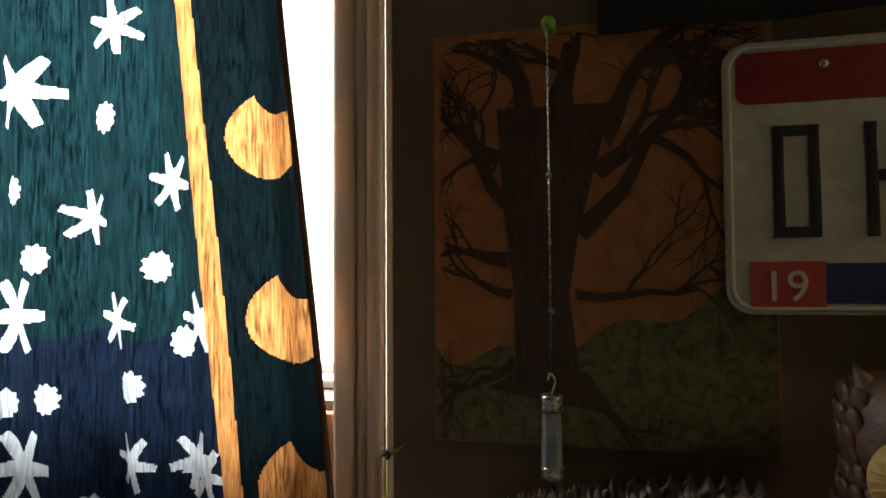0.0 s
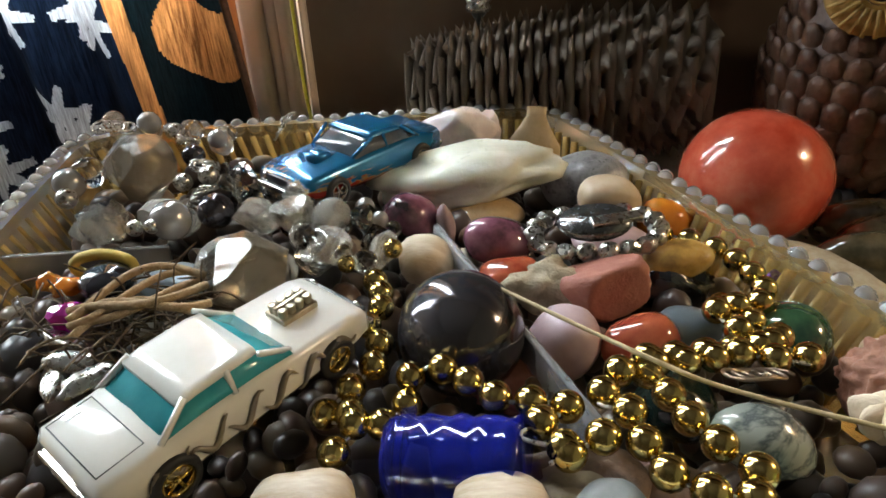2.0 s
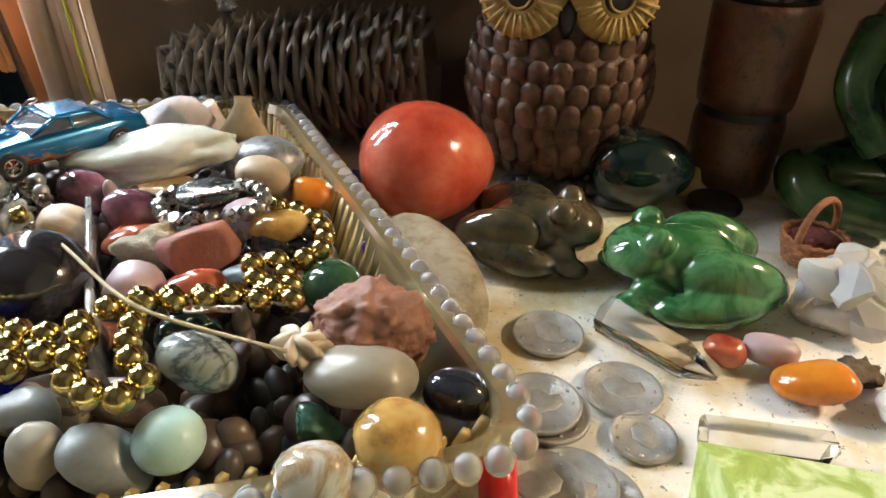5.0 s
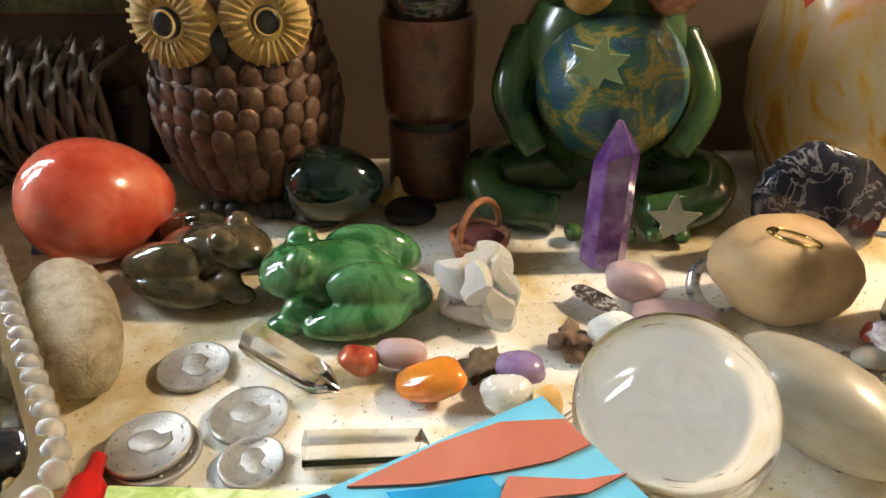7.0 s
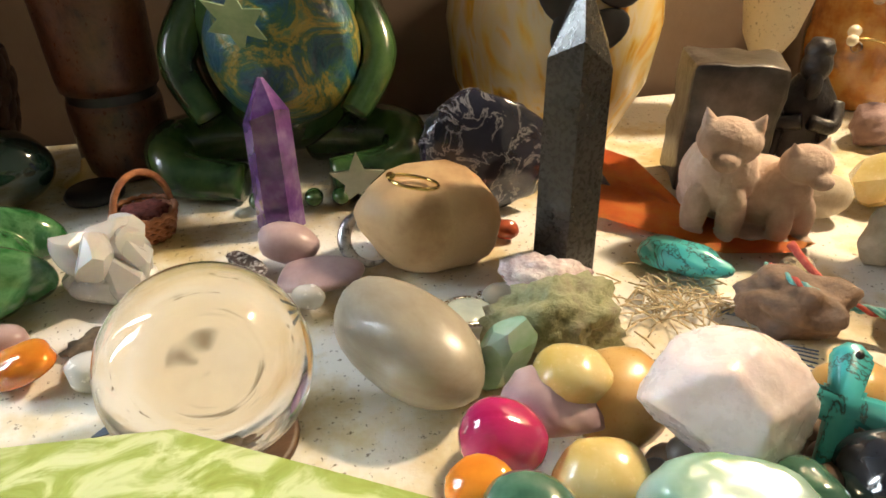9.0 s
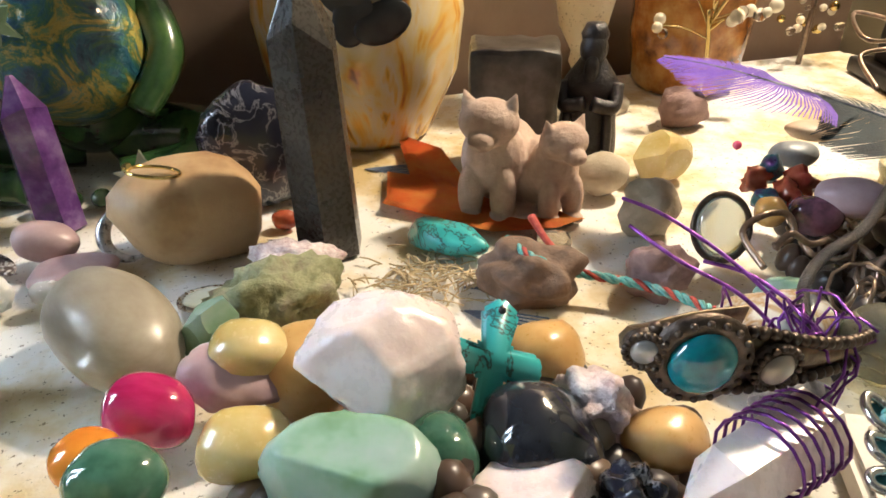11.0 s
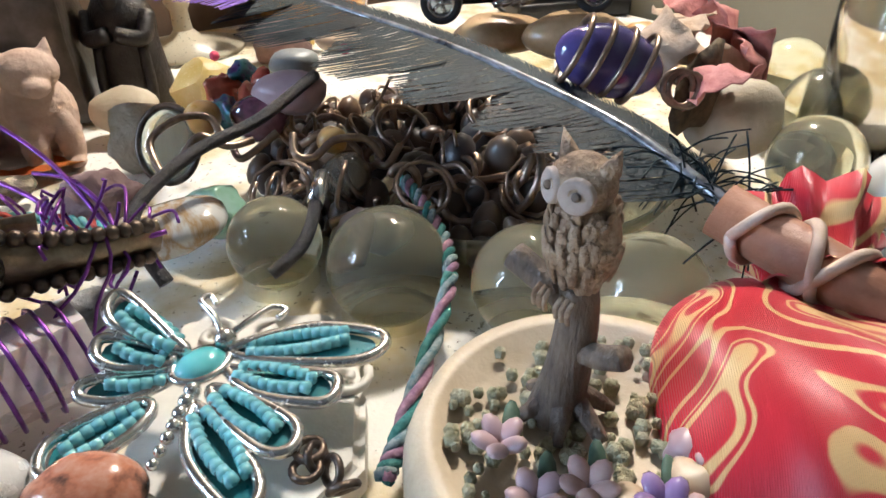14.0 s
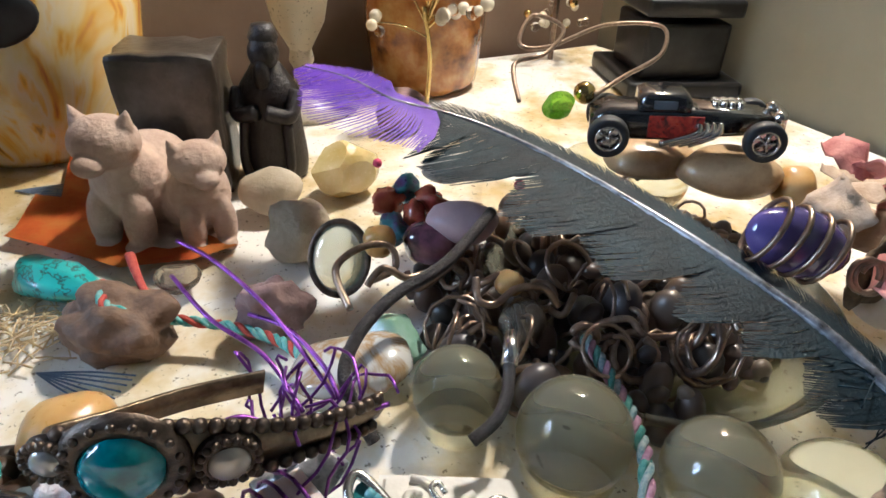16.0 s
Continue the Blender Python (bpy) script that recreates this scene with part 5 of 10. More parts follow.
def flame_paint():
    m, t, b = nodes_of("metallic_blue_paint_with_flames")
    c = t.nodes.new("ShaderNodeTexCoord")
    sep = t.nodes.new("ShaderNodeSeparateXYZ")
    t.links.new(c.outputs["Object"], sep.inputs[0])
    n = tex(t, coords(t, 1.0, (0.35, 1, 1)), 330, 3, 0.5, distort=1.5)
    ad = t.nodes.new("ShaderNodeMath")
    ad.operation = "MULTIPLY_ADD"
    t.links.new(sep.outputs[0], ad.inputs[0])
    ad.inputs[1].default_value = 9.0
    t.links.new(n, ad.inputs[2])
    z = t.nodes.new("ShaderNodeMath")
    z.operation = "MULTIPLY_ADD"
    t.links.new(sep.outputs[2], z.inputs[0])
    z.inputs[1].default_value = -58.0
    t.links.new(ad.outputs[0], z.inputs[2])
    t.links.new(ramp(t, z.outputs[0], [(0.18, (0.008, 0.16, 0.36)), (0.26, (0.50, 0.34, 0.10)), (0.34, (0.42, 0.05, 0.03)), (0.60, (0.36, 0.03, 0.03))]), b.inputs["Base Color"])
    b.inputs["Metallic"].default_value, b.inputs["Roughness"].default_value, b.inputs["Coat Weight"].default_value = 0.45, 0.25, 0.8
    return m


def frame_of(front, rear, up=(0, 0, 1), mid=0.0):
    """A pose whose x axis runs from rear to front."""
    f, r = Vector(front), Vector(rear)
    x = (f - r).normalized()
    y = Vector(up).cross(x).normalized()
    z = x.cross(y)
    m = Matrix((x, y, z)).transposed().to_4x4()
    m.translation = (f + r) / 2 + z * mid
    return m


muscle_car("toy_car_white", "white toy muscle car with aqua windows and exposed engine", frame_of((-0.0043, 0.1223, 0.0375), (-0.0476, 0.0643, 0.0365)) @ Matrix.Scale(0.96, 4), white_paint, aqua_window, None, engine, M["gold"])
muscle_car("toy_car_blue", "blue toy muscle car with red flames on its sides", frame_of((-0.036, 0.192, 0.036), (0.006, 0.246, 0.032)) @ Matrix.Scale(1.0, 4), flame_paint(), smoke_window, True, low_scoop)
# dark swirls on the side of the white car
swirl = mat("grey_brown_swirl_ink", [(0.16, 0.14, 0.10), (0.24, 0.20, 0.15)], 200, 0.3)
car = bpy.data.objects["toy_car_white"]
for s in (-1, 1):
    for k in range(6):
        x0 = -0.028 + k * 0.0095
        pts = [(x0 + 0.010 * a / 9, s * 0.0147, 0.0065 + 0.0024 * math.sin(a * 0.75 + k) + 0.0004 * a) for a in range(10)]
        part("swirl_print", tube(bmesh.new(), pts, lambda f: 0.0002 + 0.0007 * math.sin(f * math.pi), 5), swirl, car)

# ---- clear crystal pieces and bead jewellery at the back of the tray ----
CG = "clear crystals in the tray"
for spec in (
    ((-0.0940, 0.2067, 0.0440), 0.0128, 0.0137, -2, 61, "smoky", 20, (0.70, 0.90)),
    ((-0.0353, 0.1422, 0.0400), 0.0149, 0.0130, -2, 62, "smoky", -10, (0.66, 0.88)),
    ((-0.0994, 0.1784, 0.0360), 0.0103, 0.0095, -2, 63, "clear", 30, (0.6, 0.85)),
    ((-0.0441, 0.1844, 0.0380), 0.0096, 0.0092, -2, 64, "clear", 10, (0.6, 0.85)),
    ((-0.0300, 0.1803, 0.0380), 0.0090, 0.0086, -2, 65, "clear", 50, (0.6, 0.85)),
    ((-0.0152, 0.1763, 0.0380), 0.0076, 0.0071, -2, 66, "clear", 70, (0.6, 0.85)),
    ((-0.0189, 0.1600, 0.0360), 0.0101, 0.0085, -2, 67, "clear", 0, (0.6, 0.85)),
    ((-0.0565, 0.2087, 0.0360), 0.0085, 0.0099, -2, 68, "clear", 0, (0.6, 0.85)),
    ((-0.0446, 0.2097, 0.0340), 0.0100, 0.0090, -2, 69, "smoky", 0, (0.6, 0.85)),
    ((-0.0014, 0.1667, 0.0340), 0.0065, 0.0079, -2, 70, "clear", 0, (0.6, 0.85)),
    ((-0.0672, 0.2136, 0.0360), 0.0051, 0.0076, -2, 71, "clear", 0, (0.6, 0.85)),
    ((-0.0831, 0.1905, 0.0340), 0.0095, 0.0067, -2, 72, "whitequartz", 0, (0.6, 0.85)),
    ((-0.0496, 0.1515, 0.0340), 0.0075, 0.0062, -2, 73, "smoky", 0, (0.6, 0.85)),
    ((-0.0076, 0.1817, 0.0360), 0.0059, 0.0055, -2, 74, "clear", 0, (0.6, 0.85)),
):
    place, a, b, yaw, seed, key, roll, cut = spec
    solid("clear_crystal", "clear faceted crystal piece heaped in the tray", "crystal", chunk((a, a * 0.9, b), seed, 16, cut), M[key], at(place, yaw + seed * 7, 0, roll), CG, smooth=False)
for i, (place, r, key) in enumerate((
    ((-0.1187, 0.1977, 0.0420), 0.0060, "pearl"), ((-0.1132, 0.2025, 0.0440), 0.0061, "clear"), ((-0.0692, 0.1696, 0.0420), 0.0069, "pearl"),
    ((-0.0560, 0.1758, 0.0420), 0.0062, "hematite"), ((-0.1254, 0.2503, 0.0460), 0.0047, "clear"), ((-0.1086, 0.2478, 0.0460), 0.0051, "pearl"),
    ((-0.0856, 0.2395, 0.0460), 0.0041, "clear"), ((-0.0745, 0.2344, 0.0440), 0.0041, "pearl"), ((-0.0734, 0.2447, 0.0420), 0.0037, "clear"),
    ((-0.0783, 0.2174, 0.0440), 0.0045, "hematite"), ((-0.0661, 0.1994, 0.0440), 0.0039, "silver"), ((-0.0758, 0.1980, 0.0420), 0.0035, "silver"),
    ((-0.0075, 0.1890, 0.0360), 0.0037, "pearl"), ((-0.0010, 0.1805, 0.0360), 0.0030, "pearl"), ((-0.1159, 0.1893, 0.0400), 0.0038, "silver"),
    ((-0.0063, 0.1433, 0.0420), 0.0027, "gold"), ((0.0061, 0.1548, 0.0400), 0.0032, "gold"), ((-0.0016, 0.1476, 0.0400), 0.0039, "clear"),
    ((-0.0216, 0.1558, 0.0440), 0.0043, "clear"), ((0.0042, 0.1736, 0.0360), 0.0029, "clear"), ((-0.0075, 0.1454, 0.0440), 0.0031, "clear"),
    ((-0.0791, 0.1646, 0.0420), 0.0028, "silver"), ((-0.0730, 0.1640, 0.0430), 0.0024, "silver"), ((-0.0950, 0.2415, 0.0450), 0.0032, "silver"))):
    solid("loose_bead", "shiny clear and silver jewellery bead in the tray", "bead", ball(bmesh.new(), r, None, 16, 12), M[key], Matrix.Translation(place), "jewellery beads")
for i, (q, n) in enumerate((((-0.1242, 0.2383, 0.0480), 1), ((-0.0707, 0.2032, 0.0460), 2), ((-0.0859, 0.2303, 0.0460), 3), ((-0.0616, 0.1860, 0.0450), 4), ((-0.0547, 0.2736, 0.0380), 5))):
    bm = bmesh.new()
    for k in range(4):
        tube(bm, [Vector((0.004 * math.cos(a * 0.7) + 0.003 * k, 0.003 * math.sin(a * 0.7), 0.001 * math.sin(a + k))) for a in range(9)], 0.00055, 6, closed=True)
    solid("chain_piece", "tarnished silver chain links among the beads", "chain", bm, M["silver"], at(q, 40 * n, 30, 10 * n), "jewellery beads")
# row of glassy pearls behind the rim
for i, (q, r) in enumerate((((-0.0798, 0.3042, 0.0180), 0.0085), ((-0.0624, 0.3132, 0.0160), 0.0085), ((-0.0450, 0.3212, 0.0160), 0.0085), ((-0.0184, 0.3257, 0.0140), 0.007))):
    solid("glass_pearl", "large clear amber glass ball behind the tray", "glass ball", ball(bmesh.new(), r, None, 24, 16), M["smoky"], Matrix.Translation((q[0], q[1], r)), "glass pearls behind the tray")

# twine bundle, dry moss, ochre ring, pink gem, amber chips
tw = thing("twine_bundle", "loose bundle of tan jute twine on moss", "twine", at((-0.0615, 0.1268, 0.0360), 25))
for k in range(6):
    pts = [(-0.018 + 0.004 * j, 0.006 * math.sin(j * 0.5 + k) + 0.0022 * k - 0.006, 0.002 + 0.004 * math.sin(j * 0.33) + 0.0012 * (k % 3)) for j in range(10)]
    part("strand", tube(bmesh.new(), curve(pts, 4), 0.0012, 6), M["twine"], tw)
rnd = random.Random(5)
bm = bmesh.new()
for k in range(150):
    p = Vector((rnd.gauss(0, 0.014), rnd.gauss(0, 0.010), rnd.uniform(-0.004, 0.005)))
    d = Vector((rnd.gauss(0, 1), rnd.gauss(0, 1), rnd.gauss(0, 0.4))).normalized() * 0.008
    tube(bm, curve([p, p + d + Vector((0, 0, 0.002)), p + d * 2 + Vector((rnd.gauss(0, 0.003), rnd.gauss(0, 0.003), 0))], 3), 0.0003, 4)
solid("dry_moss", "tangle of dry brown moss and fine twigs", "moss", bm, M["moss_dry"], at((-0.0685, 0.1284, 0.0320), 20), kind="stuff")
bm = bmesh.new()
tube(bm, [(0.0075 * math.cos(a) * (1.25 if abs(math.cos(a)) > 0.6 else 1.15), 0, 0.0038 * math.sin(a)) for a in (k * math.tau / 20 for k in range(20))], 0.0018, 8, closed=True)
solid("wooden_link", "ochre yellow wooden link piece in the tray", "link", bm, M["cork"], at((-0.0829, 0.1485, 0.0380), 0, -15, 0))
solid("pink_gem", "faceted bright pink glass gem in the tray", "gem", chunk((0.0060, 0.005, 0.0048), 81, 26, (0.75, 0.92)), glass("hot_pink_gem_glass", (0.85, 0.05, 0.55), 0.05, 1.6, 0.6), at((-0.0829, 0.1257, 0.0360), 10), smooth=False)
for i, q in enumerate(((-0.0997, 0.1456, 0.0340), (-0.0904, 0.1400, 0.0360))):
    solid("amber_chip", "small orange amber chip in the tray", "chip", lump((0.0045, 0.003, 0.003), 82 + i, 0.4, 1.5), M["carnelian"], at(q, 30 * i))
for i, q in enumerate(((-0.0730, 0.1077, 0.0360), (-0.0645, 0.1007, 0.0360), (-0.0742, 0.1024, 0.0340), (-0.0820, 0.1188, 0.0340))):
    solid("metal_leaf", "small grey metal leaf charm in the tray", "charm", lump((0.007, 0.003, 0.0012), 86 + i, 0.3, 1.5), M["silver"], at(q, 50 * i, 25))

# ---- clear cut glass pieces among the stones ----
cut_glass = glass("clear_cut_glass", (0.95, 0.93, 0.87), 0.03, 1.5, 0.74)
CG = "clear glass pieces in the tray"
for k, (label, place, a, b, yaw, cuts) in enumerate((
    ("large clear faceted glass pendant in the tray", (-0.0997, 0.2134, 0.0400), 0.0150, 0.0141, -2, 11),
    ("clear glass flower bead in the tray", (-0.1037, 0.1805, 0.0340), 0.0089, 0.0081, -2, 22),
    ("large pale smoky faceted glass crystal in the tray", (-0.0385, 0.1493, 0.0360), 0.0157, 0.0110, -2, 9),
    ("clear ridged glass bead in the tray", (-0.0421, 0.1751, 0.0400), 0.0086, 0.0077, -2, 20),
    ("clear ridged glass bead in the tray", (-0.0292, 0.1753, 0.0410), 0.0090, 0.0081, -2, 20),
    ("clear ridged glass bead in the tray", (-0.0161, 0.1731, 0.0400), 0.0076, 0.0076, -2, 20),
    ("clear cut glass drop in the tray", (-0.0152, 0.1577, 0.0380), 0.0097, 0.0076, -2, 14),
    ("small amber tinted glass bead by the gold beads", (0.0025, 0.1573, 0.0380), 0.0064, 0.0068, -2, 18),
    ("clear cut glass bead at the tray rim", (-0.1305, 0.2600, 0.0400), 0.0072, 0.0061, -2, 18),
    ("clear cut glass bead at the tray rim", (-0.1140, 0.2561, 0.0400), 0.0071, 0.0061, -2, 18),
    ("clear cut glass bead at the tray rim", (-0.0926, 0.2510, 0.0400), 0.0065, 0.0059, -2, 18),
    ("clear cut glass bead at the tray rim", (-0.0760, 0.2412, 0.0400), 0.0069, 0.0063, -2, 18),
    ("clear cut glass bead beside the pendant", (-0.0708, 0.1794, 0.0360), 0.0075, 0.0057, -2, 20),
    ("clear cut glass bead by the blue toy car", (-0.0308, 0.1844, 0.0440), 0.0062, 0.0048, -2, 18),
)):
    solid("glass_crystal", label, "glass crystal", chunk((a, a * 0.85, b), 300 + k, cuts, (0.6, 0.9)), cut_glass, at(place, yaw + 13 * k, 5 * (k % 5), 9 * (k % 4)), CG, smooth=False)


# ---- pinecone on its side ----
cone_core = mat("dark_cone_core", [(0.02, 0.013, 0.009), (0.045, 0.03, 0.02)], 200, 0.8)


def scale_material():
    m, t, b = nodes_of("pinecone_scale")
    c = t.nodes.new("ShaderNodeTexCoord")
    sep = t.nodes.new("ShaderNodeSeparateXYZ")
    t.links.new(c.outputs["Object"], sep.inputs[0])
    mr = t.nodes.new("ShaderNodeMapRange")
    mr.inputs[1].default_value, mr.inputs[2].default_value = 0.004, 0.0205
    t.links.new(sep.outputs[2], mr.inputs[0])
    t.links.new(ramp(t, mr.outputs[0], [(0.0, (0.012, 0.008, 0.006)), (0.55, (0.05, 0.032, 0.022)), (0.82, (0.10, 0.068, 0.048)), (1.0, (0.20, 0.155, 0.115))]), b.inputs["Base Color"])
    b.inputs["Roughness"].default_value = 0.55
    bn = t.nodes.new("ShaderNodeBump")
    bn.inputs["Strength"].default_value, bn.inputs["Distance"].default_value = 0.5, 0.001
    t.links.new(tex(t, coords(t, 1, (1, 1, 0.2)), 700, 4, 0.6), bn.inputs["Height"])
    t.links.new(bn.outputs[0], b.inputs["Normal"])
    return m


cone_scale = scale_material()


def scale_mesh():
    bm = bmesh.new()
    rings = []
    for z, w, th in ((0.0, 0.0016, 0.0009), (0.007, 0.0030, 0.0009), (0.0228, -0.0254, 0.0012), (0.0258, -0.0255, 0.0024), (0.0278, -0.0267, 0.0020), (0.0292, -0.0280, 0.0005)):
        rings.append([bm.verts.new((w * math.cos(k * math.tau / 8), th * math.sin(k * math.tau / 8) - 0.18 * z + (0.0012 if z > 0.017 else 0), z)) for k in range(8)])
    for a, b in zip(rings, rings[1:]):
        for k in range(8):
            bm.faces.new((a[k], a[(k + 1) % 8], b[(k + 1) % 8], b[k]))
    bm.faces.new(rings[-1])
    me = bpy.data.meshes.new("scale")
    bm.to_mesh(me)
    bm.free()
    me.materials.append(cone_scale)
    me.shade_smooth()
    return me


cone = thing("pinecone", "large open brown pinecone lying on its side", "pinecone", frame_of((0.0060, 0.3280, 0.0350), (0.1340, 0.3120, 0.0420)) @ Matrix.Diagonal((1.14, 0.86, 0.86, 1)))
bm = bmesh.new()
lathe(bm, [(0, -0.052), (0.012, -0.050), (0.017, -0.03), (0.017, 0.0), (0.012, 0.03), (0.005, 0.052), (0, 0.054)], 16, Matrix.Rotation(radians(90), 4, "Y"))
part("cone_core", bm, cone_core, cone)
sm = scale_mesh()
for i in range(170):
    f = (i + 0.5) / 170
    x = -0.052 + 0.104 * f
    r = 0.0165 * (1 - 0.45 * f ** 2.6) * (0.8 + 0.2 * min(1, f * 8))
    a = i * 2.399963
    lean = -30 + 72 * f ** 1.5
    ob = new("scale", sm)
    ob.parent = cone
    k = 1.02 - 0.3 * f ** 2
    ob.matrix_local = Matrix.Rotation(a, 4, "X") @ pose(x, 0, r - 0.006, 0, lean, 0) @ pose(0, 0, 0, 0, 0, -90) @ Matrix.Diagonal((k, k, k, 1))

# ---- red stone egg ----
egg_red = mat("mottled_coral_red_stone", [(0.46, 0.05, 0.025), (0.64, 0.11, 0.06), (0.72, 0.22, 0.13)], 38, 0.16, coat=0.7, sss=0.12, detail=6)
bm = bmesh.new()
bmesh.ops.create_uvsphere(bm, u_segments=48, v_segments=32, radius=1)
for v in bm.verts:
    k = 1 - 0.14 * v.co.x
    v.co = Vector((v.co.x * 0.0320, v.co.y * 0.0275 * k, v.co.z * 0.0275 * k))
solid("stone_egg", "large polished coral red stone egg", "stone egg", bm, egg_red, at((0.1475, 0.2280, 0.0272), 0, 0, 12) @ Matrix.Rotation(radians(25), 4, "Z"))
bm = bmesh.new()
bmesh.ops.create_uvsphere(bm, u_segments=48, v_segments=32, radius=1)
for v in bm.verts:
    k = 1 - 0.14 * v.co.x
    v.co = Vector((v.co.x * 0.0250, v.co.y * 0.0195 * k, v.co.z * 0.0195 * k))
solid("dark_stone_egg", "polished very dark green stone egg", "stone egg", bm, M["forest"], at((0.2495, 0.2430, 0.0180), -10))
stand = bmesh.new()
lathe(stand, [(0, 0), (0.014, 0), (0.0145, 0.002), (0.012, 0.005), (0.010, 0.0052), (0, 0.003)], 28)
solid("egg_stand", "low dark carved round wooden stand", "stand", stand, plate_black, at((0.2420, 0.2461, 0.0000)))

# ---- big owl figurine of resin with pinecone feathers ----
owl_body = mat("brown_resin_owl", [(0.04, 0.020, 0.012), (0.12, 0.058, 0.035), (0.18, 0.10, 0.062)], 90, 0.4, bump=0.6, bump_scale=500)
owl_eye = mat("ochre_owl_eye_disc", [(0.42, 0.25, 0.06), (0.60, 0.42, 0.15)], 120, 0.5, bump=0.5, bump_scale=500)
bm = bmesh.new()
prof = [(0.014, 0.006), (0.030, 0.012), (0.0375, 0.030), (0.037, 0.048), (0.0325, 0.064), (0.030, 0.078), (0.032, 0.092), (0.030, 0.106), (0.020, 0.115), (0, 0.118)]
line = curve([(r, 0, z) for r, z in prof], 4)
lathe(bm, [(0, 0.006)] + [(max(p.x, 0), p.z) for p in line], 36)
# overlapping feather scales
rows_n = 13
for j in range(rows_n):
    z = 0.012 + j * 0.0078
    r = min(line, key=lambda p: abs(p.z - z)).x
    n = int(math.tau * r / 0.0085)
    for k in range(n):
        a = (k + 0.5 * (j % 2)) * math.tau / n
        face = math.cos(a + math.pi / 2)
        if z > 0.066 and face > 0.3:
            continue
        m = Matrix.Rotation(a, 4, "Z") @ pose(r - 0.0006, 0, z, 0, 14, 0)
        s = bmesh.ops.create_uvsphere(bm, u_segments=8, v_segments=6, radius=1, matrix=m @ Matrix.Diagonal((0.0024, 0.0050, 0.0068, 1)))
# eye discs, pupils, beak, feet and ear tufts in one mesh
mats_owl = [owl_body, owl_eye, plate_black]


def add_mat(bm, idx, fn):
    before = set(bm.faces)
    fn()
    for f in bm.faces:
        if f not in before:
            f.material_index = idx


for s in (-1, 1):
    m = pose(s * 0.0165, -0.0285, 0.0795, 86, 0, s * 16)
    def disc(m=m):
        lathe(bm, [(0.0, 0.004), (0.006, 0.0035), (0.012, 0.0035), (0.0160, 0.001), (0.0165, -0.003)], 36, m)
        for k in range(26):
            a = k * math.tau / 26
            box(bm, 0.009, 0.0012, 0.0012, m @ pose(0.0115 * math.cos(a), 0.0115 * math.sin(a), 0.0032, 0, 8, math.degrees(a)))
    add_mat(bm, 1, disc)
    add_mat(bm, 2, lambda m=m: ball(bm, 0.0058, m @ pose(0, 0, 0.0028) @ Matrix.Diagonal((1, 1, 0.6, 1)), 16, 10))
    add_mat(bm, 1, lambda m=m: tube(bm, [m @ Vector((0.0046 * math.cos(a), 0.0046 * math.sin(a), 0.0062)) for a in (k * math.tau / 20 for k in range(20))], 0.0005, 5, closed=True))
    add_mat(bm, 0, lambda s=s: lathe(bm, [(0, 0.014), (0.003, 0.008), (0.008, 0)], 10, pose(s * 0.022, 0, 0.108, 0, s * 22)))
    add_mat(bm, 2, lambda s=s: [ball(bm, 0.0042, pose(s * 0.012 + k * 0.005, -0.031, 0.0042), 10, 8) for k in (-1, 0, 1)])
add_mat(bm, 2, lambda: lathe(bm, [(0, 0), (0.003, 0.006), (0.0045, 0.012), (0, 0.016)], 12, pose(0, -0.033, 0.063, -8)))
solid("owl_figurine", "brown resin owl with pinecone feathers and ochre eyes", "figurine", bm, mats_owl, at((0.2130, 0.2860, 0.0), -8) @ Matrix.Scale(1.20, 4))

# ---- carved wooden bottle ----
copper_wood = mat("dark_copper_brown_wood", [(0.045, 0.016, 0.010), (0.15, 0.055, 0.028), (0.07, 0.025, 0.015)], 60, 0.3, coat=0.3, bump=0.3, bump_scale=400)
bot = thing("wooden_bottle", "dark copper brown turned wooden bottle", "bottle", at((0.3030, 0.2680, 0.0), 0) @ Matrix.Diagonal((0.86, 0.86, 1.03, 1)))
part("bottle_foot", lathe(bmesh.new(), [(0, 0), (0.0245, 0), (0.0255, 0.003), (0.0255, 0.034), (0.0245, 0.037), (0, 0.037)], 32), copper_wood, bot)
part("bottle_belt", lathe(bmesh.new(), [(0.0240, 0.0365), (0.0240, 0.0425)], 32), plate_black, bot)
part("bottle_body", lathe(bmesh.new(), [(0, 0.042), (0.0262, 0.042), (0.0270, 0.047), (0.0282, 0.085), (0.0265, 0.089), (0, 0.089)], 32), copper_wood, bot)
part("bottle_shoulder", lathe(bmesh.new(), [(0, 0.088), (0.0255, 0.089), (0.0245, 0.100), (0.018, 0.112), (0.010, 0.120), (0.008, 0.140), (0.010, 0.145), (0, 0.146)], 32), mat("black_lacquer", [(0.01, 0.01, 0.008), (0.03, 0.025, 0.02)], 80, 0.12, coat=0.8), bot)

# ---- green resin snail-like frog holding a painted globe ----
frog_green = mat("dark_green_glazed_resin", [(0.012, 0.035, 0.012), (0.035, 0.085, 0.025), (0.06, 0.12, 0.03)], 60, 0.22, coat=0.5)


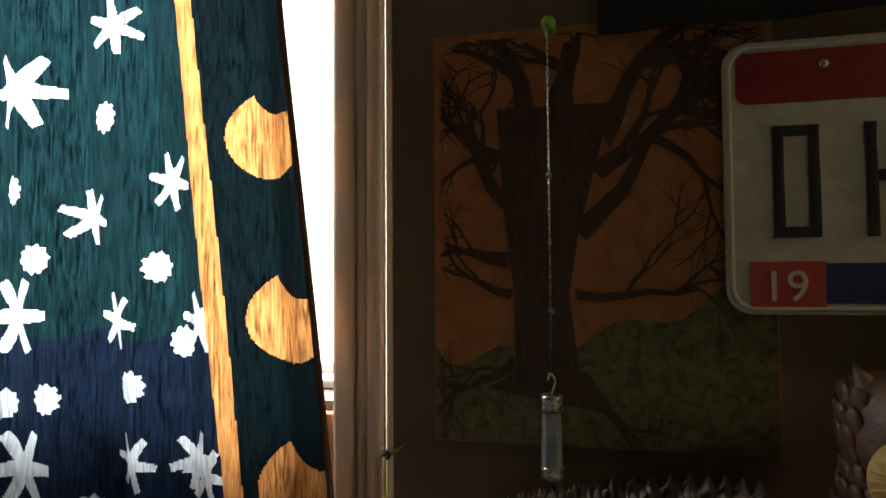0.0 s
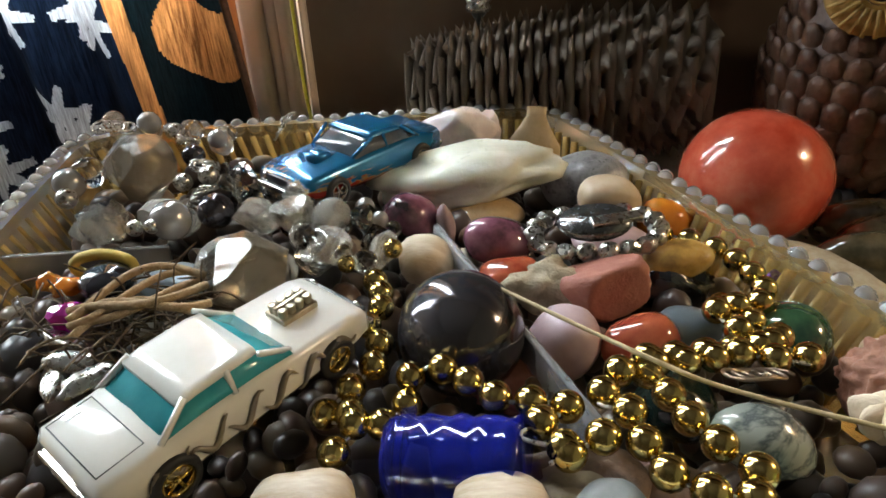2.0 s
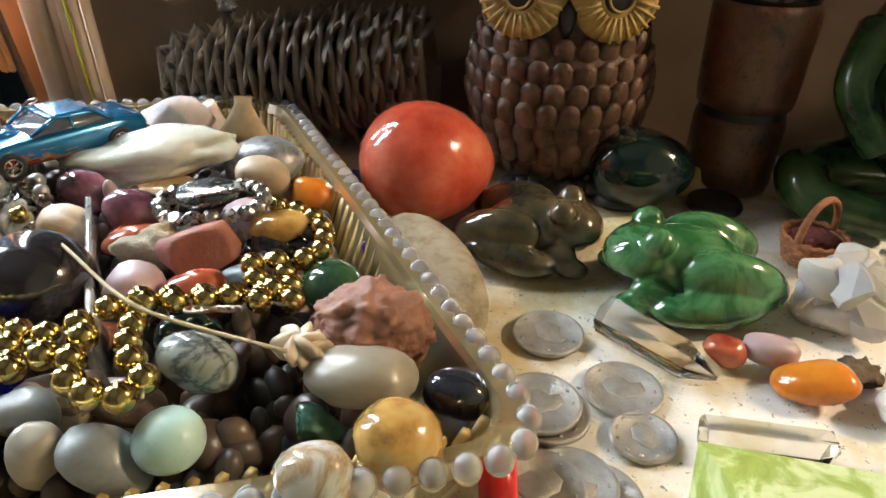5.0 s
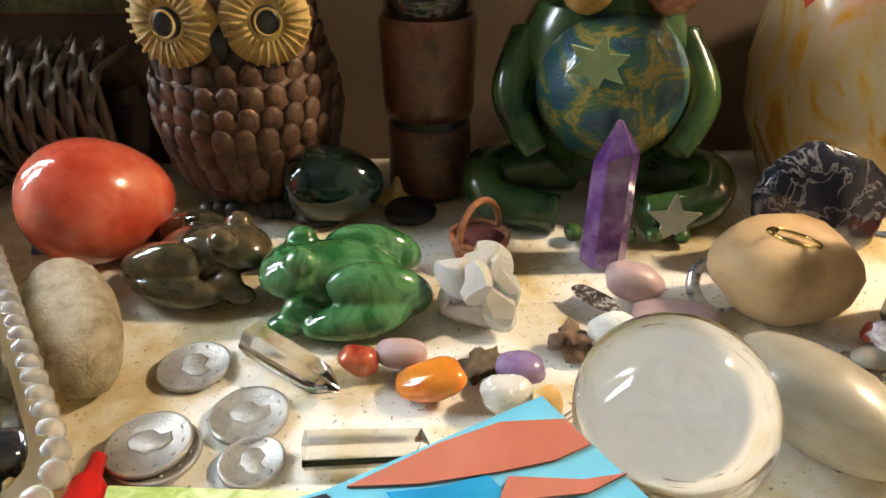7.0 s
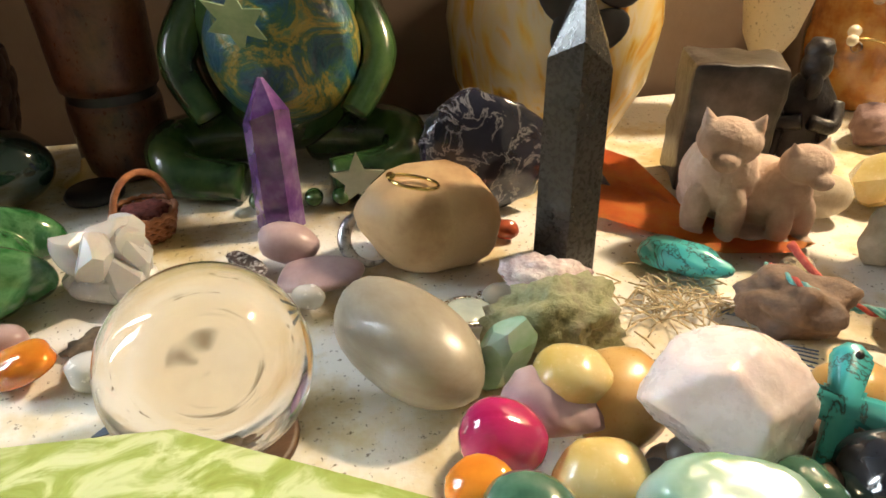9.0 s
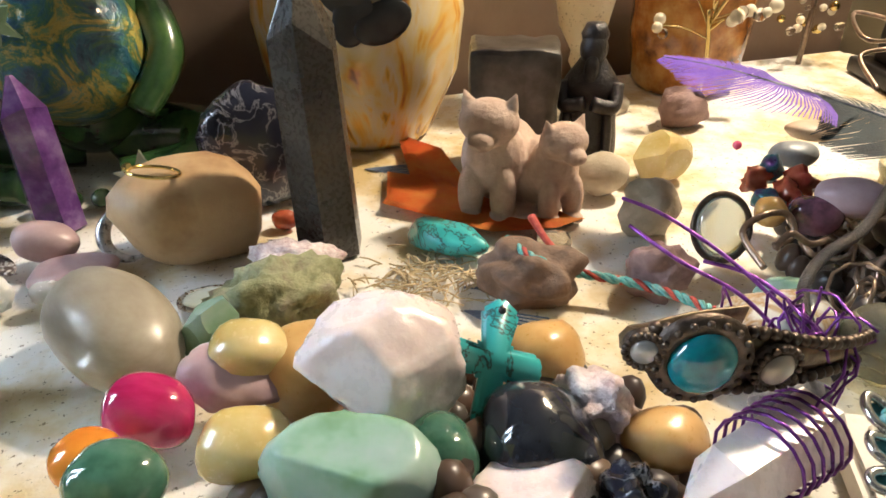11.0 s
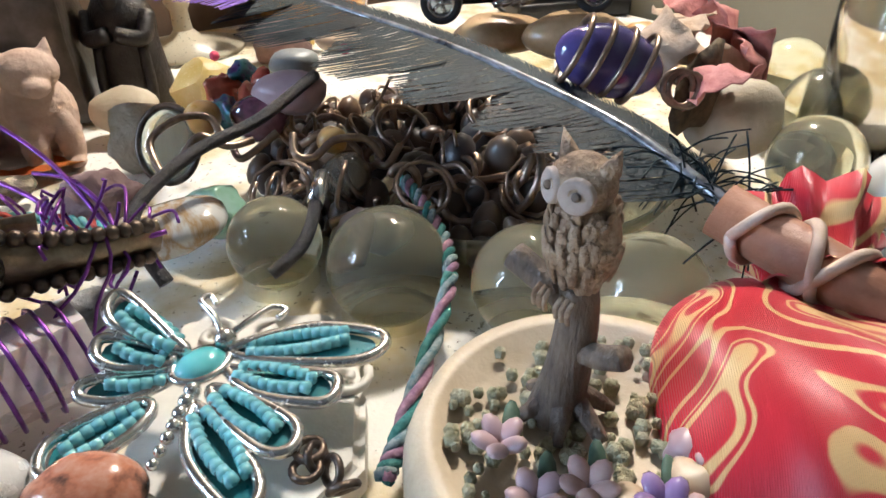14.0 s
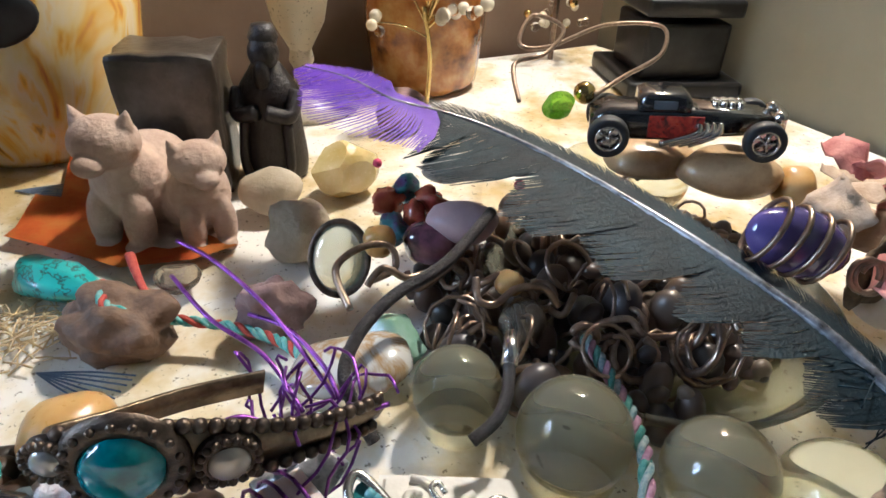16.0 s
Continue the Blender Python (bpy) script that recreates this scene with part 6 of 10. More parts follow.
def globe_paint():
    m, t, b = nodes_of("swirled_blue_gold_globe_paint")
    vec = coords(t)
    n = tex(t, vec, 34, 6, 0.7, distort=2.2)
    c1 = ramp(t, n, [(0.30, (0.01, 0.03, 0.07)), (0.42, (0.02, 0.10, 0.16)), (0.50, (0.05, 0.14, 0.06)), (0.58, (0.42, 0.30, 0.05)), (0.66, (0.10, 0.22, 0.10)), (0.74, (0.46, 0.12, 0.03))])
    t.links.new(c1, b.inputs["Base Color"])
    b.inputs["Roughness"].default_value, b.inputs["Coat Weight"].default_value = 0.3, 0.6
    bn = t.nodes.new("ShaderNodeBump")
    bn.inputs["Strength"].default_value, bn.inputs["Distance"].default_value = 0.8, 0.0015
    t.links.new(tex(t, vec, 160, 4, 0.6, distort=2.0), bn.inputs["Height"])
    t.links.new(bn.outputs[0], b.inputs["Normal"])
    return m


GX = Vector((0.3840, 0.2420, 0.0))
fg = thing("frog_planter", "dark green glazed creature figure hugging a painted globe", "figurine", Matrix.Translation(GX) @ Matrix.Rotation(radians(-15), 4, "Z") @ Matrix.Scale(1.13, 4))
bm = bmesh.new()
ball(bm, 1, pose(0, 0.004, 0.055) @ Matrix.Diagonal((0.038, 0.030, 0.050, 1)), 32, 24)
ball(bm, 1, pose(-0.010, 0.0, 0.100) @ Matrix.Diagonal((0.024, 0.022, 0.020, 1)), 24, 16)
part("figure_body", bm, frog_green, fg)
for s in (-1, 1):
    bm = bmesh.new()
    tube(bm, curve([(s * 0.010, 0.006, 0.012), (s * 0.032, -0.004, 0.015), (s * 0.049, -0.016, 0.016), (s * 0.044, -0.031, 0.010), (s * 0.018, -0.038, 0.008)], 8), lambda f: 0.0140 - 0.006 * f, 16)
    part("leg", bm, frog_green, fg)
    bm = bmesh.new()
    tube(bm, curve([(s * 0.032, 0.002, 0.072), (s * 0.040, -0.016, 0.052), (s * 0.028, -0.030, 0.032)], 8), lambda f: 0.009 - 0.003 * f, 12)
    part("arm", bm, frog_green, fg)
part("globe", ball(bmesh.new(), 0.0312, pose(0.002, -0.014, 0.056), 48, 32), globe_paint(), fg, "swirled blue and gold painted globe")
leaf = [(0, -0.012), (0.003, -0.004), (0.010, -0.006), (0.007, 0.0), (0.011, 0.006), (0.004, 0.006), (0.002, 0.014), (-0.002, 0.007), (-0.010, 0.009), (-0.006, 0.002), (-0.011, -0.003), (-0.003, -0.004)]
part("leaf_applique", flat_shape(leaf, 0.0, 0.0008), mat("pale_green_leaf_paint", [(0.20, 0.32, 0.16), (0.34, 0.44, 0.24)], 120, 0.5), fg, "pale green raised leaf", smooth=False).matrix_local = pose(-0.010, -0.0440, 0.072, 18, 0, -12)
for s, c in ((-1, "green"), (1, "ochre")):
    part("eye_ball", ball(bmesh.new(), 0.011, pose(0.004 + s * 0.016, -0.018, 0.096), 20, 14), M["granite"] if s > 0 else M["ochre"], fg)
for k in range(5):
    part("toe", ball(bmesh.new(), 0.004, pose(-0.012 + 0.011 * k, -0.047, 0.004) @ Matrix.Diagonal((1, 1.3, 0.9, 1)), 10, 8), frog_green, fg)

# ---- small stone frogs ----
jade = veined("polished_green_jade", (0.028, 0.135, 0.035), (0.09, 0.24, 0.10), 45, 0.10, 0.12, 0.8, (0.018, 0.095, 0.028))
brown_jade = mat("polished_brown_green_stone", [(0.022, 0.020, 0.010), (0.07, 0.055, 0.028), (0.14, 0.10, 0.055)], 60, 0.12, coat=0.8)


def stone_frog(name, label, m, material, k=1.0):
    """A crouching frog carved in one piece, its head to minus x."""
    bm = bmesh.new()
    blobs = [((0, 0, 0.012), (0.021, 0.0135, 0.0125), 12), ((-0.0165, 0, 0.0165), (0.0125, 0.0125, 0.0085), -14), ((-0.0135, -0.0075, 0.0235), (0.0055, 0.005, 0.005), 0), ((-0.0135, 0.0075, 0.0235), (0.0055, 0.005, 0.005), 0)]
    for s in (-1, 1):
        blobs += [((0.011, s * 0.0130, 0.0125), (0.0185, 0.0080, 0.0105), 16), ((0.003, s * 0.0190, 0.0065), (0.0185, 0.0070, 0.0068), -6), ((-0.0135, s * 0.0125, 0.0065), (0.0085, 0.0055, 0.0062), 20), ((-0.0200, s * 0.0140, 0.0040), (0.0070, 0.0050, 0.0040), 0)]
    for p, r, tilt in blobs:
        bmesh.ops.create_uvsphere(bm, u_segments=24, v_segments=16, radius=1, matrix=pose(*p, 0, tilt) @ Matrix.Diagonal((*r, 1)))
    bmesh.ops.scale(bm, vec=(k, k, k), verts=bm.verts)
    ob = solid(name, label, "figurine", bm, material, m)
    rm = ob.modifiers.new("blend", "REMESH")
    rm.mode, rm.voxel_size, rm.use_smooth_shade = "VOXEL", 0.0007 * k, True
    sm_ = ob.modifiers.new("soften", "SMOOTH")
    sm_.iterations, sm_.factor = 6, 0.6
    return ob


stone_frog("green_frog", "polished green jade frog carving with folded legs", at((0.2485, 0.1666, 0.0), -2), jade, 1.15)
stone_frog("brown_frog", "polished brown grey stone frog carving", at((0.1918, 0.1972, 0.0), 158), brown_jade, 1.05)

# ---- pebbles, coins and crystals in front ----
solid("long_pebble", "long rounded sandy grey pebble against the tray", "stone", lump((0.0375, 0.0160, 0.0150), 91, 0.12, 1.0, power=2.3), mat("speckled_sandy_pebble", [(0.22, 0.17, 0.10), (0.36, 0.29, 0.19), (0.42, 0.36, 0.26)], 160, 0.7, bump=0.6, bump_scale=800, detail=6), frame_of((0.1642, 0.1175, 0.0110), (0.1339, 0.2024, 0.0130)))
solid("flat_pebble", "brown flat pebble behind the brown frog", "stone", lump((0.014, 0.010, 0.006), 92, 0.15), M["mauve"], at((0.1761, 0.2290, 0.0060), -20))
solid("cobble", "large tan cobble carrying two rings", "stone", lump((0.0274, 0.022, 0.0205), 93, 0.22, 1.0, power=2.3, flat=0.85), M["tanrock"], at((0.4145, 0.1267, 0.0185), -15, 0, 8))
solid("river_stone", "smooth grey tan river stone in front of the cobble", "stone", lump((0.0294, 0.0170, 0.0145), 94, 0.10, 1.0), M["riverstone"], frame_of((0.3895, 0.0479, 0.0140), (0.3764, 0.0820, 0.0160)))
quart = mat("cupronickel_coin", [(0.34, 0.32, 0.29), (0.46, 0.44, 0.40)], 220, 0.42, 0.55, bump=0.3, bump_scale=900)


def coin(place, r, h=0.0018, yaw=0.0, label="worn silver coin lying on the cloth"):
    c = thing("coin", label, "coin", at(place, yaw), "coins on the cloth")
    part("coin_disc", lathe(bmesh.new(), [(0, 0), (r - 0.0003, 0), (r, 0.0003), (r, h - 0.0002), (r - 0.0004, h), (r - 0.0011, h), (r - 0.0014, h - 0.0003), (0, h - 0.0003)], 48), quart, c)
    bm = bmesh.new()
    pts = [(0.42, 0.05), (0.30, 0.38), (0.02, 0.52), (-0.24, 0.36), (-0.30, 0.10), (-0.38, -0.05), (-0.28, -0.16), (-0.20, -0.40), (0.05, -0.56), (0.34, -0.44), (0.24, -0.2)]
    bm.faces.new([bm.verts.new((x * r, y * r, 0)) for x, y in pts])
    e = bmesh.ops.extrude_face_region(bm, geom=bm.faces[:])
    for g in e["geom"]:
        if isinstance(g, bmesh.types.BMVert):
            g.co = Vector((g.co.x * 0.9, g.co.y * 0.9, 0.00022))
    o = part("relief", bm, quart, c)
    o.location = (0, 0, h - 0.0003)
    for k in range(9):
        a = radians(50 + 32 * k)
        o = part("letter_bar", box(bmesh.new(), 0.0012, 0.0007, 0.0004), quart, c)
        o.matrix_local = pose(0.78 * r * math.cos(a), 0.78 * r * math.sin(a), h - 0.0002, 0, 0, math.degrees(a) + 90)
    return c


R1 = 0.0128
coin((0.1917, 0.1389, 0.0000), R1, yaw=20)
coin((0.2118, 0.1104, 0.0000), R1, yaw=75)
for k, (dx, dy) in enumerate(((0, 0), (0.0015, -0.0015), (-0.0010, 0.0006))):
    q = (0.1845, 0.0998, 0.0000)
    coin((q[0] + dx, q[1] + dy, 0.0021 * k), R1, yaw=40 * k, label="silver coin in a small stack on the cloth")
coin((0.2133, 0.0907, 0.0000), 0.0100, yaw=10, label="small silver coin lying on the cloth")
coin((0.1779, 0.0963, 0.0000), 0.0122, yaw=10, label="copper tinted coin beside the coin stack")
for k, (dx, dy) in enumerate(((0, 0), (0.0045, 0.0015), (-0.005, -0.001), (0.011, -0.002))):
    q = (0.1840, 0.0704, 0.0000)
    coin((q[0] + dx, q[1] + dy, 0.0021 * k if k < 3 else 0.0), R1, yaw=50 * k, label="silver coin in the front stack on the cloth")


def crystal_point(name, label, base, tip, r, material, sides=6, taper=0.25, seed=1, group=""):
    """A crystal that runs from base to tip."""
    d = Vector(tip) - Vector(base)
    m = d.to_track_quat("Z", "Y").to_matrix().to_4x4()
    m.translation = base
    return solid(name, label, "crystal", prism(sides, r, d.length, taper, seed, tip_r=0.12), material, m, group, smooth=False)


crystal_point("quartz_point", "long clear quartz point lying on the cloth", (0.2120, 0.1437, 0.0060), (0.2411, 0.1102, 0.0060), 0.0066, M["clear"], seed=2)
crystal_point("quartz_point", "flat clear quartz slab near the card", (0.2293, 0.0879, 0.0050), (0.2660, 0.0817, 0.0050), 0.0070, M["clear"], taper=0.1, seed=4)
for spec in (
    ("red_pebble", "small dark red tumbled stone on the cloth", (0.2491, 0.1237, 0.0060), 0.0073, 0.0053, -15, "red", 15),
    ("brown_pebble", "small mauve brown tumbled stone on the cloth", (0.2644, 0.1236, 0.0060), 0.0089, 0.0054, -15, "mauve", 5),
    ("amber_pebble", "long orange and clear tumbled stone", (0.2720, 0.1088, 0.0060), 0.0122, 0.0055, -15, "carnelian", -18),
    ("amethyst_pebble", "small polished lilac amethyst on the cloth", (0.3025, 0.1069, 0.0070), 0.0088, 0.0051, -15, "lilac", 5),
    ("white_pebble", "small milky white tumbled stone", (0.2944, 0.0973, 0.0060), 0.0087, 0.0066, -15, "whitequartz", 5),
    ("honey_pebble", "small honey brown tumbled stone", (0.3065, 0.0905, 0.0060), 0.0047, 0.0068, -15, "honey", -20),
    ("cream_chip", "small cream chip on the cloth", (0.3620, 0.1102, 0.0060), 0.0061, 0.0044, -20, "whitequartz", 0),
    ("mauve_stone", "translucent mauve stone beside the amethyst point", (0.3615, 0.1427, 0.0100), 0.0116, 0.0076, -20, "mauve", 10),
    ("flat_stone", "thin grey brown stone chip", (0.3697, 0.1240, 0.0050), 0.0159, 0.0042, -20, "mauve", -5),
    ("grey_chip", "thin grey shell chip on the cloth", (0.4279, 0.0885, 0.0040), 0.0073, 0.0036, -20, "riverstone", 0),
    ("red_bead", "small dark red bead by the dark obelisk", (0.4357, 0.0986, 0.0060), 0.0038, 0.0042, -15, "red", 0),
    ("cream_pebble", "small round cream pebble on the cloth", (0.4233, 0.0588, 0.0060), 0.0047, 0.0051, -15, "cream", 0),
    ("red_glass_drop", "small bright red glass drop on the cloth", (0.4497, 0.1292, 0.0040), 0.0055, 0.0041, -28, "red", 0),
):
    name, label, place, a, b, yaw, key, roll = spec
    stone(name, label, place, a, b, yaw, M[key], roll, None, "pebble", len(label), category="stone", group="tumbled stones on the cloth", high=min(b, place[2] * 1.05))
# quartz cluster
qc = thing("quartz_cluster", "cluster of milky white quartz points", "crystal", at((0.2984, 0.1480, 0.0060), -12))
rnd = random.Random(21)
shard_quartz = mat("frosty_white_quartz", [(0.86, 0.85, 0.83), (0.95, 0.94, 0.92)], 90, 0.15, trans=0.45, ior=1.5, sss=0.3)
part("cluster_base", hewn((0.0140, 0.010, 0.009), 22), M["whitequartz"], qc)
for k in range(12):
    a = k * 0.9
    s_ = rnd.uniform(0.006, 0.0095)
    part("quartz_piece", chunk((s_ * 1.1, s_ * 0.75, s_ * 1.5), 200 + k, 9, (0.45, 0.8)), shard_quartz, qc, smooth=False).matrix_local = pose(0.009 * math.cos(a), 0.007 * math.sin(a), 0.004 + 0.0105 * (k % 3) / 2, 30 * k, 20 * k, 50 * k)
# woven basket
wicker = mat("terracotta_wicker", [(0.26, 0.09, 0.035), (0.44, 0.18, 0.08)], 300, 0.65, bump=0.5)
bk = thing("basket", "tiny orange brown woven basket with a handle", "basket", at((0.3101, 0.1896, 0.0000), 30))
for j in range(7):
    r = 0.0098 + 0.0005 * j
    part("weave_ring", tube(bmesh.new(), [((r + 0.0005 * math.sin(k * math.pi)) * math.cos(k * math.tau / 36), r * math.sin(k * math.tau / 36), 0.001 + 0.0018 * j + 0.0005 * (-1) ** (k + j)) for k in range(36)], 0.0011, 6, closed=True), wicker, bk)
part("basket_floor", lathe(bmesh.new(), [(0, 0.0005), (0.0098, 0.0005), (0.0098, 0.002), (0, 0.002)], 24), wicker, bk)
part("handle", tube(bmesh.new(), [(0.0125 * math.cos(a), 0, 0.012 + 0.0165 * math.sin(a)) for a in (k * math.pi / 16 for k in range(17))], 0.0015, 8), wicker, bk)
part("berry_fill", lump((0.0095, 0.0095, 0.003), 24, 0.5, 4), mat("dark_red_potpourri", [(0.10, 0.02, 0.02), (0.24, 0.06, 0.05)], 400, 0.8, bump=1.0), bk, "dark red dried berries").location = (0, 0, 0.0105)
# amethyst tower, star, rings
crystal_point("amethyst_tower", "upright purple amethyst tower", (0.3635, 0.1755, 0.0000), (0.3640, 0.1775, 0.0650), 0.0098, M["amethyst"], taper=0.22, seed=5)
star_pts = [((0.013 if k % 2 == 0 else 0.0058) * math.sin(k * math.pi / 5), (0.013 if k % 2 == 0 else 0.0058) * math.cos(k * math.pi / 5)) for k in range(10)]
solid("star", "small pale glow star leaning by the cobble", "star", flat_shape(star_pts, 0.0, 0.0022), mat("pale_green_plastic", [(0.42, 0.44, 0.30), (0.55, 0.56, 0.42)], 90, 0.4), at((0.4008, 0.1827, 0.0120), -15, -12), smooth=False)


def ring_band(r, w, n=40):
    return tube(bmesh.new(), [(r * math.cos(k * math.tau / n), r * math.sin(k * math.tau / n), 0) for k in range(n)], w, 8, closed=True)


rg = thing("gold_ring", "thin gold ring with a small stone on the cobble", "ring", at((0.4047, 0.1158, 0.0405), 0, -8, 14))
part("ring_band", ring_band(0.0089, 0.0007), M["gold"], rg)
part("ring_setting", chunk((0.0018, 0.0018, 0.0016), 7, 10, (0.7, 0.9)), M["gold"], rg, smooth=False).location = (-0.0081, 0.002, 0.001)
bm = bmesh.new()
tube(bm, [(0.0102 * math.cos(a), 0.0102 * math.sin(a), 0) for a in (radians(60 + 240 * k / 30) for k in range(31))], lambda f: 0.0004 + 0.0023 * math.sin(f * math.pi), 10)
solid("moon_pendant", "engraved silver crescent moon pendant against the cobble", "pendant", bm, mat("engraved_silver", [(0.10, 0.10, 0.11), (0.55, 0.55, 0.56), (0.65, 0.65, 0.66)], 420, 0.3, 0.9), at((0.3916, 0.1311, 0.0120), -15, 48, 0))
bpn = thing("oval_pendant", "oval pale stone pendant in a silver bezel", "pendant", at((0.4126, 0.0836, 0.0040), -15, -12, 10) @ Matrix.Rotation(radians(-35), 4, "Z"))
part("pendant_stone", lump((0.0085, 0.0115, 0.0025), 3, 0.02), mat("pale_grey_green_cabochon", [(0.34, 0.40, 0.38), (0.5, 0.56, 0.52)], 60, 0.1, coat=0.7), bpn)
part("bezel", tube(bmesh.new(), [(0.009 * math.cos(k * math.tau / 36), 0.012 * math.sin(k * math.tau / 36), 0) for k in range(36)], 0.0010, 8, closed=True), M["silver"], bpn)
part("bail", tube(bmesh.new(), [(0.003 * math.cos(k * math.tau / 16), 0.0155 + 0.003 * math.sin(k * math.tau / 16), 0.001) for k in range(16)], 0.0008, 8, closed=True), M["silver"], bpn)
# dark obelisk, sodalite slab
ob_base = (0.4625, 0.1050, 0.0000)
crystal_point("smoky_obelisk", "tall dark smoky quartz tower", ob_base, (ob_base[0] - 0.002, ob_base[1] + 0.001, 0.105), 0.0140, mat("dark_smoky_quartz", [(0.012, 0.011, 0.009), (0.04, 0.035, 0.028)], 50, 0.28, coat=0.15, bump=0.1), taper=0.2, seed=9)
solid("sodalite_slab", "black sodalite slab with white veins, standing", "stone", hewn((0.0253, 0.010, 0.0285), 31, 9, (0.7, 0.95), 0.14), M["sodalite"], at((0.4529, 0.1584, 0.0255), -12, -8, 14))
# crystal ball
ballg = mat("crystal_ball_glass", [(0.95, 0.93, 0.88), (0.98, 0.96, 0.92)], 30, 0.02, trans=1.0, ior=1.48, rough_var=0.01)
solid("crystal_ball", "large clear glass crystal ball on the cloth", "glass ball", ball(bmesh.new(), 0.0265, None, 64, 48), ballg, Matrix.Translation((0.3281, 0.0588, 0.0290)))
# brown disc added so that the ball's lower half refracts dark brown
solid("ball_stand", "added low dark brown disc under the crystal ball", "stand", lathe(bmesh.new(), [(0, 0), (0.0215, 0), (0.0225, 0.0008), (0.0222, 0.0026), (0.0208, 0.0032), (0.0100, 0.0024), (0, 0.0022)], 40), mat("dark_brown_disc_wood", [(0.045, 0.022, 0.010), (0.11, 0.058, 0.028)], 90, 0.45, bump=0.2, stretch=(0.2, 1, 1)), Matrix.Translation((0.3281, 0.0588, 0.0)) @ Matrix.Scale(0.88, 4))
# cards and box at the front
def paper(name, label, corners, colours, thick, scale=40, rough=0.5):
    a = [Vector(c) for c in corners]
    bm = bmesh.new()
    n = (a[1] - a[0]).cross(a[3] - a[0]).normalized() * thick
    if n.z > 0:
        n = -n
    hi = [bm.verts.new(c) for c in a]
    lo = [bm.verts.new(c + n) for c in a]
    bm.faces.new(hi)
    bm.faces.new(lo[::-1])
    for k in range(4):
        bm.faces.new((hi[k], lo[k], lo[(k + 1) % 4], hi[(k + 1) % 4]))
    bmesh.ops.recalc_face_normals(bm, faces=bm.faces[:])
    return solid(name, label, "box" if thick > 0.006 else "card", bm, mat(name + "_print", colours, scale, rough, distort=1.5), smooth=False)


paper("green_box", "pale green leaf patterned box standing at the front", [(0.1990, 0.0369, 0.0600), (0.3250, 0.0005, 0.0660), (0.365, -0.045, 0.080), (0.205, -0.020, 0.074)], [(0.26, 0.30, 0.05), (0.32, 0.38, 0.09), (0.54, 0.58, 0.28), (0.58, 0.60, 0.34)], 0.0740, 90)
card = thing("painted_card", "blue and terracotta painted card lying on the green box", "card")


def flat_piece(name, corners, material, label="", thick=0.0005):
    bm = bmesh.new()
    f = bm.faces.new([bm.verts.new(c) for c in corners])
    e = bmesh.ops.extrude_face_region(bm, geom=[f])
    for g in e["geom"]:
        if isinstance(g, bmesh.types.BMVert):
            g.co.z -= thick
    bmesh.ops.recalc_face_normals(bm, faces=bm.faces[:])
    return part(name, bm, material, card, label, smooth=False)


flat_piece("card_sheet", [(0.2788, 0.0332, 0.0690), (0.2878, 0.0077, 0.0690), (0.2859, -0.0117, 0.0690), (0.2171, 0.0066, 0.0690), (0.2188, 0.0178, 0.0690), (0.2378, 0.0205, 0.0690)], mat("sky_blue_print", [(0.10, 0.42, 0.60), (0.20, 0.52, 0.68)], 30, 0.4))
flat_piece("band_print", [(0.2409, 0.0199, 0.0696), (0.2574, 0.0256, 0.0696), (0.2691, 0.0280, 0.0696), (0.2808, 0.0262, 0.0696), (0.2829, 0.0198, 0.0696), (0.2756, 0.0178, 0.0696), (0.2642, 0.0175, 0.0696), (0.2529, 0.0179, 0.0696)], mat("terracotta_print", [(0.42, 0.11, 0.07), (0.50, 0.17, 0.11)], 40, 0.4), "terracotta wave band")
flat_piece("band_print", [(0.2640, 0.0119, 0.0696), (0.2669, 0.0163, 0.0696), (0.2787, 0.0131, 0.0696), (0.2863, 0.0128, 0.0696), (0.2784, 0.0105, 0.0696)], mat("terracotta_print", [(0.42, 0.11, 0.07), (0.50, 0.17, 0.11)], 40, 0.4), "terracotta wave band")
flat_piece("deep_blue_print", [(0.2470, 0.0175, 0.0695), (0.2555, 0.0167, 0.0695), (0.2637, 0.0174, 0.0695), (0.2652, 0.0144, 0.0695), (0.2623, 0.0069, 0.0695), (0.2565, 0.0003, 0.0695)], mat("deep_blue_print", [(0.01, 0.22, 0.46), (0.03, 0.32, 0.56)], 40, 0.4))
flat_piece("black_print", [(0.2178, 0.0070, 0.0694), (0.2199, 0.0172, 0.0694), (0.2375, 0.0194, 0.0694), (0.2466, 0.0086, 0.0694), (0.2435, 0.0009, 0.0694)], mat("black_navy_print", [(0.01, 0.01, 0.018), (0.02, 0.02, 0.035)], 40, 0.4))
# red marker by the tray, violet card, shells, seed pods
rp = thing("red_marker", "red plastic marker beside the tray", "marker", frame_of((0.1703, 0.0963, 0.0060), (0.1677, 0.0603, 0.0060)))
part("marker_body", lathe(bmesh.new(), [(0, -0.02), (0.005, -0.02), (0.0055, 0.008), (0.003, 0.012), (0.0025, 0.019), (0, 0.02)], 16, Matrix.Rotation(radians(90), 4, "Y")), mat("glossy_red_plastic", [(0.55, 0.01, 0.01), (0.68, 0.02, 0.02)], 90, 0.2, coat=0.5), rp)
paper("violet_card", "small violet card behind the tray", [(0.1018, 0.2723, 0.0030), (0.1214, 0.2719, 0.0030), (0.1310, 0.2307, 0.0030), (0.1119, 0.2312, 0.0030)], [(0.05, 0.045, 0.22), (0.09, 0.08, 0.32)], 0.0012, 60)
bm = bmesh.new()
lathe(bm, [(0.0, 0.012), (0.002, 0.011), (0.004, 0.005), (0.012, 0.001), (0.013, 0)], 20)
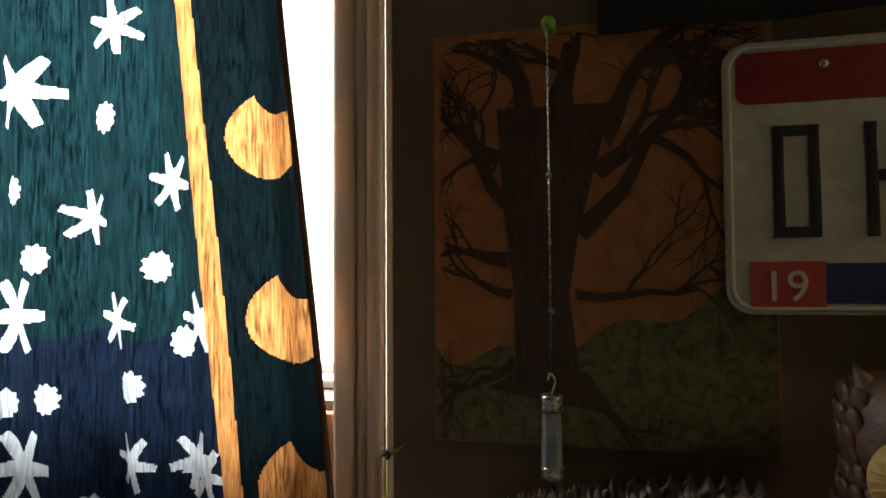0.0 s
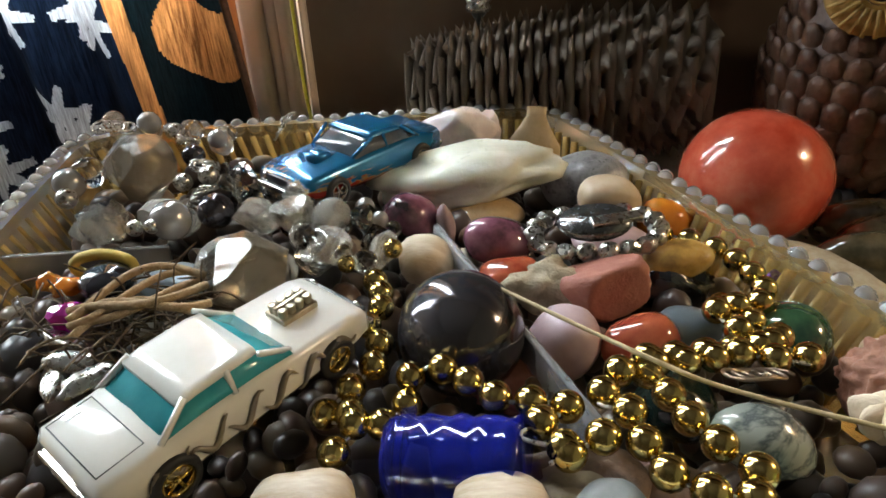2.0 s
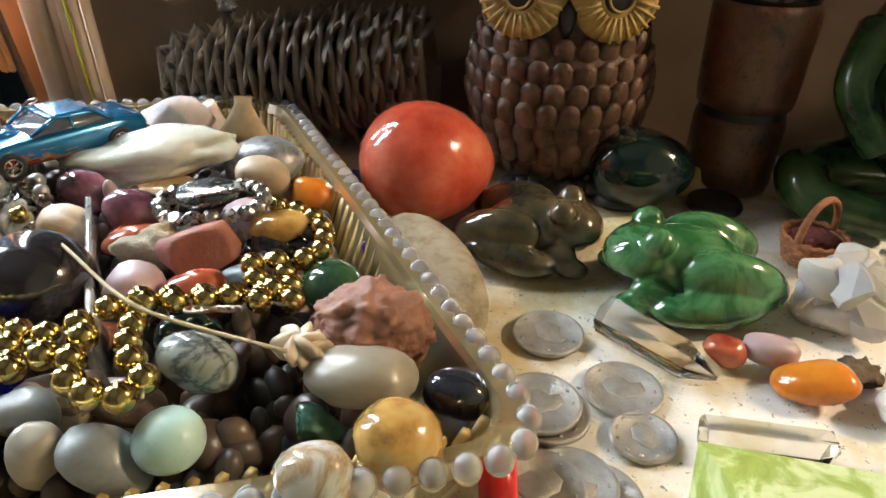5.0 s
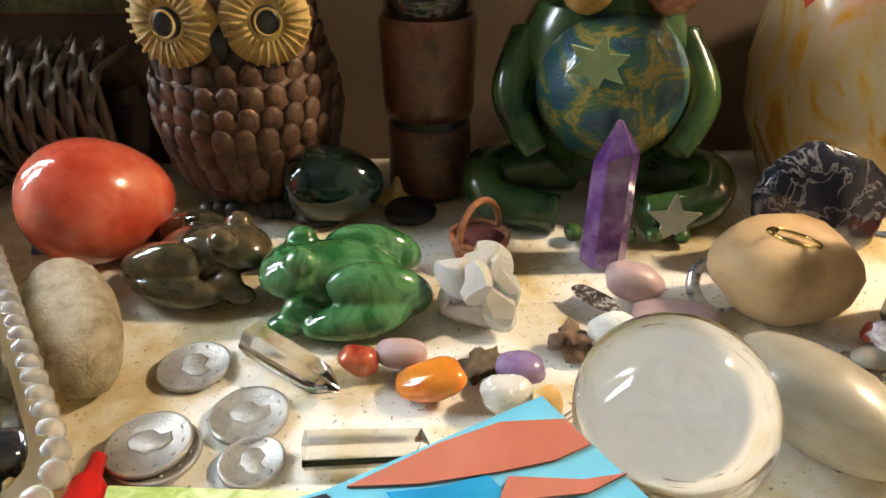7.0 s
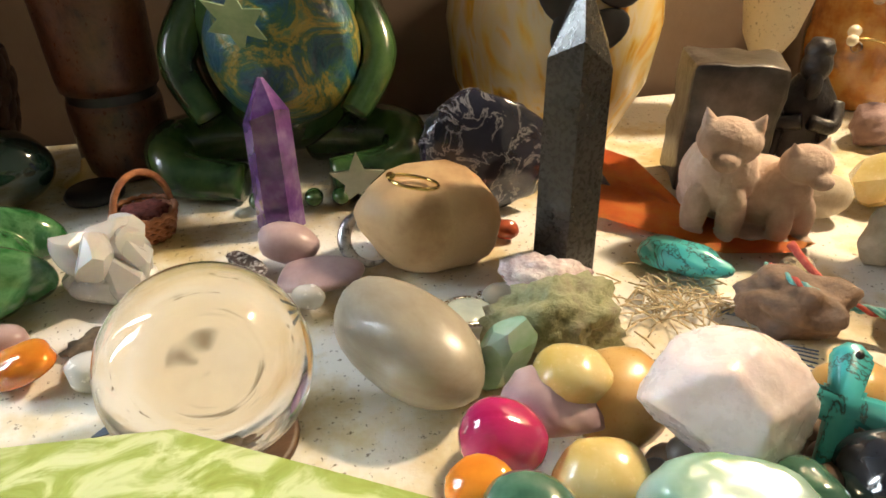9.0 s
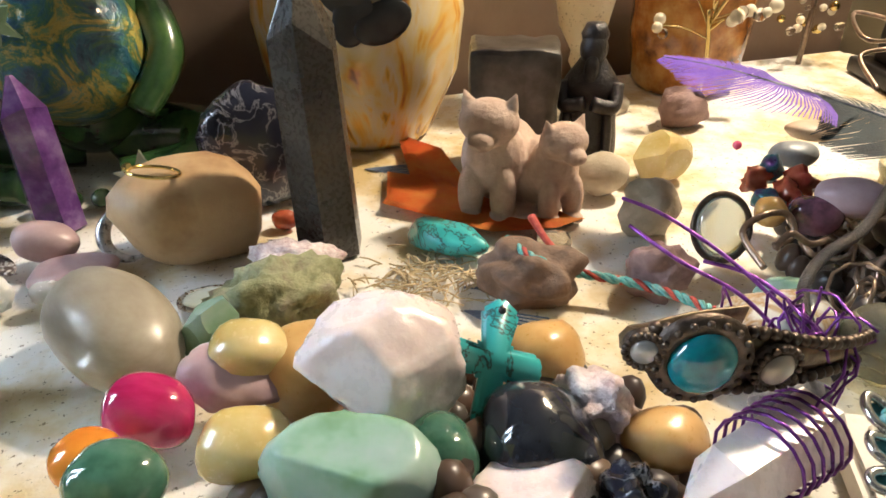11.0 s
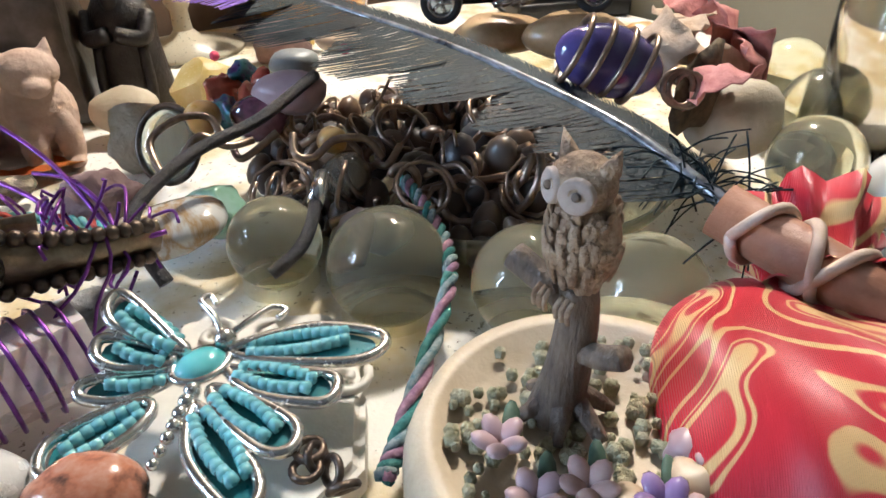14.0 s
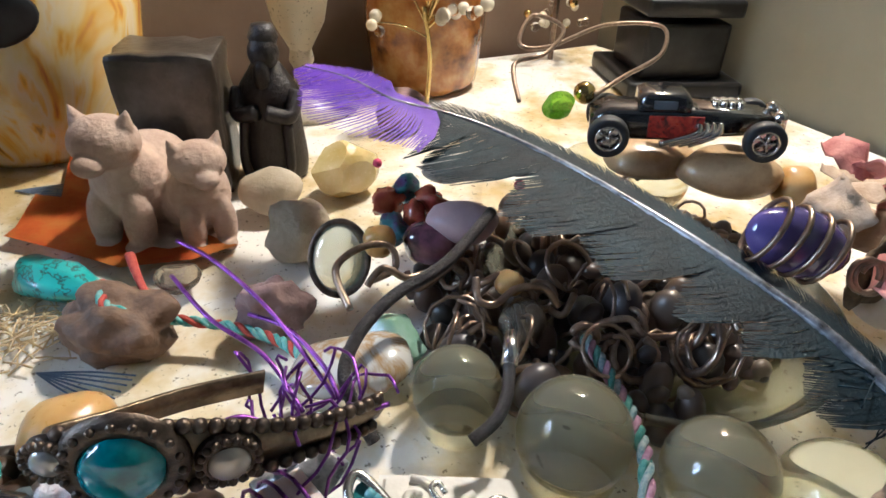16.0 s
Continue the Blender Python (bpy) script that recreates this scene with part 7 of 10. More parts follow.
solid("brass_cone", "small tan wooden cone dish by the bottle", "dish", bm, M["honey"], at((0.2839, 0.2579, 0.0000), 0))
solid("dark_disc", "flat dark round disc on the cloth", "disc", lathe(bmesh.new(), [(0, 0), (0.013, 0), (0.0135, 0.002), (0.012, 0.004), (0, 0.0035)], 28), plate_black, at((0.2868, 0.2375, 0.0000), 0))
# cowrie, feather scrap and dry seed pod
solid("white_shell", "white ribbed cockle shell by the crystal ball", "shell", lump((0.0105, 0.006, 0.0085), 95, 0.15, 2.5), mat("chalky_white_shell", [(0.72, 0.72, 0.70), (0.85, 0.85, 0.83)], 150, 0.6, bump=0.7), at((0.3421, 0.1162, 0.0080), -20))
solid("spotted_feather", "small dark spotted feather scrap", "feather", lump((0.012, 0.004, 0.0012), 96, 0.2), mat("spotted_brown_feather", [(0.05, 0.03, 0.025), (0.08, 0.05, 0.04), (0.75, 0.7, 0.65)], 480, 0.8), at((0.3449, 0.1403, 0.0060), -60, 20))
solid("seed_pod", "curled dark dry seed pod on the cloth", "seed pod", lump((0.0075, 0.006, 0.005), 97, 0.9, 2.0, 0.3), M["brownrock"], at((0.3250, 0.1187, 0.0050), 30))
solid("black_bead_pile", "loose dark herb crumbs by the frog", "herb", lump((0.009, 0.006, 0.0015), 98, 0.8, 3), M["moss_dry"], at((0.2920, 0.1178, 0.0010), 30), kind="stuff")


# ---- vase, block, figures at the back ----
def vase_paint():
    m, t, b = nodes_of("cream_vase_with_leaf_painting")
    vec = coords(t, 1.0, (1, 1, 0.35))
    n = tex(t, vec, 30, 3, 0.5, distort=2.5)
    t.links.new(ramp(t, n, [(0.28, (0.16, 0.07, 0.025)), (0.33, (0.55, 0.22, 0.05)), (0.38, (0.70, 0.40, 0.06)), (0.45, (0.72, 0.56, 0.24)), (0.56, (0.70, 0.60, 0.40)), (0.63, (0.70, 0.42, 0.06)), (0.70, (0.22, 0.09, 0.03)), (0.74, (0.66, 0.52, 0.30))]), b.inputs["Base Color"])
    b.inputs["Roughness"].default_value, b.inputs["Coat Weight"].default_value = 0.25, 0.5
    return m


VX, VY = 0.5230, 0.2270
vase = thing("vase", "cream glazed vase painted with leaves and a black flower", "vase", Matrix.Translation((VX, VY, 0)) @ Matrix.Scale(1.2, 4))
part("vase_body", lathe(bmesh.new(), [(0, 0), (0.030, 0), (0.032, 0.003), (0.044, 0.030), (0.047, 0.055), (0.043, 0.085), (0.030, 0.110), (0.020, 0.122), (0.024, 0.134), (0.021, 0.133), (0.017, 0.122), (0, 0.118)], 48), vase_paint(), vase)
for k, (a, z, l, tilt) in enumerate(((-118, 0.072, 0.017, 60), (-112, 0.060, 0.015, 110), (-98, 0.058, 0.016, 160), (-92, 0.074, 0.015, 20), (-104, 0.082, 0.014, 80))):
    bm = bmesh.new()
    ball(bm, 1, Matrix.Diagonal((l * 0.75, 0.0015, l * 0.5, 1)), 16, 10)
    r = 0.0468 if z < 0.08 else 0.0438
    part("painted_petal", bm, plate_black, vase, "black painted petal").matrix_local = pose(r * math.cos(radians(a)), r * math.sin(radians(a)), z, 0, 0, a + 90) @ pose(0, 0, 0, 0, tilt, 0)
leaf_gold = mat("yellow_orange_leaf", [(0.50, 0.12, 0.02), (0.68, 0.40, 0.04), (0.72, 0.52, 0.08)], 70, 0.5)
big_leaf = [(x * 2.4, y * 2.4) for x, y in leaf]
for q, a, tl in (((0.495, 0.170, 0.118), -10, 20), ((0.545, 0.165, 0.118), 40, 35), ((0.450, 0.185, 0.128), -60, 10)):
    solid("artificial_leaf", "yellow and orange cloth maple leaf by the vase", "leaf", flat_shape(big_leaf, 0.0, 0.0006), leaf_gold if a > -50 else mat("red_cloth_leaf", [(0.5, 0.05, 0.02), (0.62, 0.12, 0.04)], 70, 0.5), at(q, a, tl, a), "cloth leaves round the vase", smooth=False)

black_wood = mat("black_brown_block", [(0.018, 0.015, 0.012), (0.05, 0.04, 0.03), (0.09, 0.08, 0.065)], 60, 0.35, coat=0.2, bump=0.3, bump_scale=300)
bm = box(bmesh.new(), 0.041, 0.034, 0.060, None, 0.003)
bmesh.ops.subdivide_edges(bm, edges=bm.edges[:], cuts=4, use_grid_fill=True)
for v in bm.verts:
    v.co += v.co.normalized() * 0.0022 * noise.noise(v.co * 90)
solid("dark_mineral_block", "dark squared mineral block with flat top", "stone", bm, black_wood, at((0.5680, 0.1420, 0.0305), -28))


def cat_blobs(bm, o, turn, k):
    """One crouching cat added to a mesh."""
    m0 = Matrix.Translation(o) @ Matrix.Rotation(radians(turn), 4, "Z") @ Matrix.Scale(k, 4)
    for p, r in (((0, 0.007, 0.017), (0.0135, 0.0165, 0.0165)), ((0, -0.003, 0.022), (0.0108, 0.0098, 0.0150)), ((0, -0.009, 0.038), (0.0098, 0.0088, 0.0085)), ((0, -0.017, 0.034), (0.0045, 0.0045, 0.0038)), ((-0.0055, -0.010, 0.010), (0.0044, 0.0046, 0.012)), ((0.0055, -0.010, 0.010), (0.0044, 0.0046, 0.012)), ((-0.0045, -0.013, 0.002), (0.0036, 0.0052, 0.0024)), ((0.0045, -0.013, 0.002), (0.0036, 0.0052, 0.0024)), ((0.008, 0.010, 0.007), (0.005, 0.009, 0.007)), ((-0.008, 0.010, 0.007), (0.005, 0.009, 0.007))):
        bmesh.ops.create_uvsphere(bm, u_segments=16, v_segments=12, radius=1, matrix=m0 @ Matrix.Translation(p) @ Matrix.Diagonal((*r, 1)))
    for s in (-1, 1):
        lathe(bm, [(0.0034, 0), (0.0022, 0.004), (0, 0.009)], 10, m0 @ pose(s * 0.0058, -0.0085, 0.041, 0, s * 18))


terracotta = mat("pale_terracotta_clay", [(0.46, 0.32, 0.24), (0.62, 0.47, 0.37)], 120, 0.75, bump=0.6, bump_scale=600)
bm = bmesh.new()
cat_blobs(bm, (0, 0, 0), -18, 1.12)
cat_blobs(bm, (0.0195, -0.004, 0), 26, 0.92)
lathe(bm, [(0, 0), (0.016, 0), (0.016, 0.003), (0, 0.004)], 20, pose(0.010, 0, 0))
ob = solid("cat_figurine", "pale terracotta figurine of two cats sitting together", "figurine", bm, terracotta, at((0.5385, 0.1070, 0.0000), -28) @ Matrix.Diagonal((1.15, 1.15, 1.0, 1)))
rm = ob.modifiers.new("blend", "REMESH")
rm.mode, rm.voxel_size, rm.use_smooth_shade = "VOXEL", 0.0007, True

ebony = mat("black_carved_wood", [(0.008, 0.006, 0.006), (0.03, 0.024, 0.022)], 150, 0.35, bump=0.5, bump_scale=700)
bm = bmesh.new()
line = curve([(0.0150, 0, 0), (0.0160, 0, 0.010), (0.0140, 0, 0.030), (0.0145, 0, 0.042), (0.0085, 0, 0.052), (0.0065, 0, 0.055)], 4)
lathe(bm, [(0, 0)] + [(p.x * (1.0), p.z) for p in line] + [(0, 0.056)], 24, Matrix.Diagonal((1, 0.8, 1, 1)))
ball(bm, 1, pose(0, -0.002, 0.060) @ Matrix.Diagonal((0.0070, 0.0070, 0.0085, 1)), 20, 14)
ball(bm, 1, pose(0, -0.008, 0.051) @ Matrix.Diagonal((0.0040, 0.0035, 0.0075, 1)), 12, 10)
for s in (-1, 1):
    tube(bm, curve([(s * 0.013, -0.003, 0.043), (s * 0.012, -0.011, 0.034), (s * 0.002, -0.014, 0.036)], 6), 0.0038, 10)
    tube(bm, curve([(s * 0.010, -0.009, 0.030), (s * 0.011, -0.012, 0.012), (s * 0.009, -0.012, 0.001)], 5), 0.0025, 8)
lathe(bm, [(0.0062, 0.064), (0.0070, 0.067), (0.0048, 0.072), (0, 0.0725)], 12)
solid("carved_figurine", "small black carved wooden robed figure", "figurine", bm, ebony, at((0.6035, 0.1290, 0.0000), -40) @ Matrix.Scale(0.94, 4))

frosted = mat("cream_frosted_glass", [(0.66, 0.58, 0.42), (0.76, 0.70, 0.54)], 40, 0.3, trans=0.35)
gob = thing("goblet", "cream frosted glass goblet on a wide foot", "goblet", Matrix.Translation((0.6550, 0.2050, 0)) @ Matrix.Scale(1.2, 4))
part("goblet_foot", lathe(bmesh.new(), [(0, 0), (0.027, 0), (0.027, 0.002), (0.008, 0.006), (0.004, 0.010), (0, 0.010)], 32), frosted, gob)
part("goblet_stem", lathe(bmesh.new(), [(0.0045, 0.009), (0.004, 0.018), (0.006, 0.022), (0.005, 0.028)], 20), frosted, gob)
part("goblet_cup", lathe(bmesh.new(), [(0.005, 0.027), (0.012, 0.040), (0.017, 0.065), (0.021, 0.100), (0.0195, 0.100), (0.0155, 0.065), (0.010, 0.042), (0, 0.034)], 32), frosted, gob)

amber_jar = mat("amber_brown_mottled_jar", [(0.10, 0.035, 0.012), (0.42, 0.17, 0.03), (0.60, 0.36, 0.10)], 55, 0.2, coat=0.6)
JX = (0.7283, 0.1774, 0.0000)
jar = thing("jar", "amber brown mottled glazed jar", "jar", Matrix.Translation((0.7400, 0.2040, 0)) @ Matrix.Scale(1.25, 4))
part("jar_body", lathe(bmesh.new(), [(0, 0), (0.024, 0), (0.027, 0.004), (0.030, 0.030), (0.030, 0.070), (0.026, 0.084), (0.022, 0.090), (0.025, 0.096), (0.022, 0.096), (0.018, 0.088), (0, 0.08)], 36), amber_jar, jar)
# wire tree with pearl and crystal beads
cream_pearl = mat("cream_pearl", [(0.66, 0.58, 0.42), (0.78, 0.72, 0.58)], 90, 0.2, coat=0.7)
TX = Vector((0.7119, 0.1619, 0.0000))
tree = thing("wire_tree", "small gold wire tree with pearl beads", "wire tree", Matrix.Translation(TX))
part("wire_trunk", tube(bmesh.new(), curve([(0, 0, 0), (0.002, 0, 0.03), (-0.002, 0.001, 0.058)], 6), 0.0014, 8), M["gold"], tree)
rnd = random.Random(31)
for k in range(11):
    a = rnd.uniform(0, math.tau)
    l, h = rnd.uniform(0.018, 0.040), rnd.uniform(0.006, 0.030)
    z0 = rnd.uniform(0.036, 0.058)
    end = Vector((l * math.cos(a), 0.6 * l * math.sin(a), z0 + h))
    part("wire_branch", tube(bmesh.new(), curve([(0, 0, z0), (end.x * 0.5, end.y * 0.5, z0 + h * 0.8), end], 5), 0.0006, 6), M["gold"], tree)
    for j in range(3):
        o = part("pearl", ball(bmesh.new(), rnd.uniform(0.0028, 0.0042), None, 12, 8), cream_pearl if (k + j) % 3 else M["clear"], tree)
        o.location = end + Vector((rnd.uniform(-0.008, 0.008), rnd.uniform(-0.004, 0.004), rnd.uniform(-0.004, 0.004)))
TX2 = Vector((0.8516, 0.2002, 0.0000))
tree2 = thing("bead_cluster", "cluster of sparkling clear and gold beads on wire", "bead cluster", Matrix.Translation(TX2))
part("cluster_stem", tube(bmesh.new(), [(0, 0, 0), (0, 0, 0.06)], 0.002, 8), M["copper"], tree2)
for k in range(40):
    o = part("cluster_bead", ball(bmesh.new(), rnd.uniform(0.002, 0.0036), None, 10, 8), (M["clear"], M["gold"], cream_pearl)[k % 3], tree2)
    o.location = (rnd.gauss(0, 0.014), rnd.gauss(0, 0.008), rnd.uniform(0.020, 0.075))

# table lamp: stepped black foot, stem; unseen shade round the bulb darkens the wall
lamp_black = mat("black_cast_lamp_metal", [(0.010, 0.010, 0.010), (0.03, 0.028, 0.026)], 90, 0.4, 0.3)
LX, LY = 0.8800, 0.1220
tl = thing("table_lamp", "black metal table lamp with stepped square foot", "lamp", Matrix.Translation((LX, LY, 0)) @ Matrix.Rotation(radians(-30), 4, "Z") @ Matrix.Scale(1.35, 4))
for z, s, h in ((0.004, 0.056, 0.008), (0.020, 0.040, 0.026), (0.040, 0.046, 0.008)):
    part("foot_step", box(bmesh.new(), s, s, h, pose(0, 0, z), 0.002), lamp_black, tl)
part("stem", lathe(bmesh.new(), [(0.016, 0.043), (0.018, 0.049), (0.011, 0.055), (0.008, 0.066), (0.012, 0.075), (0.009, 0.090), (0.006, 0.28), (0.008, 0.30), (0.008, 0.318)], 24), lamp_black, tl)
shade = mat("cream_lamp_shade", [(0.62, 0.54, 0.40), (0.70, 0.62, 0.48)], 60, 0.8, bump=0.2)
part("shade", lathe(bmesh.new(), [(0.050, 0.352), (0.034, 0.430), (0.033, 0.430), (0.049, 0.352)], 40), shade, tl, "cream cloth shade")

# ---- orange cloth leaf, turquoise, rocks on the cloth ----
orange_leaf = mat("orange_red_cloth_leaf", [(0.62, 0.09, 0.015), (0.72, 0.17, 0.02), (0.74, 0.28, 0.04)], 45, 0.6, bump=0.2)


def draped(outline, z, amp, seed):
    bm = bmesh.new()
    c = sum((Vector(p) for p in outline), Vector((0, 0, 0))) / len(outline)
    rings = [[bm.verts.new((c.x + (p[0] - c.x) * k, c.y + (p[1] - c.y) * k, z + amp * (0.5 + noise.noise(Vector((p[0] * 60 * k, p[1] * 60 * k, seed)))))) for p in outline] for k in (0.25, 0.5, 0.75, 1.0)]
    mid = bm.verts.new((c.x, c.y, z + amp))
    n = len(outline)
    for i in range(n):
        bm.faces.new((mid, rings[0][i], rings[0][(i + 1) % n]))
    for a, b in zip(rings, rings[1:]):
        for i in range(n):
            bm.faces.new((a[i], b[i], b[(i + 1) % n], a[(i + 1) % n]))
    bmesh.ops.solidify(bm, geom=bm.faces[:], thickness=0.0006)
    return bm


solid("artificial_leaf", "orange red cloth leaf lying under the cats", "leaf", draped([(0.4965, 0.1310, 0.0020), (0.5072, 0.1571, 0.0020), (0.5156, 0.1490, 0.0020), (0.5297, 0.1989, 0.0020), (0.5407, 0.1652, 0.0020), (0.5334, 0.1171, 0.0020), (0.5496, 0.0961, 0.0020), (0.5623, 0.0726, 0.0020), (0.5447, 0.0688, 0.0020), (0.5219, 0.0804, 0.0020), (0.5074, 0.1060, 0.0020), (0.4919, 0.1254, 0.0020)], 0.0012, 0.004, 2.0), orange_leaf)
solid("turquoise_chunk", "bright turquoise nugget with black matrix", "stone", lump((0.0175, 0.0075, 0.0060), 101, 0.35, 1.4, 0.05, 2.4), M["turquoise"], at((0.5017, 0.0810, 0.0060), -55, 6))
solid("rough_rock", "rough grey brown rock with a cord over it", "stone", lump((0.0165, 0.012, 0.0100), 102, 0.4, 1.5, 0.1, 2.5, 4), M["brownrock"], at((0.5135, 0.0394, 0.0090), -40))
solid("rough_rock", "small pinkish brown rough rock", "stone", lump((0.0100, 0.009, 0.0095), 103, 0.5, 1.5, 0.1, 2.4, 4), M["mauverock"], at((0.5539, 0.0213, 0.0090), -20))
solid("pale_rock", "rounded pale grey pebble by the figure", "stone", lump((0.0125, 0.010, 0.0095), 104, 0.2), M["sandstone"], at((0.5857, 0.0943, 0.0100), -20))
solid("pale_rock", "rough grey stone leaning on the pebble", "stone", lump((0.0120, 0.010, 0.0125), 105, 0.35, 1.4, 0.08), M["sandrock"], at((0.5803, 0.0550, 0.0120), -20))
solid("clear_chip", "small grey clear quartz chip", "crystal", chunk((0.0085, 0.006, 0.006), 106, 14, (0.65, 0.9)), M["smoky"], at((0.5355, 0.0581, 0.0060), 0), smooth=False)
solid("green_calcite", "pale yellow green translucent stone chunk", "stone", chunk((0.016, 0.012, 0.013), 107, 14, (0.7, 0.95)), M["yellow"], at((0.6201, 0.0929, 0.0120), 0), smooth=False)
solid("mauve_rock", "rough mauve grey rock near the feather", "stone", lump((0.015, 0.012, 0.011), 108, 0.4, 1.5, 0.1), M["mauverock"], at((0.6830, 0.1439, 0.0100), 0))
solid("druzy_chunk", "sparkly pale pink druzy crystal chunk", "crystal", lump((0.0150, 0.008, 0.0075), 109, 0.4, 1.8, 0.22, 2.4, 4), M["druzy"], at((0.4442, 0.0872, 0.0080), -20, 0, 8))
solid("mossy_rock", "rough olive green rock with grey crystals", "stone", lump((0.0190, 0.013, 0.0130), 110, 0.5, 1.6, 0.22, 2.4, 4), M["greenrock"], at((0.4309, 0.0574, 0.0130), -10, 0, -8))
solid("fluorite_shard", "grey green translucent crystal shard", "crystal", chunk((0.0085, 0.006, 0.0150), 111, 12, (0.6, 0.9)), M["fluorite"], at((0.4080, 0.0496, 0.0140), -20, 0, 25), smooth=False)
rnd = random.Random(51)
bm = bmesh.new()
for cx, cy in ((0.4860, 0.0550, 0.0010)[:2], (0.4757, 0.0671, 0.0010)[:2], (0.4889, 0.0697, 0.0010)[:2]):
    for k in range(60):
        p = Vector((cx + rnd.gauss(0, 0.010), cy + rnd.gauss(0, 0.007), rnd.uniform(0.0002, 0.003)))
        d = Vector((rnd.gauss(0, 1), rnd.gauss(0, 1), rnd.gauss(0, 0.15))).normalized() * rnd.uniform(0.002, 0.006)
        tube(bm, [p - d, p + d * 0.2 + Vector((0, 0, 0.0006)), p + d], 0.0003, 4)
solid("dried_herbs", "scattered dry tan herb stalks on the cloth", "herb", bm, straw, kind="stuff")
teal_ink = mat("grey_blue_leaf_print_ink", [(0.10, 0.13, 0.20), (0.16, 0.2, 0.26)], 200, 0.8)
for q, a in (((0.4970, 0.0334, 0.0000), -50), ((0.5111, 0.1662, 0.0000), -30), ((0.5070, 0.0512, 0.0000), -20), ((0.3037, 0.0797, 0.0000), 20)):
    pr = thing("leaf_print", "grey blue printed leaf outline on the cloth", "print", at((q[0], q[1], -0.0004), a))
    for k in range(7):
        s = (k - 3) / 3
        part("print_line", tube(bmesh.new(), curve([(-0.012, 0, 0), (0.002, 0.0045 * s, 0), (0.016, 0.0085 * s * (1 - abs(s) * 0.2), 0)], 5), 0.00028, 4), teal_ink, pr)
# teal and red braided cord over the rock
teal_cord = mat("turquoise_cotton_cord", [(0.06, 0.34, 0.33), (0.30, 0.52, 0.48)], 600, 0.85, bump=0.5)


def braid(name, label, points, r, materials, category="cord"):
    th = thing(name, label, category)
    line = curve(points, 14)
    for k, m in enumerate(materials):
        ph = k * math.tau / len(materials)
        pts = []
        for i, p in enumerate(line):
            d = (line[min(i + 1, len(line) - 1)] - line[max(i - 1, 0)]).normalized()
            s = d.orthogonal().normalized()
            pts.append(p + (s * math.cos(i * 0.75 + ph) + d.cross(s) * math.sin(i * 0.75 + ph)) * r)
        part("strand", tube(bmesh.new(), pts, r * 0.85, 6), m, th)
    return th


red_cord = mat("red_cotton_cord", [(0.42, 0.05, 0.04), (0.55, 0.12, 0.08)], 600, 0.85, bump=0.5)
braid("braided_cord", "turquoise and red braided cord over the rock", [(0.5130, 0.0539, 0.0160), (0.5116, 0.0364, 0.0180), (0.5257, 0.0322, 0.0106), (0.5404, 0.0199, 0.0090), (0.5496, 0.0066, 0.0084), (0.5518, -0.0067, 0.0102)], 0.0010, [teal_cord, red_cord, teal_cord])
solid("tassel", "small cream and red cord tassel", "tassel", tube(bmesh.new(), curve([(0.5230, 0.0550, 0.0220), (0.5225, 0.0445, 0.0180), (0.5232, 0.0362, 0.0160)], 5), lambda f: 0.0016 - 0.0008 * f, 8), red_cord)

# ---- heap of polished stones at the front ----
HG = "polished stones in the front heap"
rnd = random.Random(61)
verts, faces = [], []
for k in range(170):
    a, q = rnd.uniform(0, math.tau), rnd.random() ** 0.5
    x, y = 0.455 + 0.060 * q * math.cos(a), -0.030 + 0.040 * q * math.sin(a)
    r = rnd.uniform(0.004, 0.008)
    z = 0.003 + rnd.random() * 0.014 * (1 - q * 0.75)
    m = pose(x, y, z, rnd.uniform(0, 360), rnd.uniform(0, 360), 0) @ Matrix.Diagonal((r, r * 0.8, r * 0.7, 1))
    o = len(verts)
    verts += [m @ v for v in iv]
    faces += [[i + o for i in f] for f in ifc]
me = bpy.data.meshes.new("pebbles")
me.from_pydata(verts, [], faces)
me.shade_smooth()
me.materials.append(gm)
tagged(new("pebbles", me), "small dark pebbles under the polished stones", "pebbles", kind="stuff")
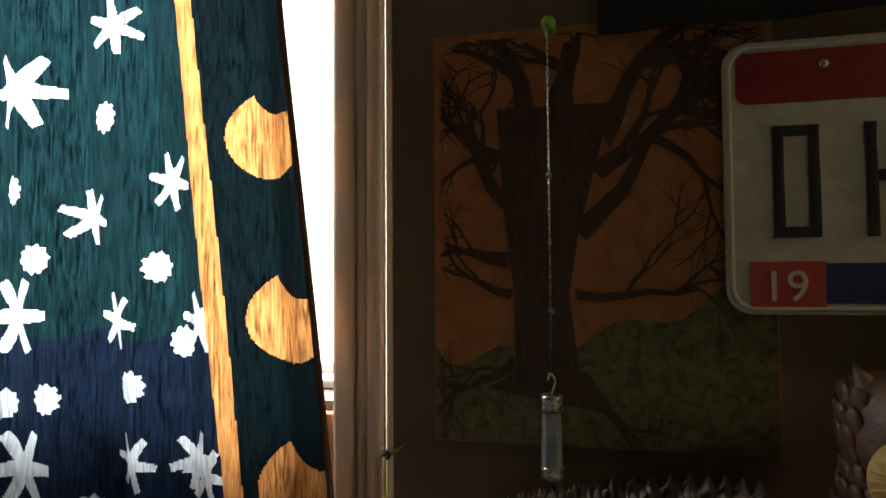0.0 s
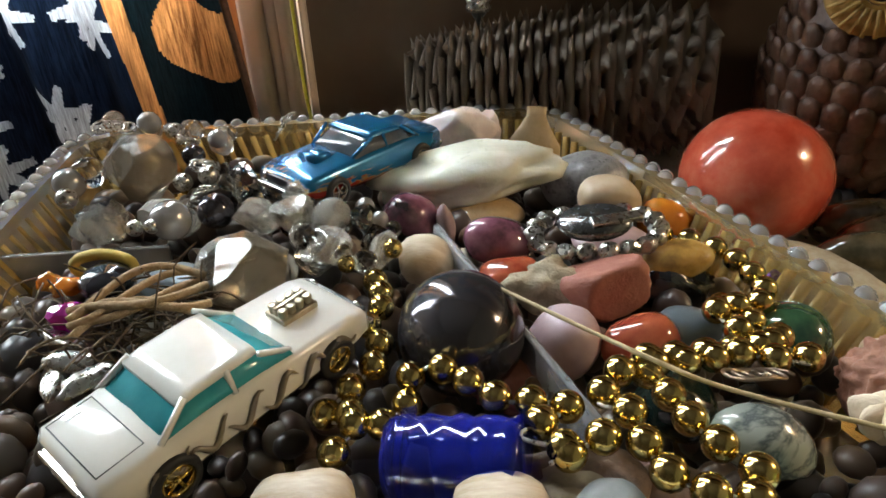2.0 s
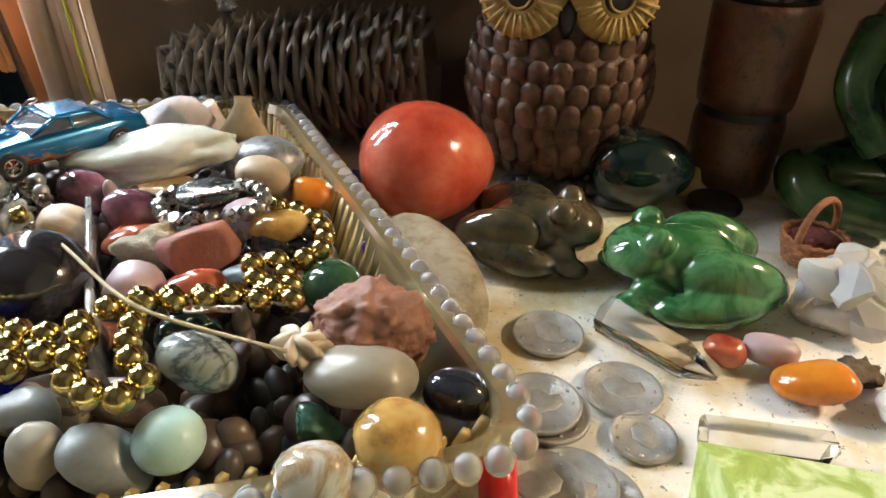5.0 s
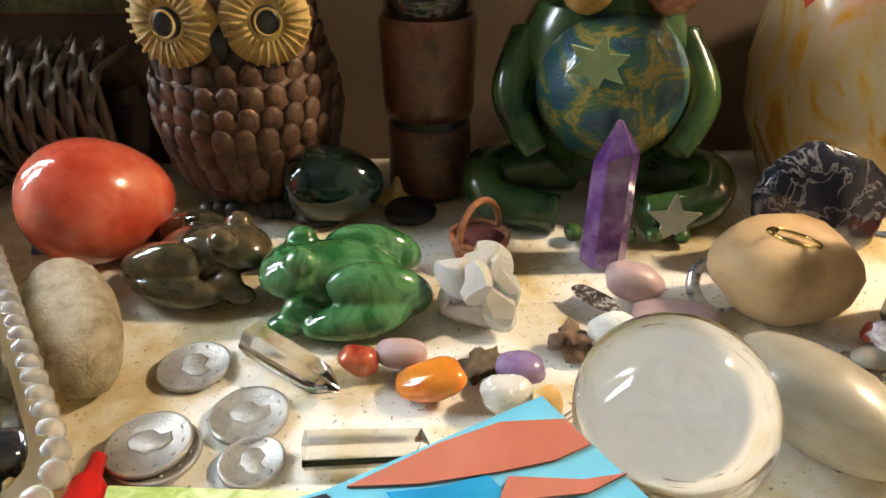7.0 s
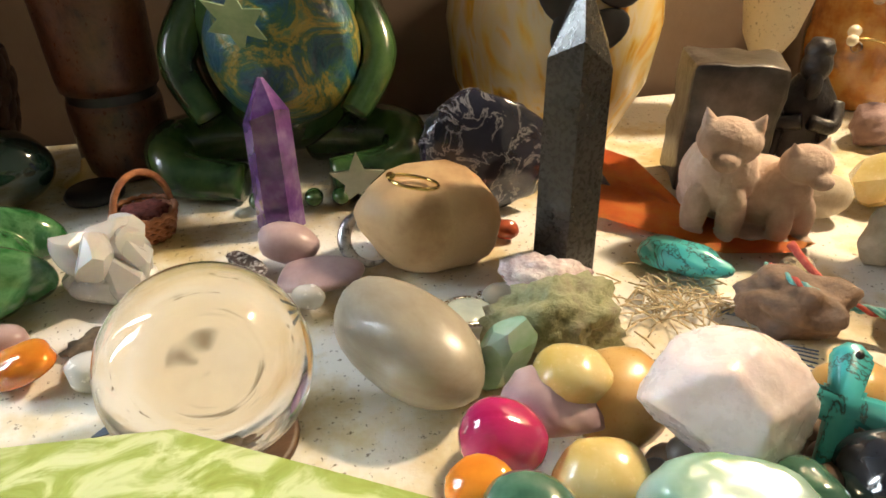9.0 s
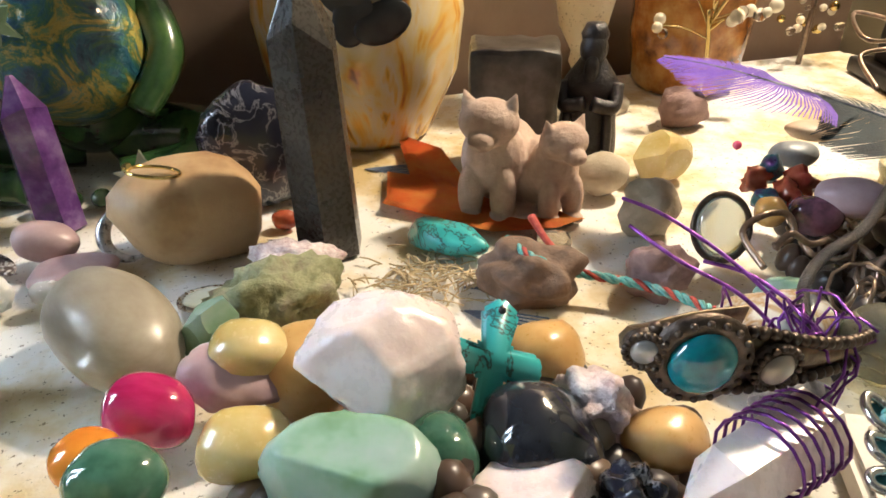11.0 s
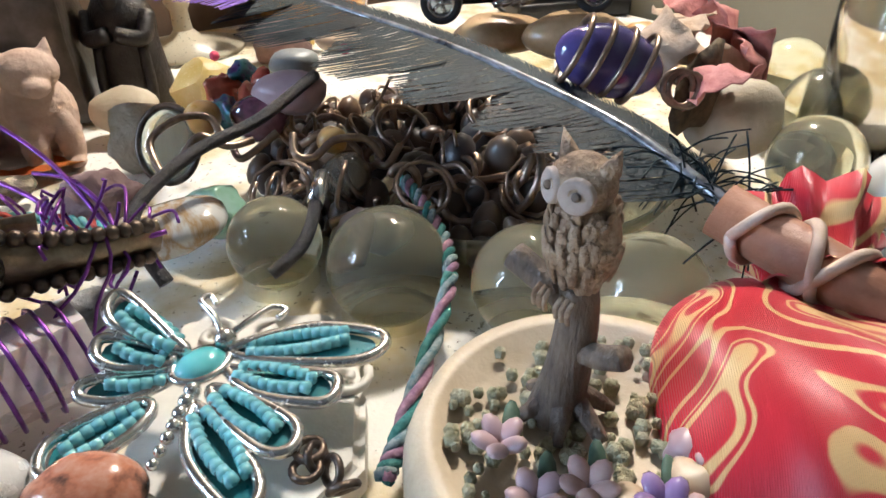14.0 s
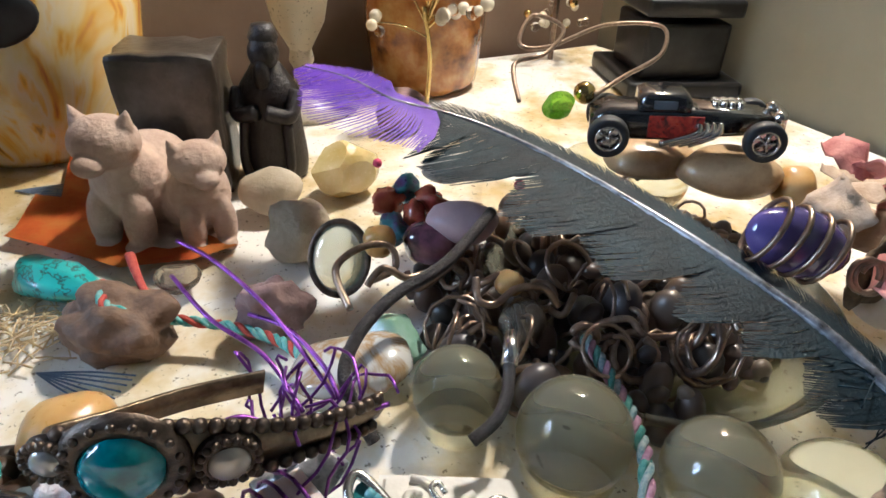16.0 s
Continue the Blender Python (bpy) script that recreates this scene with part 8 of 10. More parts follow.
for spec in (
    ("rose_quartz", "big pale pink rough rose quartz chunk", (0.4450, 0.0026, 0.0258), 0.0201, 0.0162, -28, "rose", 10, "facet", 111),
    ("magenta_agate", "glossy magenta agate egg shaped stone", (0.3905, 0.0153, 0.0210), 0.0103, 0.0089, -20, "magenta", 15, "pebble", 112),
    ("orange_stone", "round polished orange brown stone", (0.3783, 0.0020, 0.0252), 0.0074, 0.0063, -20, "carnelian", 0, "pebble", 113),
    ("green_egg", "polished dark green stone egg", (0.3835, -0.0094, 0.0269), 0.0102, 0.0085, -28, "green", 0, "pebble", 114),
    ("yellow_stone", "polished cream yellow stone", (0.4090, 0.0002, 0.0155), 0.0111, 0.0088, -20, "yellow", -5, "pebble", 115),
    ("fluorite", "translucent green fluorite block", (0.4270, -0.0205, 0.0174), 0.0179, 0.0125, -28, "fluorite", 0, "broken", 116),
    ("green_stone", "polished green aventurine stone", (0.4489, -0.0214, 0.0124), 0.0096, 0.0108, -28, "green", 5, "pebble", 117),
    ("black_stone", "large smooth black pebble", (0.4723, -0.0272, 0.0121), 0.0157, 0.0133, -28, "black", 18, "pebble", 118),
    ("quartz_chunk", "pale pinkish white broken quartz chunk", (0.4599, -0.0424, 0.0122), 0.0166, 0.0081, -28, "rose", -8, "broken", 119),
    ("honey_calcite", "orange honey calcite piece behind the cross", (0.4932, 0.0008, 0.0088), 0.0112, 0.0112, -28, "honey", 0, "pebble", 120),
    ("honey_calcite", "brown honey calcite under the bracelet", (0.5018, -0.0391, 0.0090), 0.0101, 0.0079, -28, "honey", 0, "pebble", 121),
    ("amethyst_chunk", "rough pale lilac amethyst chunk", (0.4909, -0.0244, 0.0129), 0.0087, 0.0087, -28, "druzy", 20, "rough", 122),
    ("mauve_calcite", "rough mauve stone shell half", (0.4116, 0.0249, 0.0141), 0.0136, 0.0087, -20, "mauve", 20, "broken", 123),
    ("cream_stone", "smooth cream and yellow stone", (0.4161, 0.0265, 0.0212), 0.0108, 0.0090, -20, "yellow", 0, "pebble", 124),
    ("brown_stone", "honey brown rounded stone", (0.4301, 0.0237, 0.0113), 0.0141, 0.0132, -20, "honey", 0, "pebble", 125),
    ("grey_crystal", "grey sparkling crystal lump", (0.4824, -0.0501, 0.0115), 0.0058, 0.0068, -28, "sodalite", 0, "rough", 126),
    ("teal_bead", "dark teal glossy bead behind the black pebble", (0.4820, -0.0142, 0.0083), 0.0049, 0.0040, -31, "slate", 0, "pebble", 127),
    ("granite_stone", "red and black speckled polished granite", (0.5195, -0.0909, 0.0147), 0.0089, 0.0045, -39, "granite", 5, "pebble", 128),
    ("moonstone", "pale translucent moonstone by the butterfly", (0.5071, -0.0799, 0.0147), 0.0064, 0.0064, -39, "whitequartz", 0, "pebble", 129),
    ("grey_shiny_stone", "shiny grey mica stone beneath the bracelet", (0.5299, -0.0483, 0.0177), 0.0106, 0.0052, -39, "silvery", -10, "broken", 130),
):
    name, label, place, a, b, yaw, key, roll, style, seed = spec
    stone(name, label, place, a, b, yaw, M[key], roll, None, style, seed, category="stone", group=HG)
# turquoise cross
CR = (0.4684, -0.0124, 0.0262)
cross = bmesh.new()
w = 0.0038
prof_c = [(-w, -0.020), (w, -0.020), (w * 0.8, -0.003), (0.011, -0.0055), (0.0125, 0.0), (0.011, 0.0035), (w * 0.9, 0.004), (w * 1.25, 0.013), (0.0, 0.0165), (-w * 1.25, 0.013), (-w * 0.9, 0.004), (-0.011, 0.0055), (-0.0125, 0.0015), (-0.011, -0.0035), (-w * 0.8, -0.003)]
f = cross.faces.new([cross.verts.new((x, 0, z)) for x, z in prof_c])
e = bmesh.ops.extrude_face_region(cross, geom=[f])
for g in e["geom"]:
    if isinstance(g, bmesh.types.BMVert):
        g.co.y += 0.005
bmesh.ops.recalc_face_normals(cross, faces=cross.faces[:])
bmesh.ops.bevel(cross, geom=cross.edges[:], offset=0.0009, segments=2, affect="EDGES")
tc = thing("turquoise_cross", "turquoise stone cross pendant leaning on the stones", "pendant", at(CR, -28, -32, 10))
part("cross_stone", cross, M["turquoise"], tc)
# no real hole: a black plug paints the dark inside it
part("cord_hole", tube(bmesh.new(), [(0, -0.0006, 0.0135), (0, 0.0058, 0.0135)], 0.0010, 10), plate_black, tc)


# ---- glass dish with ball rim, heaped with jewellery ----
pale_glass = mat("pale_olive_glass", [(0.86, 0.84, 0.62), (0.92, 0.90, 0.70)], 60, 0.04, trans=0.90, ior=1.46, rough_var=0.02)
DX, DY = 0.655, -0.045
dish = thing("glass_dish", "olive tinted glass dish with large balls round its rim", "dish")
part("dish_body", lathe(bmesh.new(), [(0, 0.002), (0.060, 0.002), (0.072, 0.010), (0.080, 0.026), (0.078, 0.027), (0.069, 0.013), (0.058, 0.006), (0, 0.006)], 48, Matrix.Translation((DX, DY, 0)) @ Matrix.Diagonal((0.72, 0.72, 0.6, 1))), pale_glass, dish)
for q, r in (((0.5782, -0.0423, 0.0128), 0.0120), ((0.5925, -0.0709, 0.0128), 0.0146), ((0.6121, -0.0983, 0.0128), 0.0135), ((0.6279, -0.1182, 0.0122), 0.0140), ((0.7045, -0.1199, 0.0201), 0.0128), ((0.7410, -0.1057, 0.0221), 0.0130), ((0.7616, -0.0856, 0.0246), 0.0125), ((0.722, 0.005, 0.016), 0.0125), ((0.702, 0.028, 0.016), 0.0125)):
    b_ = part("rim_ball", ball(bmesh.new(), r, None, 32, 24), pale_glass, dish)
    b_.location = q
    part("rim_post", lathe(bmesh.new(), [(r * 0.85, -q[2] + 0.001), (r * 0.80, -r * 0.6), (r * 0.5, -r * 0.55), (r * 0.5, -q[2] + 0.002)], 24), pale_glass, b_)

# tangle of wires and beads
rnd = random.Random(71)
bm = bmesh.new()
for k in range(90):
    a, q = rnd.uniform(0, math.tau), rnd.random() ** 0.5
    p = Vector((0.645 + 0.060 * q * math.cos(a), -0.024 + 0.055 * q * math.sin(a), 0.008 + 0.026 * rnd.random() * (1 - 0.5 * q)))
    r = rnd.uniform(0.004, 0.011)
    n1 = Vector((rnd.gauss(0, 1), rnd.gauss(0, 1), rnd.gauss(0, 1))).normalized()
    n2 = n1.orthogonal().normalized()
    turns = rnd.uniform(0.6, 1.7)
    tube(bm, [p + (n1 * math.cos(i * 0.45 * turns) + n2 * math.sin(i * 0.45 * turns)) * r * (1 - 0.02 * i) + n1.cross(n2) * 0.0004 * i for i in range(14)], rnd.choice((0.0006, 0.0009, 0.0012)), 6)
solid("wire_tangle", "tangle of curled antique copper jewellery wire", "jewellery", bm, M["copper"], kind="stuff")
verts, faces = [], []
for k in range(260):
    a, q = rnd.uniform(0, math.tau), rnd.random() ** 0.5
    r = rnd.uniform(0.003, 0.008)
    m = pose(0.650 + 0.064 * q * math.cos(a), -0.028 + 0.058 * q * math.sin(a), 0.006 + 0.022 * rnd.random() * (1 - 0.7 * q), rnd.uniform(0, 360), rnd.uniform(0, 360)) @ Matrix.Diagonal((r, r * 0.8, r * 0.6, 1))
    o = len(verts)
    verts += [m @ v for v in iv]
    faces += [[i + o for i in f] for f in ifc]
me = bpy.data.meshes.new("mixed_beads")
me.from_pydata(verts, [], faces)
me.shade_smooth()
me.materials.append(gm)
tagged(new("mixed_beads", me), "dark mixed beads heaped in the glass dish", "beads", kind="stuff")
JG = "stones and beads on the dish"
for spec in (
    ("bead", "round amber coloured glass bead in the tangle", (0.6057, -0.0297, 0.0287), 0.0042, 0.0039, -38, "honey", "pebble"),
    ("bead", "round clear amber bead beside the dish ball", (0.6036, -0.0390, 0.0217), 0.0066, 0.0063, -38, "smoky", "pebble"),
    ("bead", "round yellow agate bead in copper wire", (0.5847, 0.0067, 0.0312), 0.0051, 0.0051, -38, "honey", "pebble"),
    ("red_stone", "flat dark red stone under the feather", (0.6078, -0.0038, 0.0354), 0.0108, 0.0063, -38, "mauve", "pebble"),
    ("pale_stone", "long pale green grey stone under the cord", (0.5582, -0.0215, 0.0158), 0.0166, 0.0057, -38, "agate", "pebble"),
    ("green_stone", "pale green clear stone beside the dish", (0.5750, -0.0148, 0.0114), 0.0099, 0.0073, -38, "fluorite", "broken"),
    ("dark_stone", "dark brown stone in the jewellery heap", (0.5996, 0.0009, 0.0286), 0.0088, 0.0071, -38, "rhodonite", "pebble"),
    ("grey_stone", "smooth grey stone by the feather tip", (0.6323, 0.0363, 0.0313), 0.0093, 0.0047, -38, "grey", "pebble"),
    ("white_stone", "small white pebble in the heap", (0.6657, 0.0512, 0.0300), 0.0128, 0.0039, -28, "cream", "pebble"),
    ("tan_stone", "large tan cream stone under the toy hot rod", (0.7057, -0.0328, 0.0391), 0.0179, 0.0080, -38, "tan", "pebble"),
    ("tan_stone", "brown stone under the toy hot rod", (0.6938, -0.0072, 0.0379), 0.0168, 0.0071, -38, "tan", "pebble"),
    ("grey_stone", "fuzzy grey pale stone beside the pink petals", (0.6997, -0.0959, 0.0274), 0.0138, 0.0121, -39, "sandstone", "pebble"),
    ("orange_stone", "orange brown stone below the hot rod nose", (0.7212, -0.0490, 0.0351), 0.0072, 0.0088, -38, "honey", "pebble"),
):
    name, label, place, a, b, yaw, key, style = spec
    stone(name, label, place, a, b, yaw, M[key], -12 if "long" in label else 0, None, style, len(label), category="bead" if name == "bead" else "stone", group=JG)
solid("oval_cabochon", "clear oval glass cabochon in a dark setting", "pendant", lump((0.0085, 0.003, 0.0110), 5, 0.02), glass("clear_cabochon_glass", (0.75, 0.78, 0.68), 0.05, 1.5, 0.8), at((0.5763, 0.0174, 0.0220), -40, -30))
part("dark_bezel", tube(bmesh.new(), [(0.0092 * math.cos(k * math.tau / 32), 0, 0.0118 * math.sin(k * math.tau / 32)) for k in range(32)], 0.0010, 8, closed=True), M["bronze"], bpy.data.objects["oval_cabochon"])
# larger curled wires that stand out
cw = thing("copper_curl", "thick curled antique copper wire on the heap", "wire")
for pts in ([(0.5961, -0.0260, 0.0322), (0.5935, -0.0309, 0.0286), (0.5971, -0.0339, 0.0276), (0.6035, -0.0352, 0.0311), (0.6111, -0.0385, 0.0299), (0.6138, -0.0419, 0.0246)], [(0.6124, -0.0405, 0.0230), (0.6133, -0.0446, 0.0238), (0.6195, -0.0423, 0.0268)], [(0.5650, -0.0097, 0.0240), (0.5673, 0.0022, 0.0298), (0.5758, 0.0023, 0.0342), (0.5841, 0.0002, 0.0331), (0.5838, -0.0037, 0.0276), (0.5762, -0.0034, 0.0258)], [(0.5725, -0.0064, 0.0270), (0.5781, -0.0064, 0.0311), (0.5837, -0.0100, 0.0276), (0.5915, -0.0103, 0.0272)], [(0.5873, -0.0046, 0.0251), (0.5871, -0.0109, 0.0230), (0.5979, -0.0130, 0.0285)], [(0.6229, -0.0482, 0.0182), (0.6292, -0.0549, 0.0220), (0.6305, -0.0608, 0.0191), (0.6381, -0.0658, 0.0196)]):
    part("wire", tube(bmesh.new(), curve(pts, 8), 0.0011, 8), M["copper"], cw)
tealred = mat("dark_teal_patina", [(0.02, 0.08, 0.10), (0.06, 0.18, 0.20), (0.10, 0.05, 0.16)], 200, 0.3, 0.5)
pl = thing("patina_charm", "teal and red painted metal charm in the heap", "charm")
for i, q in enumerate(((0.6009, 0.0266, 0.0311), (0.6084, 0.0277, 0.0332), (0.6042, 0.0160, 0.0294), (0.5961, 0.0154, 0.0274), (0.6114, 0.0176, 0.0315))):
    part("charm_piece", lump((0.006, 0.004, 0.005), 131 + i, 0.5, 1.8, 0.2), tealred if i % 2 else M["red"], pl).matrix_world = at(q, 30 * i)
for i, q in enumerate(((0.6059, 0.0420, 0.0380), (0.6252, -0.0099, 0.0462))):
    solid("pink_bead", "tiny bright pink bead", "bead", ball(bmesh.new(), 0.0017, None, 10, 8), mat("bright_pink_bead_glass", [(0.7, 0.08, 0.16), (0.8, 0.12, 0.2)], 90, 0.2), Matrix.Translation(q))
# black leather cord with silver clasp
lc = thing("leather_cord", "braided black leather cord with silver end clasp", "cord")
black_leather = mat("black_braided_leather", [(0.010, 0.009, 0.010), (0.035, 0.03, 0.032)], 700, 0.4, bump=0.8, bump_scale=1400)
part("cord", tube(bmesh.new(), curve([(0.6133, -0.0115, 0.0414), (0.5898, -0.0206, 0.0367), (0.5716, -0.0226, 0.0342), (0.5588, -0.0268, 0.0310), (0.5496, -0.0347, 0.0285), (0.5480, -0.0426, 0.0236), (0.5491, -0.0485, 0.0174)], 10), 0.0017, 10), black_leather, lc)
part("cord", tube(bmesh.new(), curve([(0.5860, -0.0525, 0.0260), (0.5804, -0.0584, 0.0232), (0.5748, -0.0613, 0.0203), (0.5678, -0.0611, 0.0173)], 8), 0.0016, 10), black_leather, lc)
part("clasp", tube(bmesh.new(), [(0.5917, -0.0470, 0.0287), (0.5854, -0.0532, 0.0258)], 0.0021, 12), mat("bright_silver", [(0.7, 0.7, 0.7), (0.82, 0.82, 0.82)], 300, 0.2, 1.0), lc)
mauve_cord = mat("mauve_fuzzy_cord", [(0.20, 0.10, 0.16), (0.34, 0.2, 0.26)], 600, 0.9, bump=0.6)
blue_cord = mat("pale_blue_cord", [(0.06, 0.14, 0.17), (0.30, 0.33, 0.32)], 600, 0.9, bump=0.6)
braid("twisted_cord", "twisted mauve blue and teal cord over the dish rim", [(0.6100, -0.0557, 0.0245), (0.6081, -0.0656, 0.0216), (0.6044, -0.0779, 0.0176), (0.5937, -0.0912, 0.0166), (0.5644, -0.1126, 0.0128), (0.5564, -0.1176, 0.0109)], 0.0011, [mauve_cord, blue_cord, mat("dark_teal_fuzzy_cord", [(0.02, 0.13, 0.12), (0.10, 0.24, 0.21)], 500, 0.9, bump=0.8)])

# ---- the long feather ----
Q = [Vector(q) for q in ((0.5973, 0.0785, 0.0640), (0.6050, 0.0582, 0.0640), (0.6063, 0.0323, 0.0640), (0.6231, 0.0225, 0.0586), (0.6339, 0.0077, 0.0545), (0.6407, -0.0215, 0.0506), (0.6422, -0.0541, 0.0474), (0.6428, -0.0796, 0.0439), (0.6419, -0.0992, 0.0409), (0.6396, -0.1182, 0.0362), (0.6383, -0.1336, 0.0315))]
quill = curve(Q, 10)
feather_dark = mat("slate_grey_feather", [(0.001, 0.005, 0.008), (0.003, 0.012, 0.018), (0.008, 0.024, 0.034)], 60, 0.45, bump=0.4, bump_scale=900)
feather_dark.node_tree.nodes["Principled BSDF"].inputs["Specular IOR Level"].default_value = 0.16
feather_violet = mat("vivid_violet_feather", [(0.06, 0.010, 0.30), (0.11, 0.025, 0.42), (0.15, 0.05, 0.48)], 60, 0.5, bump=0.4, bump_scale=900)
feather = thing("feather", "long slate grey feather with a violet tip", "feather")
bm = bmesh.new()
tube(bm, quill, lambda f: 0.0004 + 0.0016 * f, 8)
part("quill", bm, mat("grey_horn_quill", [(0.02, 0.02, 0.025), (0.30, 0.31, 0.34)], 100, 0.25, coat=0.5), feather)
fine_q = curve(Q, 34)
L = len(fine_q)
rnd = random.Random(81)


def width(f, lower):
    if lower:
        w = 0.0350 * min(1, (f * 3.4 + 0.04)) ** 0.8 * (1 - 0.55 * max(0, f - 0.55) / 0.45)
        for c, d in ((0.27, 0.75), (0.35, 0.5), (0.47, 0.6), (0.58, 0.3), (0.66, 0.65), (0.75, 0.5), (0.82, 0.6)):
            if 0 <= f - c < 0.07:
                w *= 1 - d * (1 - (f - c) / 0.07)
        return w
    return 0.0105 * min(1, (f * 8 + 0.08)) ** 0.7 * (1 - 0.25 * f)


for lower in (True, False):
    for mat_f, lo, hi, nm in ((feather_violet, 0.0, 0.27, "violet_vane"), (feather_dark, 0.27, 0.92, "grey_vane")):
        bm = bmesh.new()
        for i in range(2, L - 2):
            f = i / L
            if not lo <= f < hi:
                continue
            d = (fine_q[min(i + 4, L - 1)] - fine_q[max(i - 4, 0)]).normalized()
            side = d.cross(Vector((0, 0, 1))).normalized() * (1 if lower else -1)
            if side.dot(Vector((-0.6, -0.8, 0))) * (1 if lower else -1) < 0:
                side = -side
            w = width(f, lower) * rnd.uniform(0.97, 1.02)
            back = -d * w * (0.42 if lower else 0.75)
            p = fine_q[i]
            step_ = d * ((fine_q[i + 1] - fine_q[i]).length * 0.62)
            droop = -0.10 * w if lower else -0.02 * w
            rows_b = []
            for k in range(4):
                s = k / 3
                c = p + side * w * s + back * s * s + Vector((0, 0, droop * s * s + 0.0004 * rnd.random()))
                rows_b.append((bm.verts.new(c - step_ * (1 - 0.5 * (s > 0.9))), bm.verts.new(c + step_ * (1 - 0.5 * (s > 0.9)))))
            for a, b in zip(rows_b, rows_b[1:]):
                bm.faces.new((a[0], a[1], b[1], b[0]))
        part(nm, bm, mat_f, feather, "violet vane of fine barbs" if nm[0] == "v" else "slate vane of fine barbs")
bm = bmesh.new()
end = Q[-1]
for k in range(70):
    p = fine_q[int(L * rnd.uniform(0.86, 0.99))]
    d = Vector((rnd.gauss(0, 1), rnd.gauss(0, 1), rnd.gauss(0, 0.5))).normalized() * rnd.uniform(0.008, 0.018)
    tube(bm, curve([p, p + d * 0.5 + Vector((0, 0, 0.002)), p + d], 3), 0.00022, 4)
part("down", bm, feather_dark, feather, "dark downy tuft").data.materials[0] = feather_dark
# leather wrapped handle
sk = thing("wrapped_stick", "brown leather stick bound with pale cord", "stick", frame_of((0.6267, -0.1347, 0.0380), (0.6294, -0.1673, 0.0300)))
tan_leather = mat("russet_leather", [(0.22, 0.09, 0.045), (0.34, 0.16, 0.09)], 120, 0.5, bump=0.3)
pale_leather = mat("pale_tan_lace", [(0.46, 0.33, 0.24), (0.58, 0.45, 0.36)], 200, 0.7, bump=0.3)
part("leather_roll", tube(bmesh.new(), [(-0.030, 0, 0), (0.021, 0, 0)], 0.0052, 20), tan_leather, sk)
for s in (1, -1):
    part("lacing", tube(bmesh.new(), [(0.016 - 0.046 * k / 60, 0.0060 * math.cos(s * k * 0.33), 0.0060 * math.sin(s * k * 0.33)) for k in range(61)], 0.0011, 6), pale_leather, sk)

# ---- red brocade bag ----
def brocade():
    m, t, b = nodes_of("red_and_gold_brocade")
    vec = coords(t)
    n = tex(t, vec, 30, 0.0, 0.3, distort=1.2)
    line_ = ramp(t, n, [(0.33, (0, 0, 0)), (0.34, (1, 1, 1)), (0.375, (1, 1, 1)), (0.385, (0, 0, 0)), (0.405, (0, 0, 0)), (0.41, (1, 1, 1)), (0.425, (1, 1, 1)), (0.43, (0, 0, 0)), (0.57, (0, 0, 0)), (0.58, (1, 1, 1)), (0.63, (1, 1, 1)), (0.64, (0, 0, 0))])
    mix = t.nodes.new("ShaderNodeMix")
    mix.data_type = "RGBA"
    t.links.new(line_, mix.inputs[0])
    mix.inputs[6].default_value, mix.inputs[7].default_value = (0.48, 0.010, 0.025, 1), (0.66, 0.44, 0.18, 1)
    t.links.new(mix.outputs[2], b.inputs["Base Color"])
    b.inputs["Roughness"].default_value, b.inputs["Sheen Weight"].default_value = 0.4, 0.08
    bn = t.nodes.new("ShaderNodeBump")
    bn.inputs["Strength"].default_value, bn.inputs["Distance"].default_value = 0.4, 0.0006
    wv = t.nodes.new("ShaderNodeTexWave")
    wv.inputs["Scale"].default_value = 900
    t.links.new(vec, wv.inputs[0])
    t.links.new(wv.outputs[0], bn.inputs["Height"])
    t.links.new(bn.outputs[0], b.inputs["Normal"])
    return m


bag = thing("brocade_bag", "small red and gold brocade drawstring bag", "bag", at((0.6089, -0.1573, 0.0180), -50) @ Matrix.Scale(0.80, 4))
bm = lump((0.026, 0.034, 0.021), 141, 0.18, 1.0, power=2.6, level=4)
for v in bm.verts:
    v.co.z += 0.0012 * math.sin(v.co.x * 260 + 3 * math.sin(v.co.y * 60))
part("bag_body", bm, brocade(), bag)
bm = bmesh.new()
prof = [(0.010, 0.0), (0.014, 0.010), (0.020, 0.018)]
lathe(bm, [(0.016, -0.008), (0.009, 0.0), (0.013, 0.010), (0.0185, 0.017), (0.017, 0.017), (0.010, 0.006), (0.006, 0.0)], 40)
for v in bm.verts:
    a = math.atan2(v.co.y, v.co.x)
    v.co.x *= 1 + 0.15 * math.sin(a * 9)
    v.co.y *= 1 + 0.15 * math.sin(a * 9)
part("bag_neck", bm, brocade(), bag).matrix_local = pose(0.012, 0.032, 0.012, -75)
part("drawstring", tube(bmesh.new(), [(0.0095 * math.cos(k * math.tau / 24), 0.0095 * math.sin(k * math.tau / 24), 0) for k in range(24)], 0.0012, 6, closed=True), M["gold"], bag).matrix_local = pose(0.012, 0.032, 0.012, -75)

# ---- owl on a perch ----
owl_clay = mat("brown_painted_owl_resin", [(0.16, 0.095, 0.055), (0.34, 0.23, 0.14), (0.50, 0.38, 0.26)], 130, 0.7, bump=0.9, bump_scale=600)
owl_face = mat("lilac_grey_owl_face", [(0.34, 0.26, 0.21), (0.46, 0.37, 0.31)], 150, 0.7, bump=0.3)
bark = mat("dark_brown_resin_bark", [(0.07, 0.05, 0.04), (0.22, 0.16, 0.11)], 140, 0.6, bump=0.9, bump_scale=400, stretch=(1, 1, 0.3))
OX = Vector((0.5813, -0.1334, 0.0340))
bm = bmesh.new()
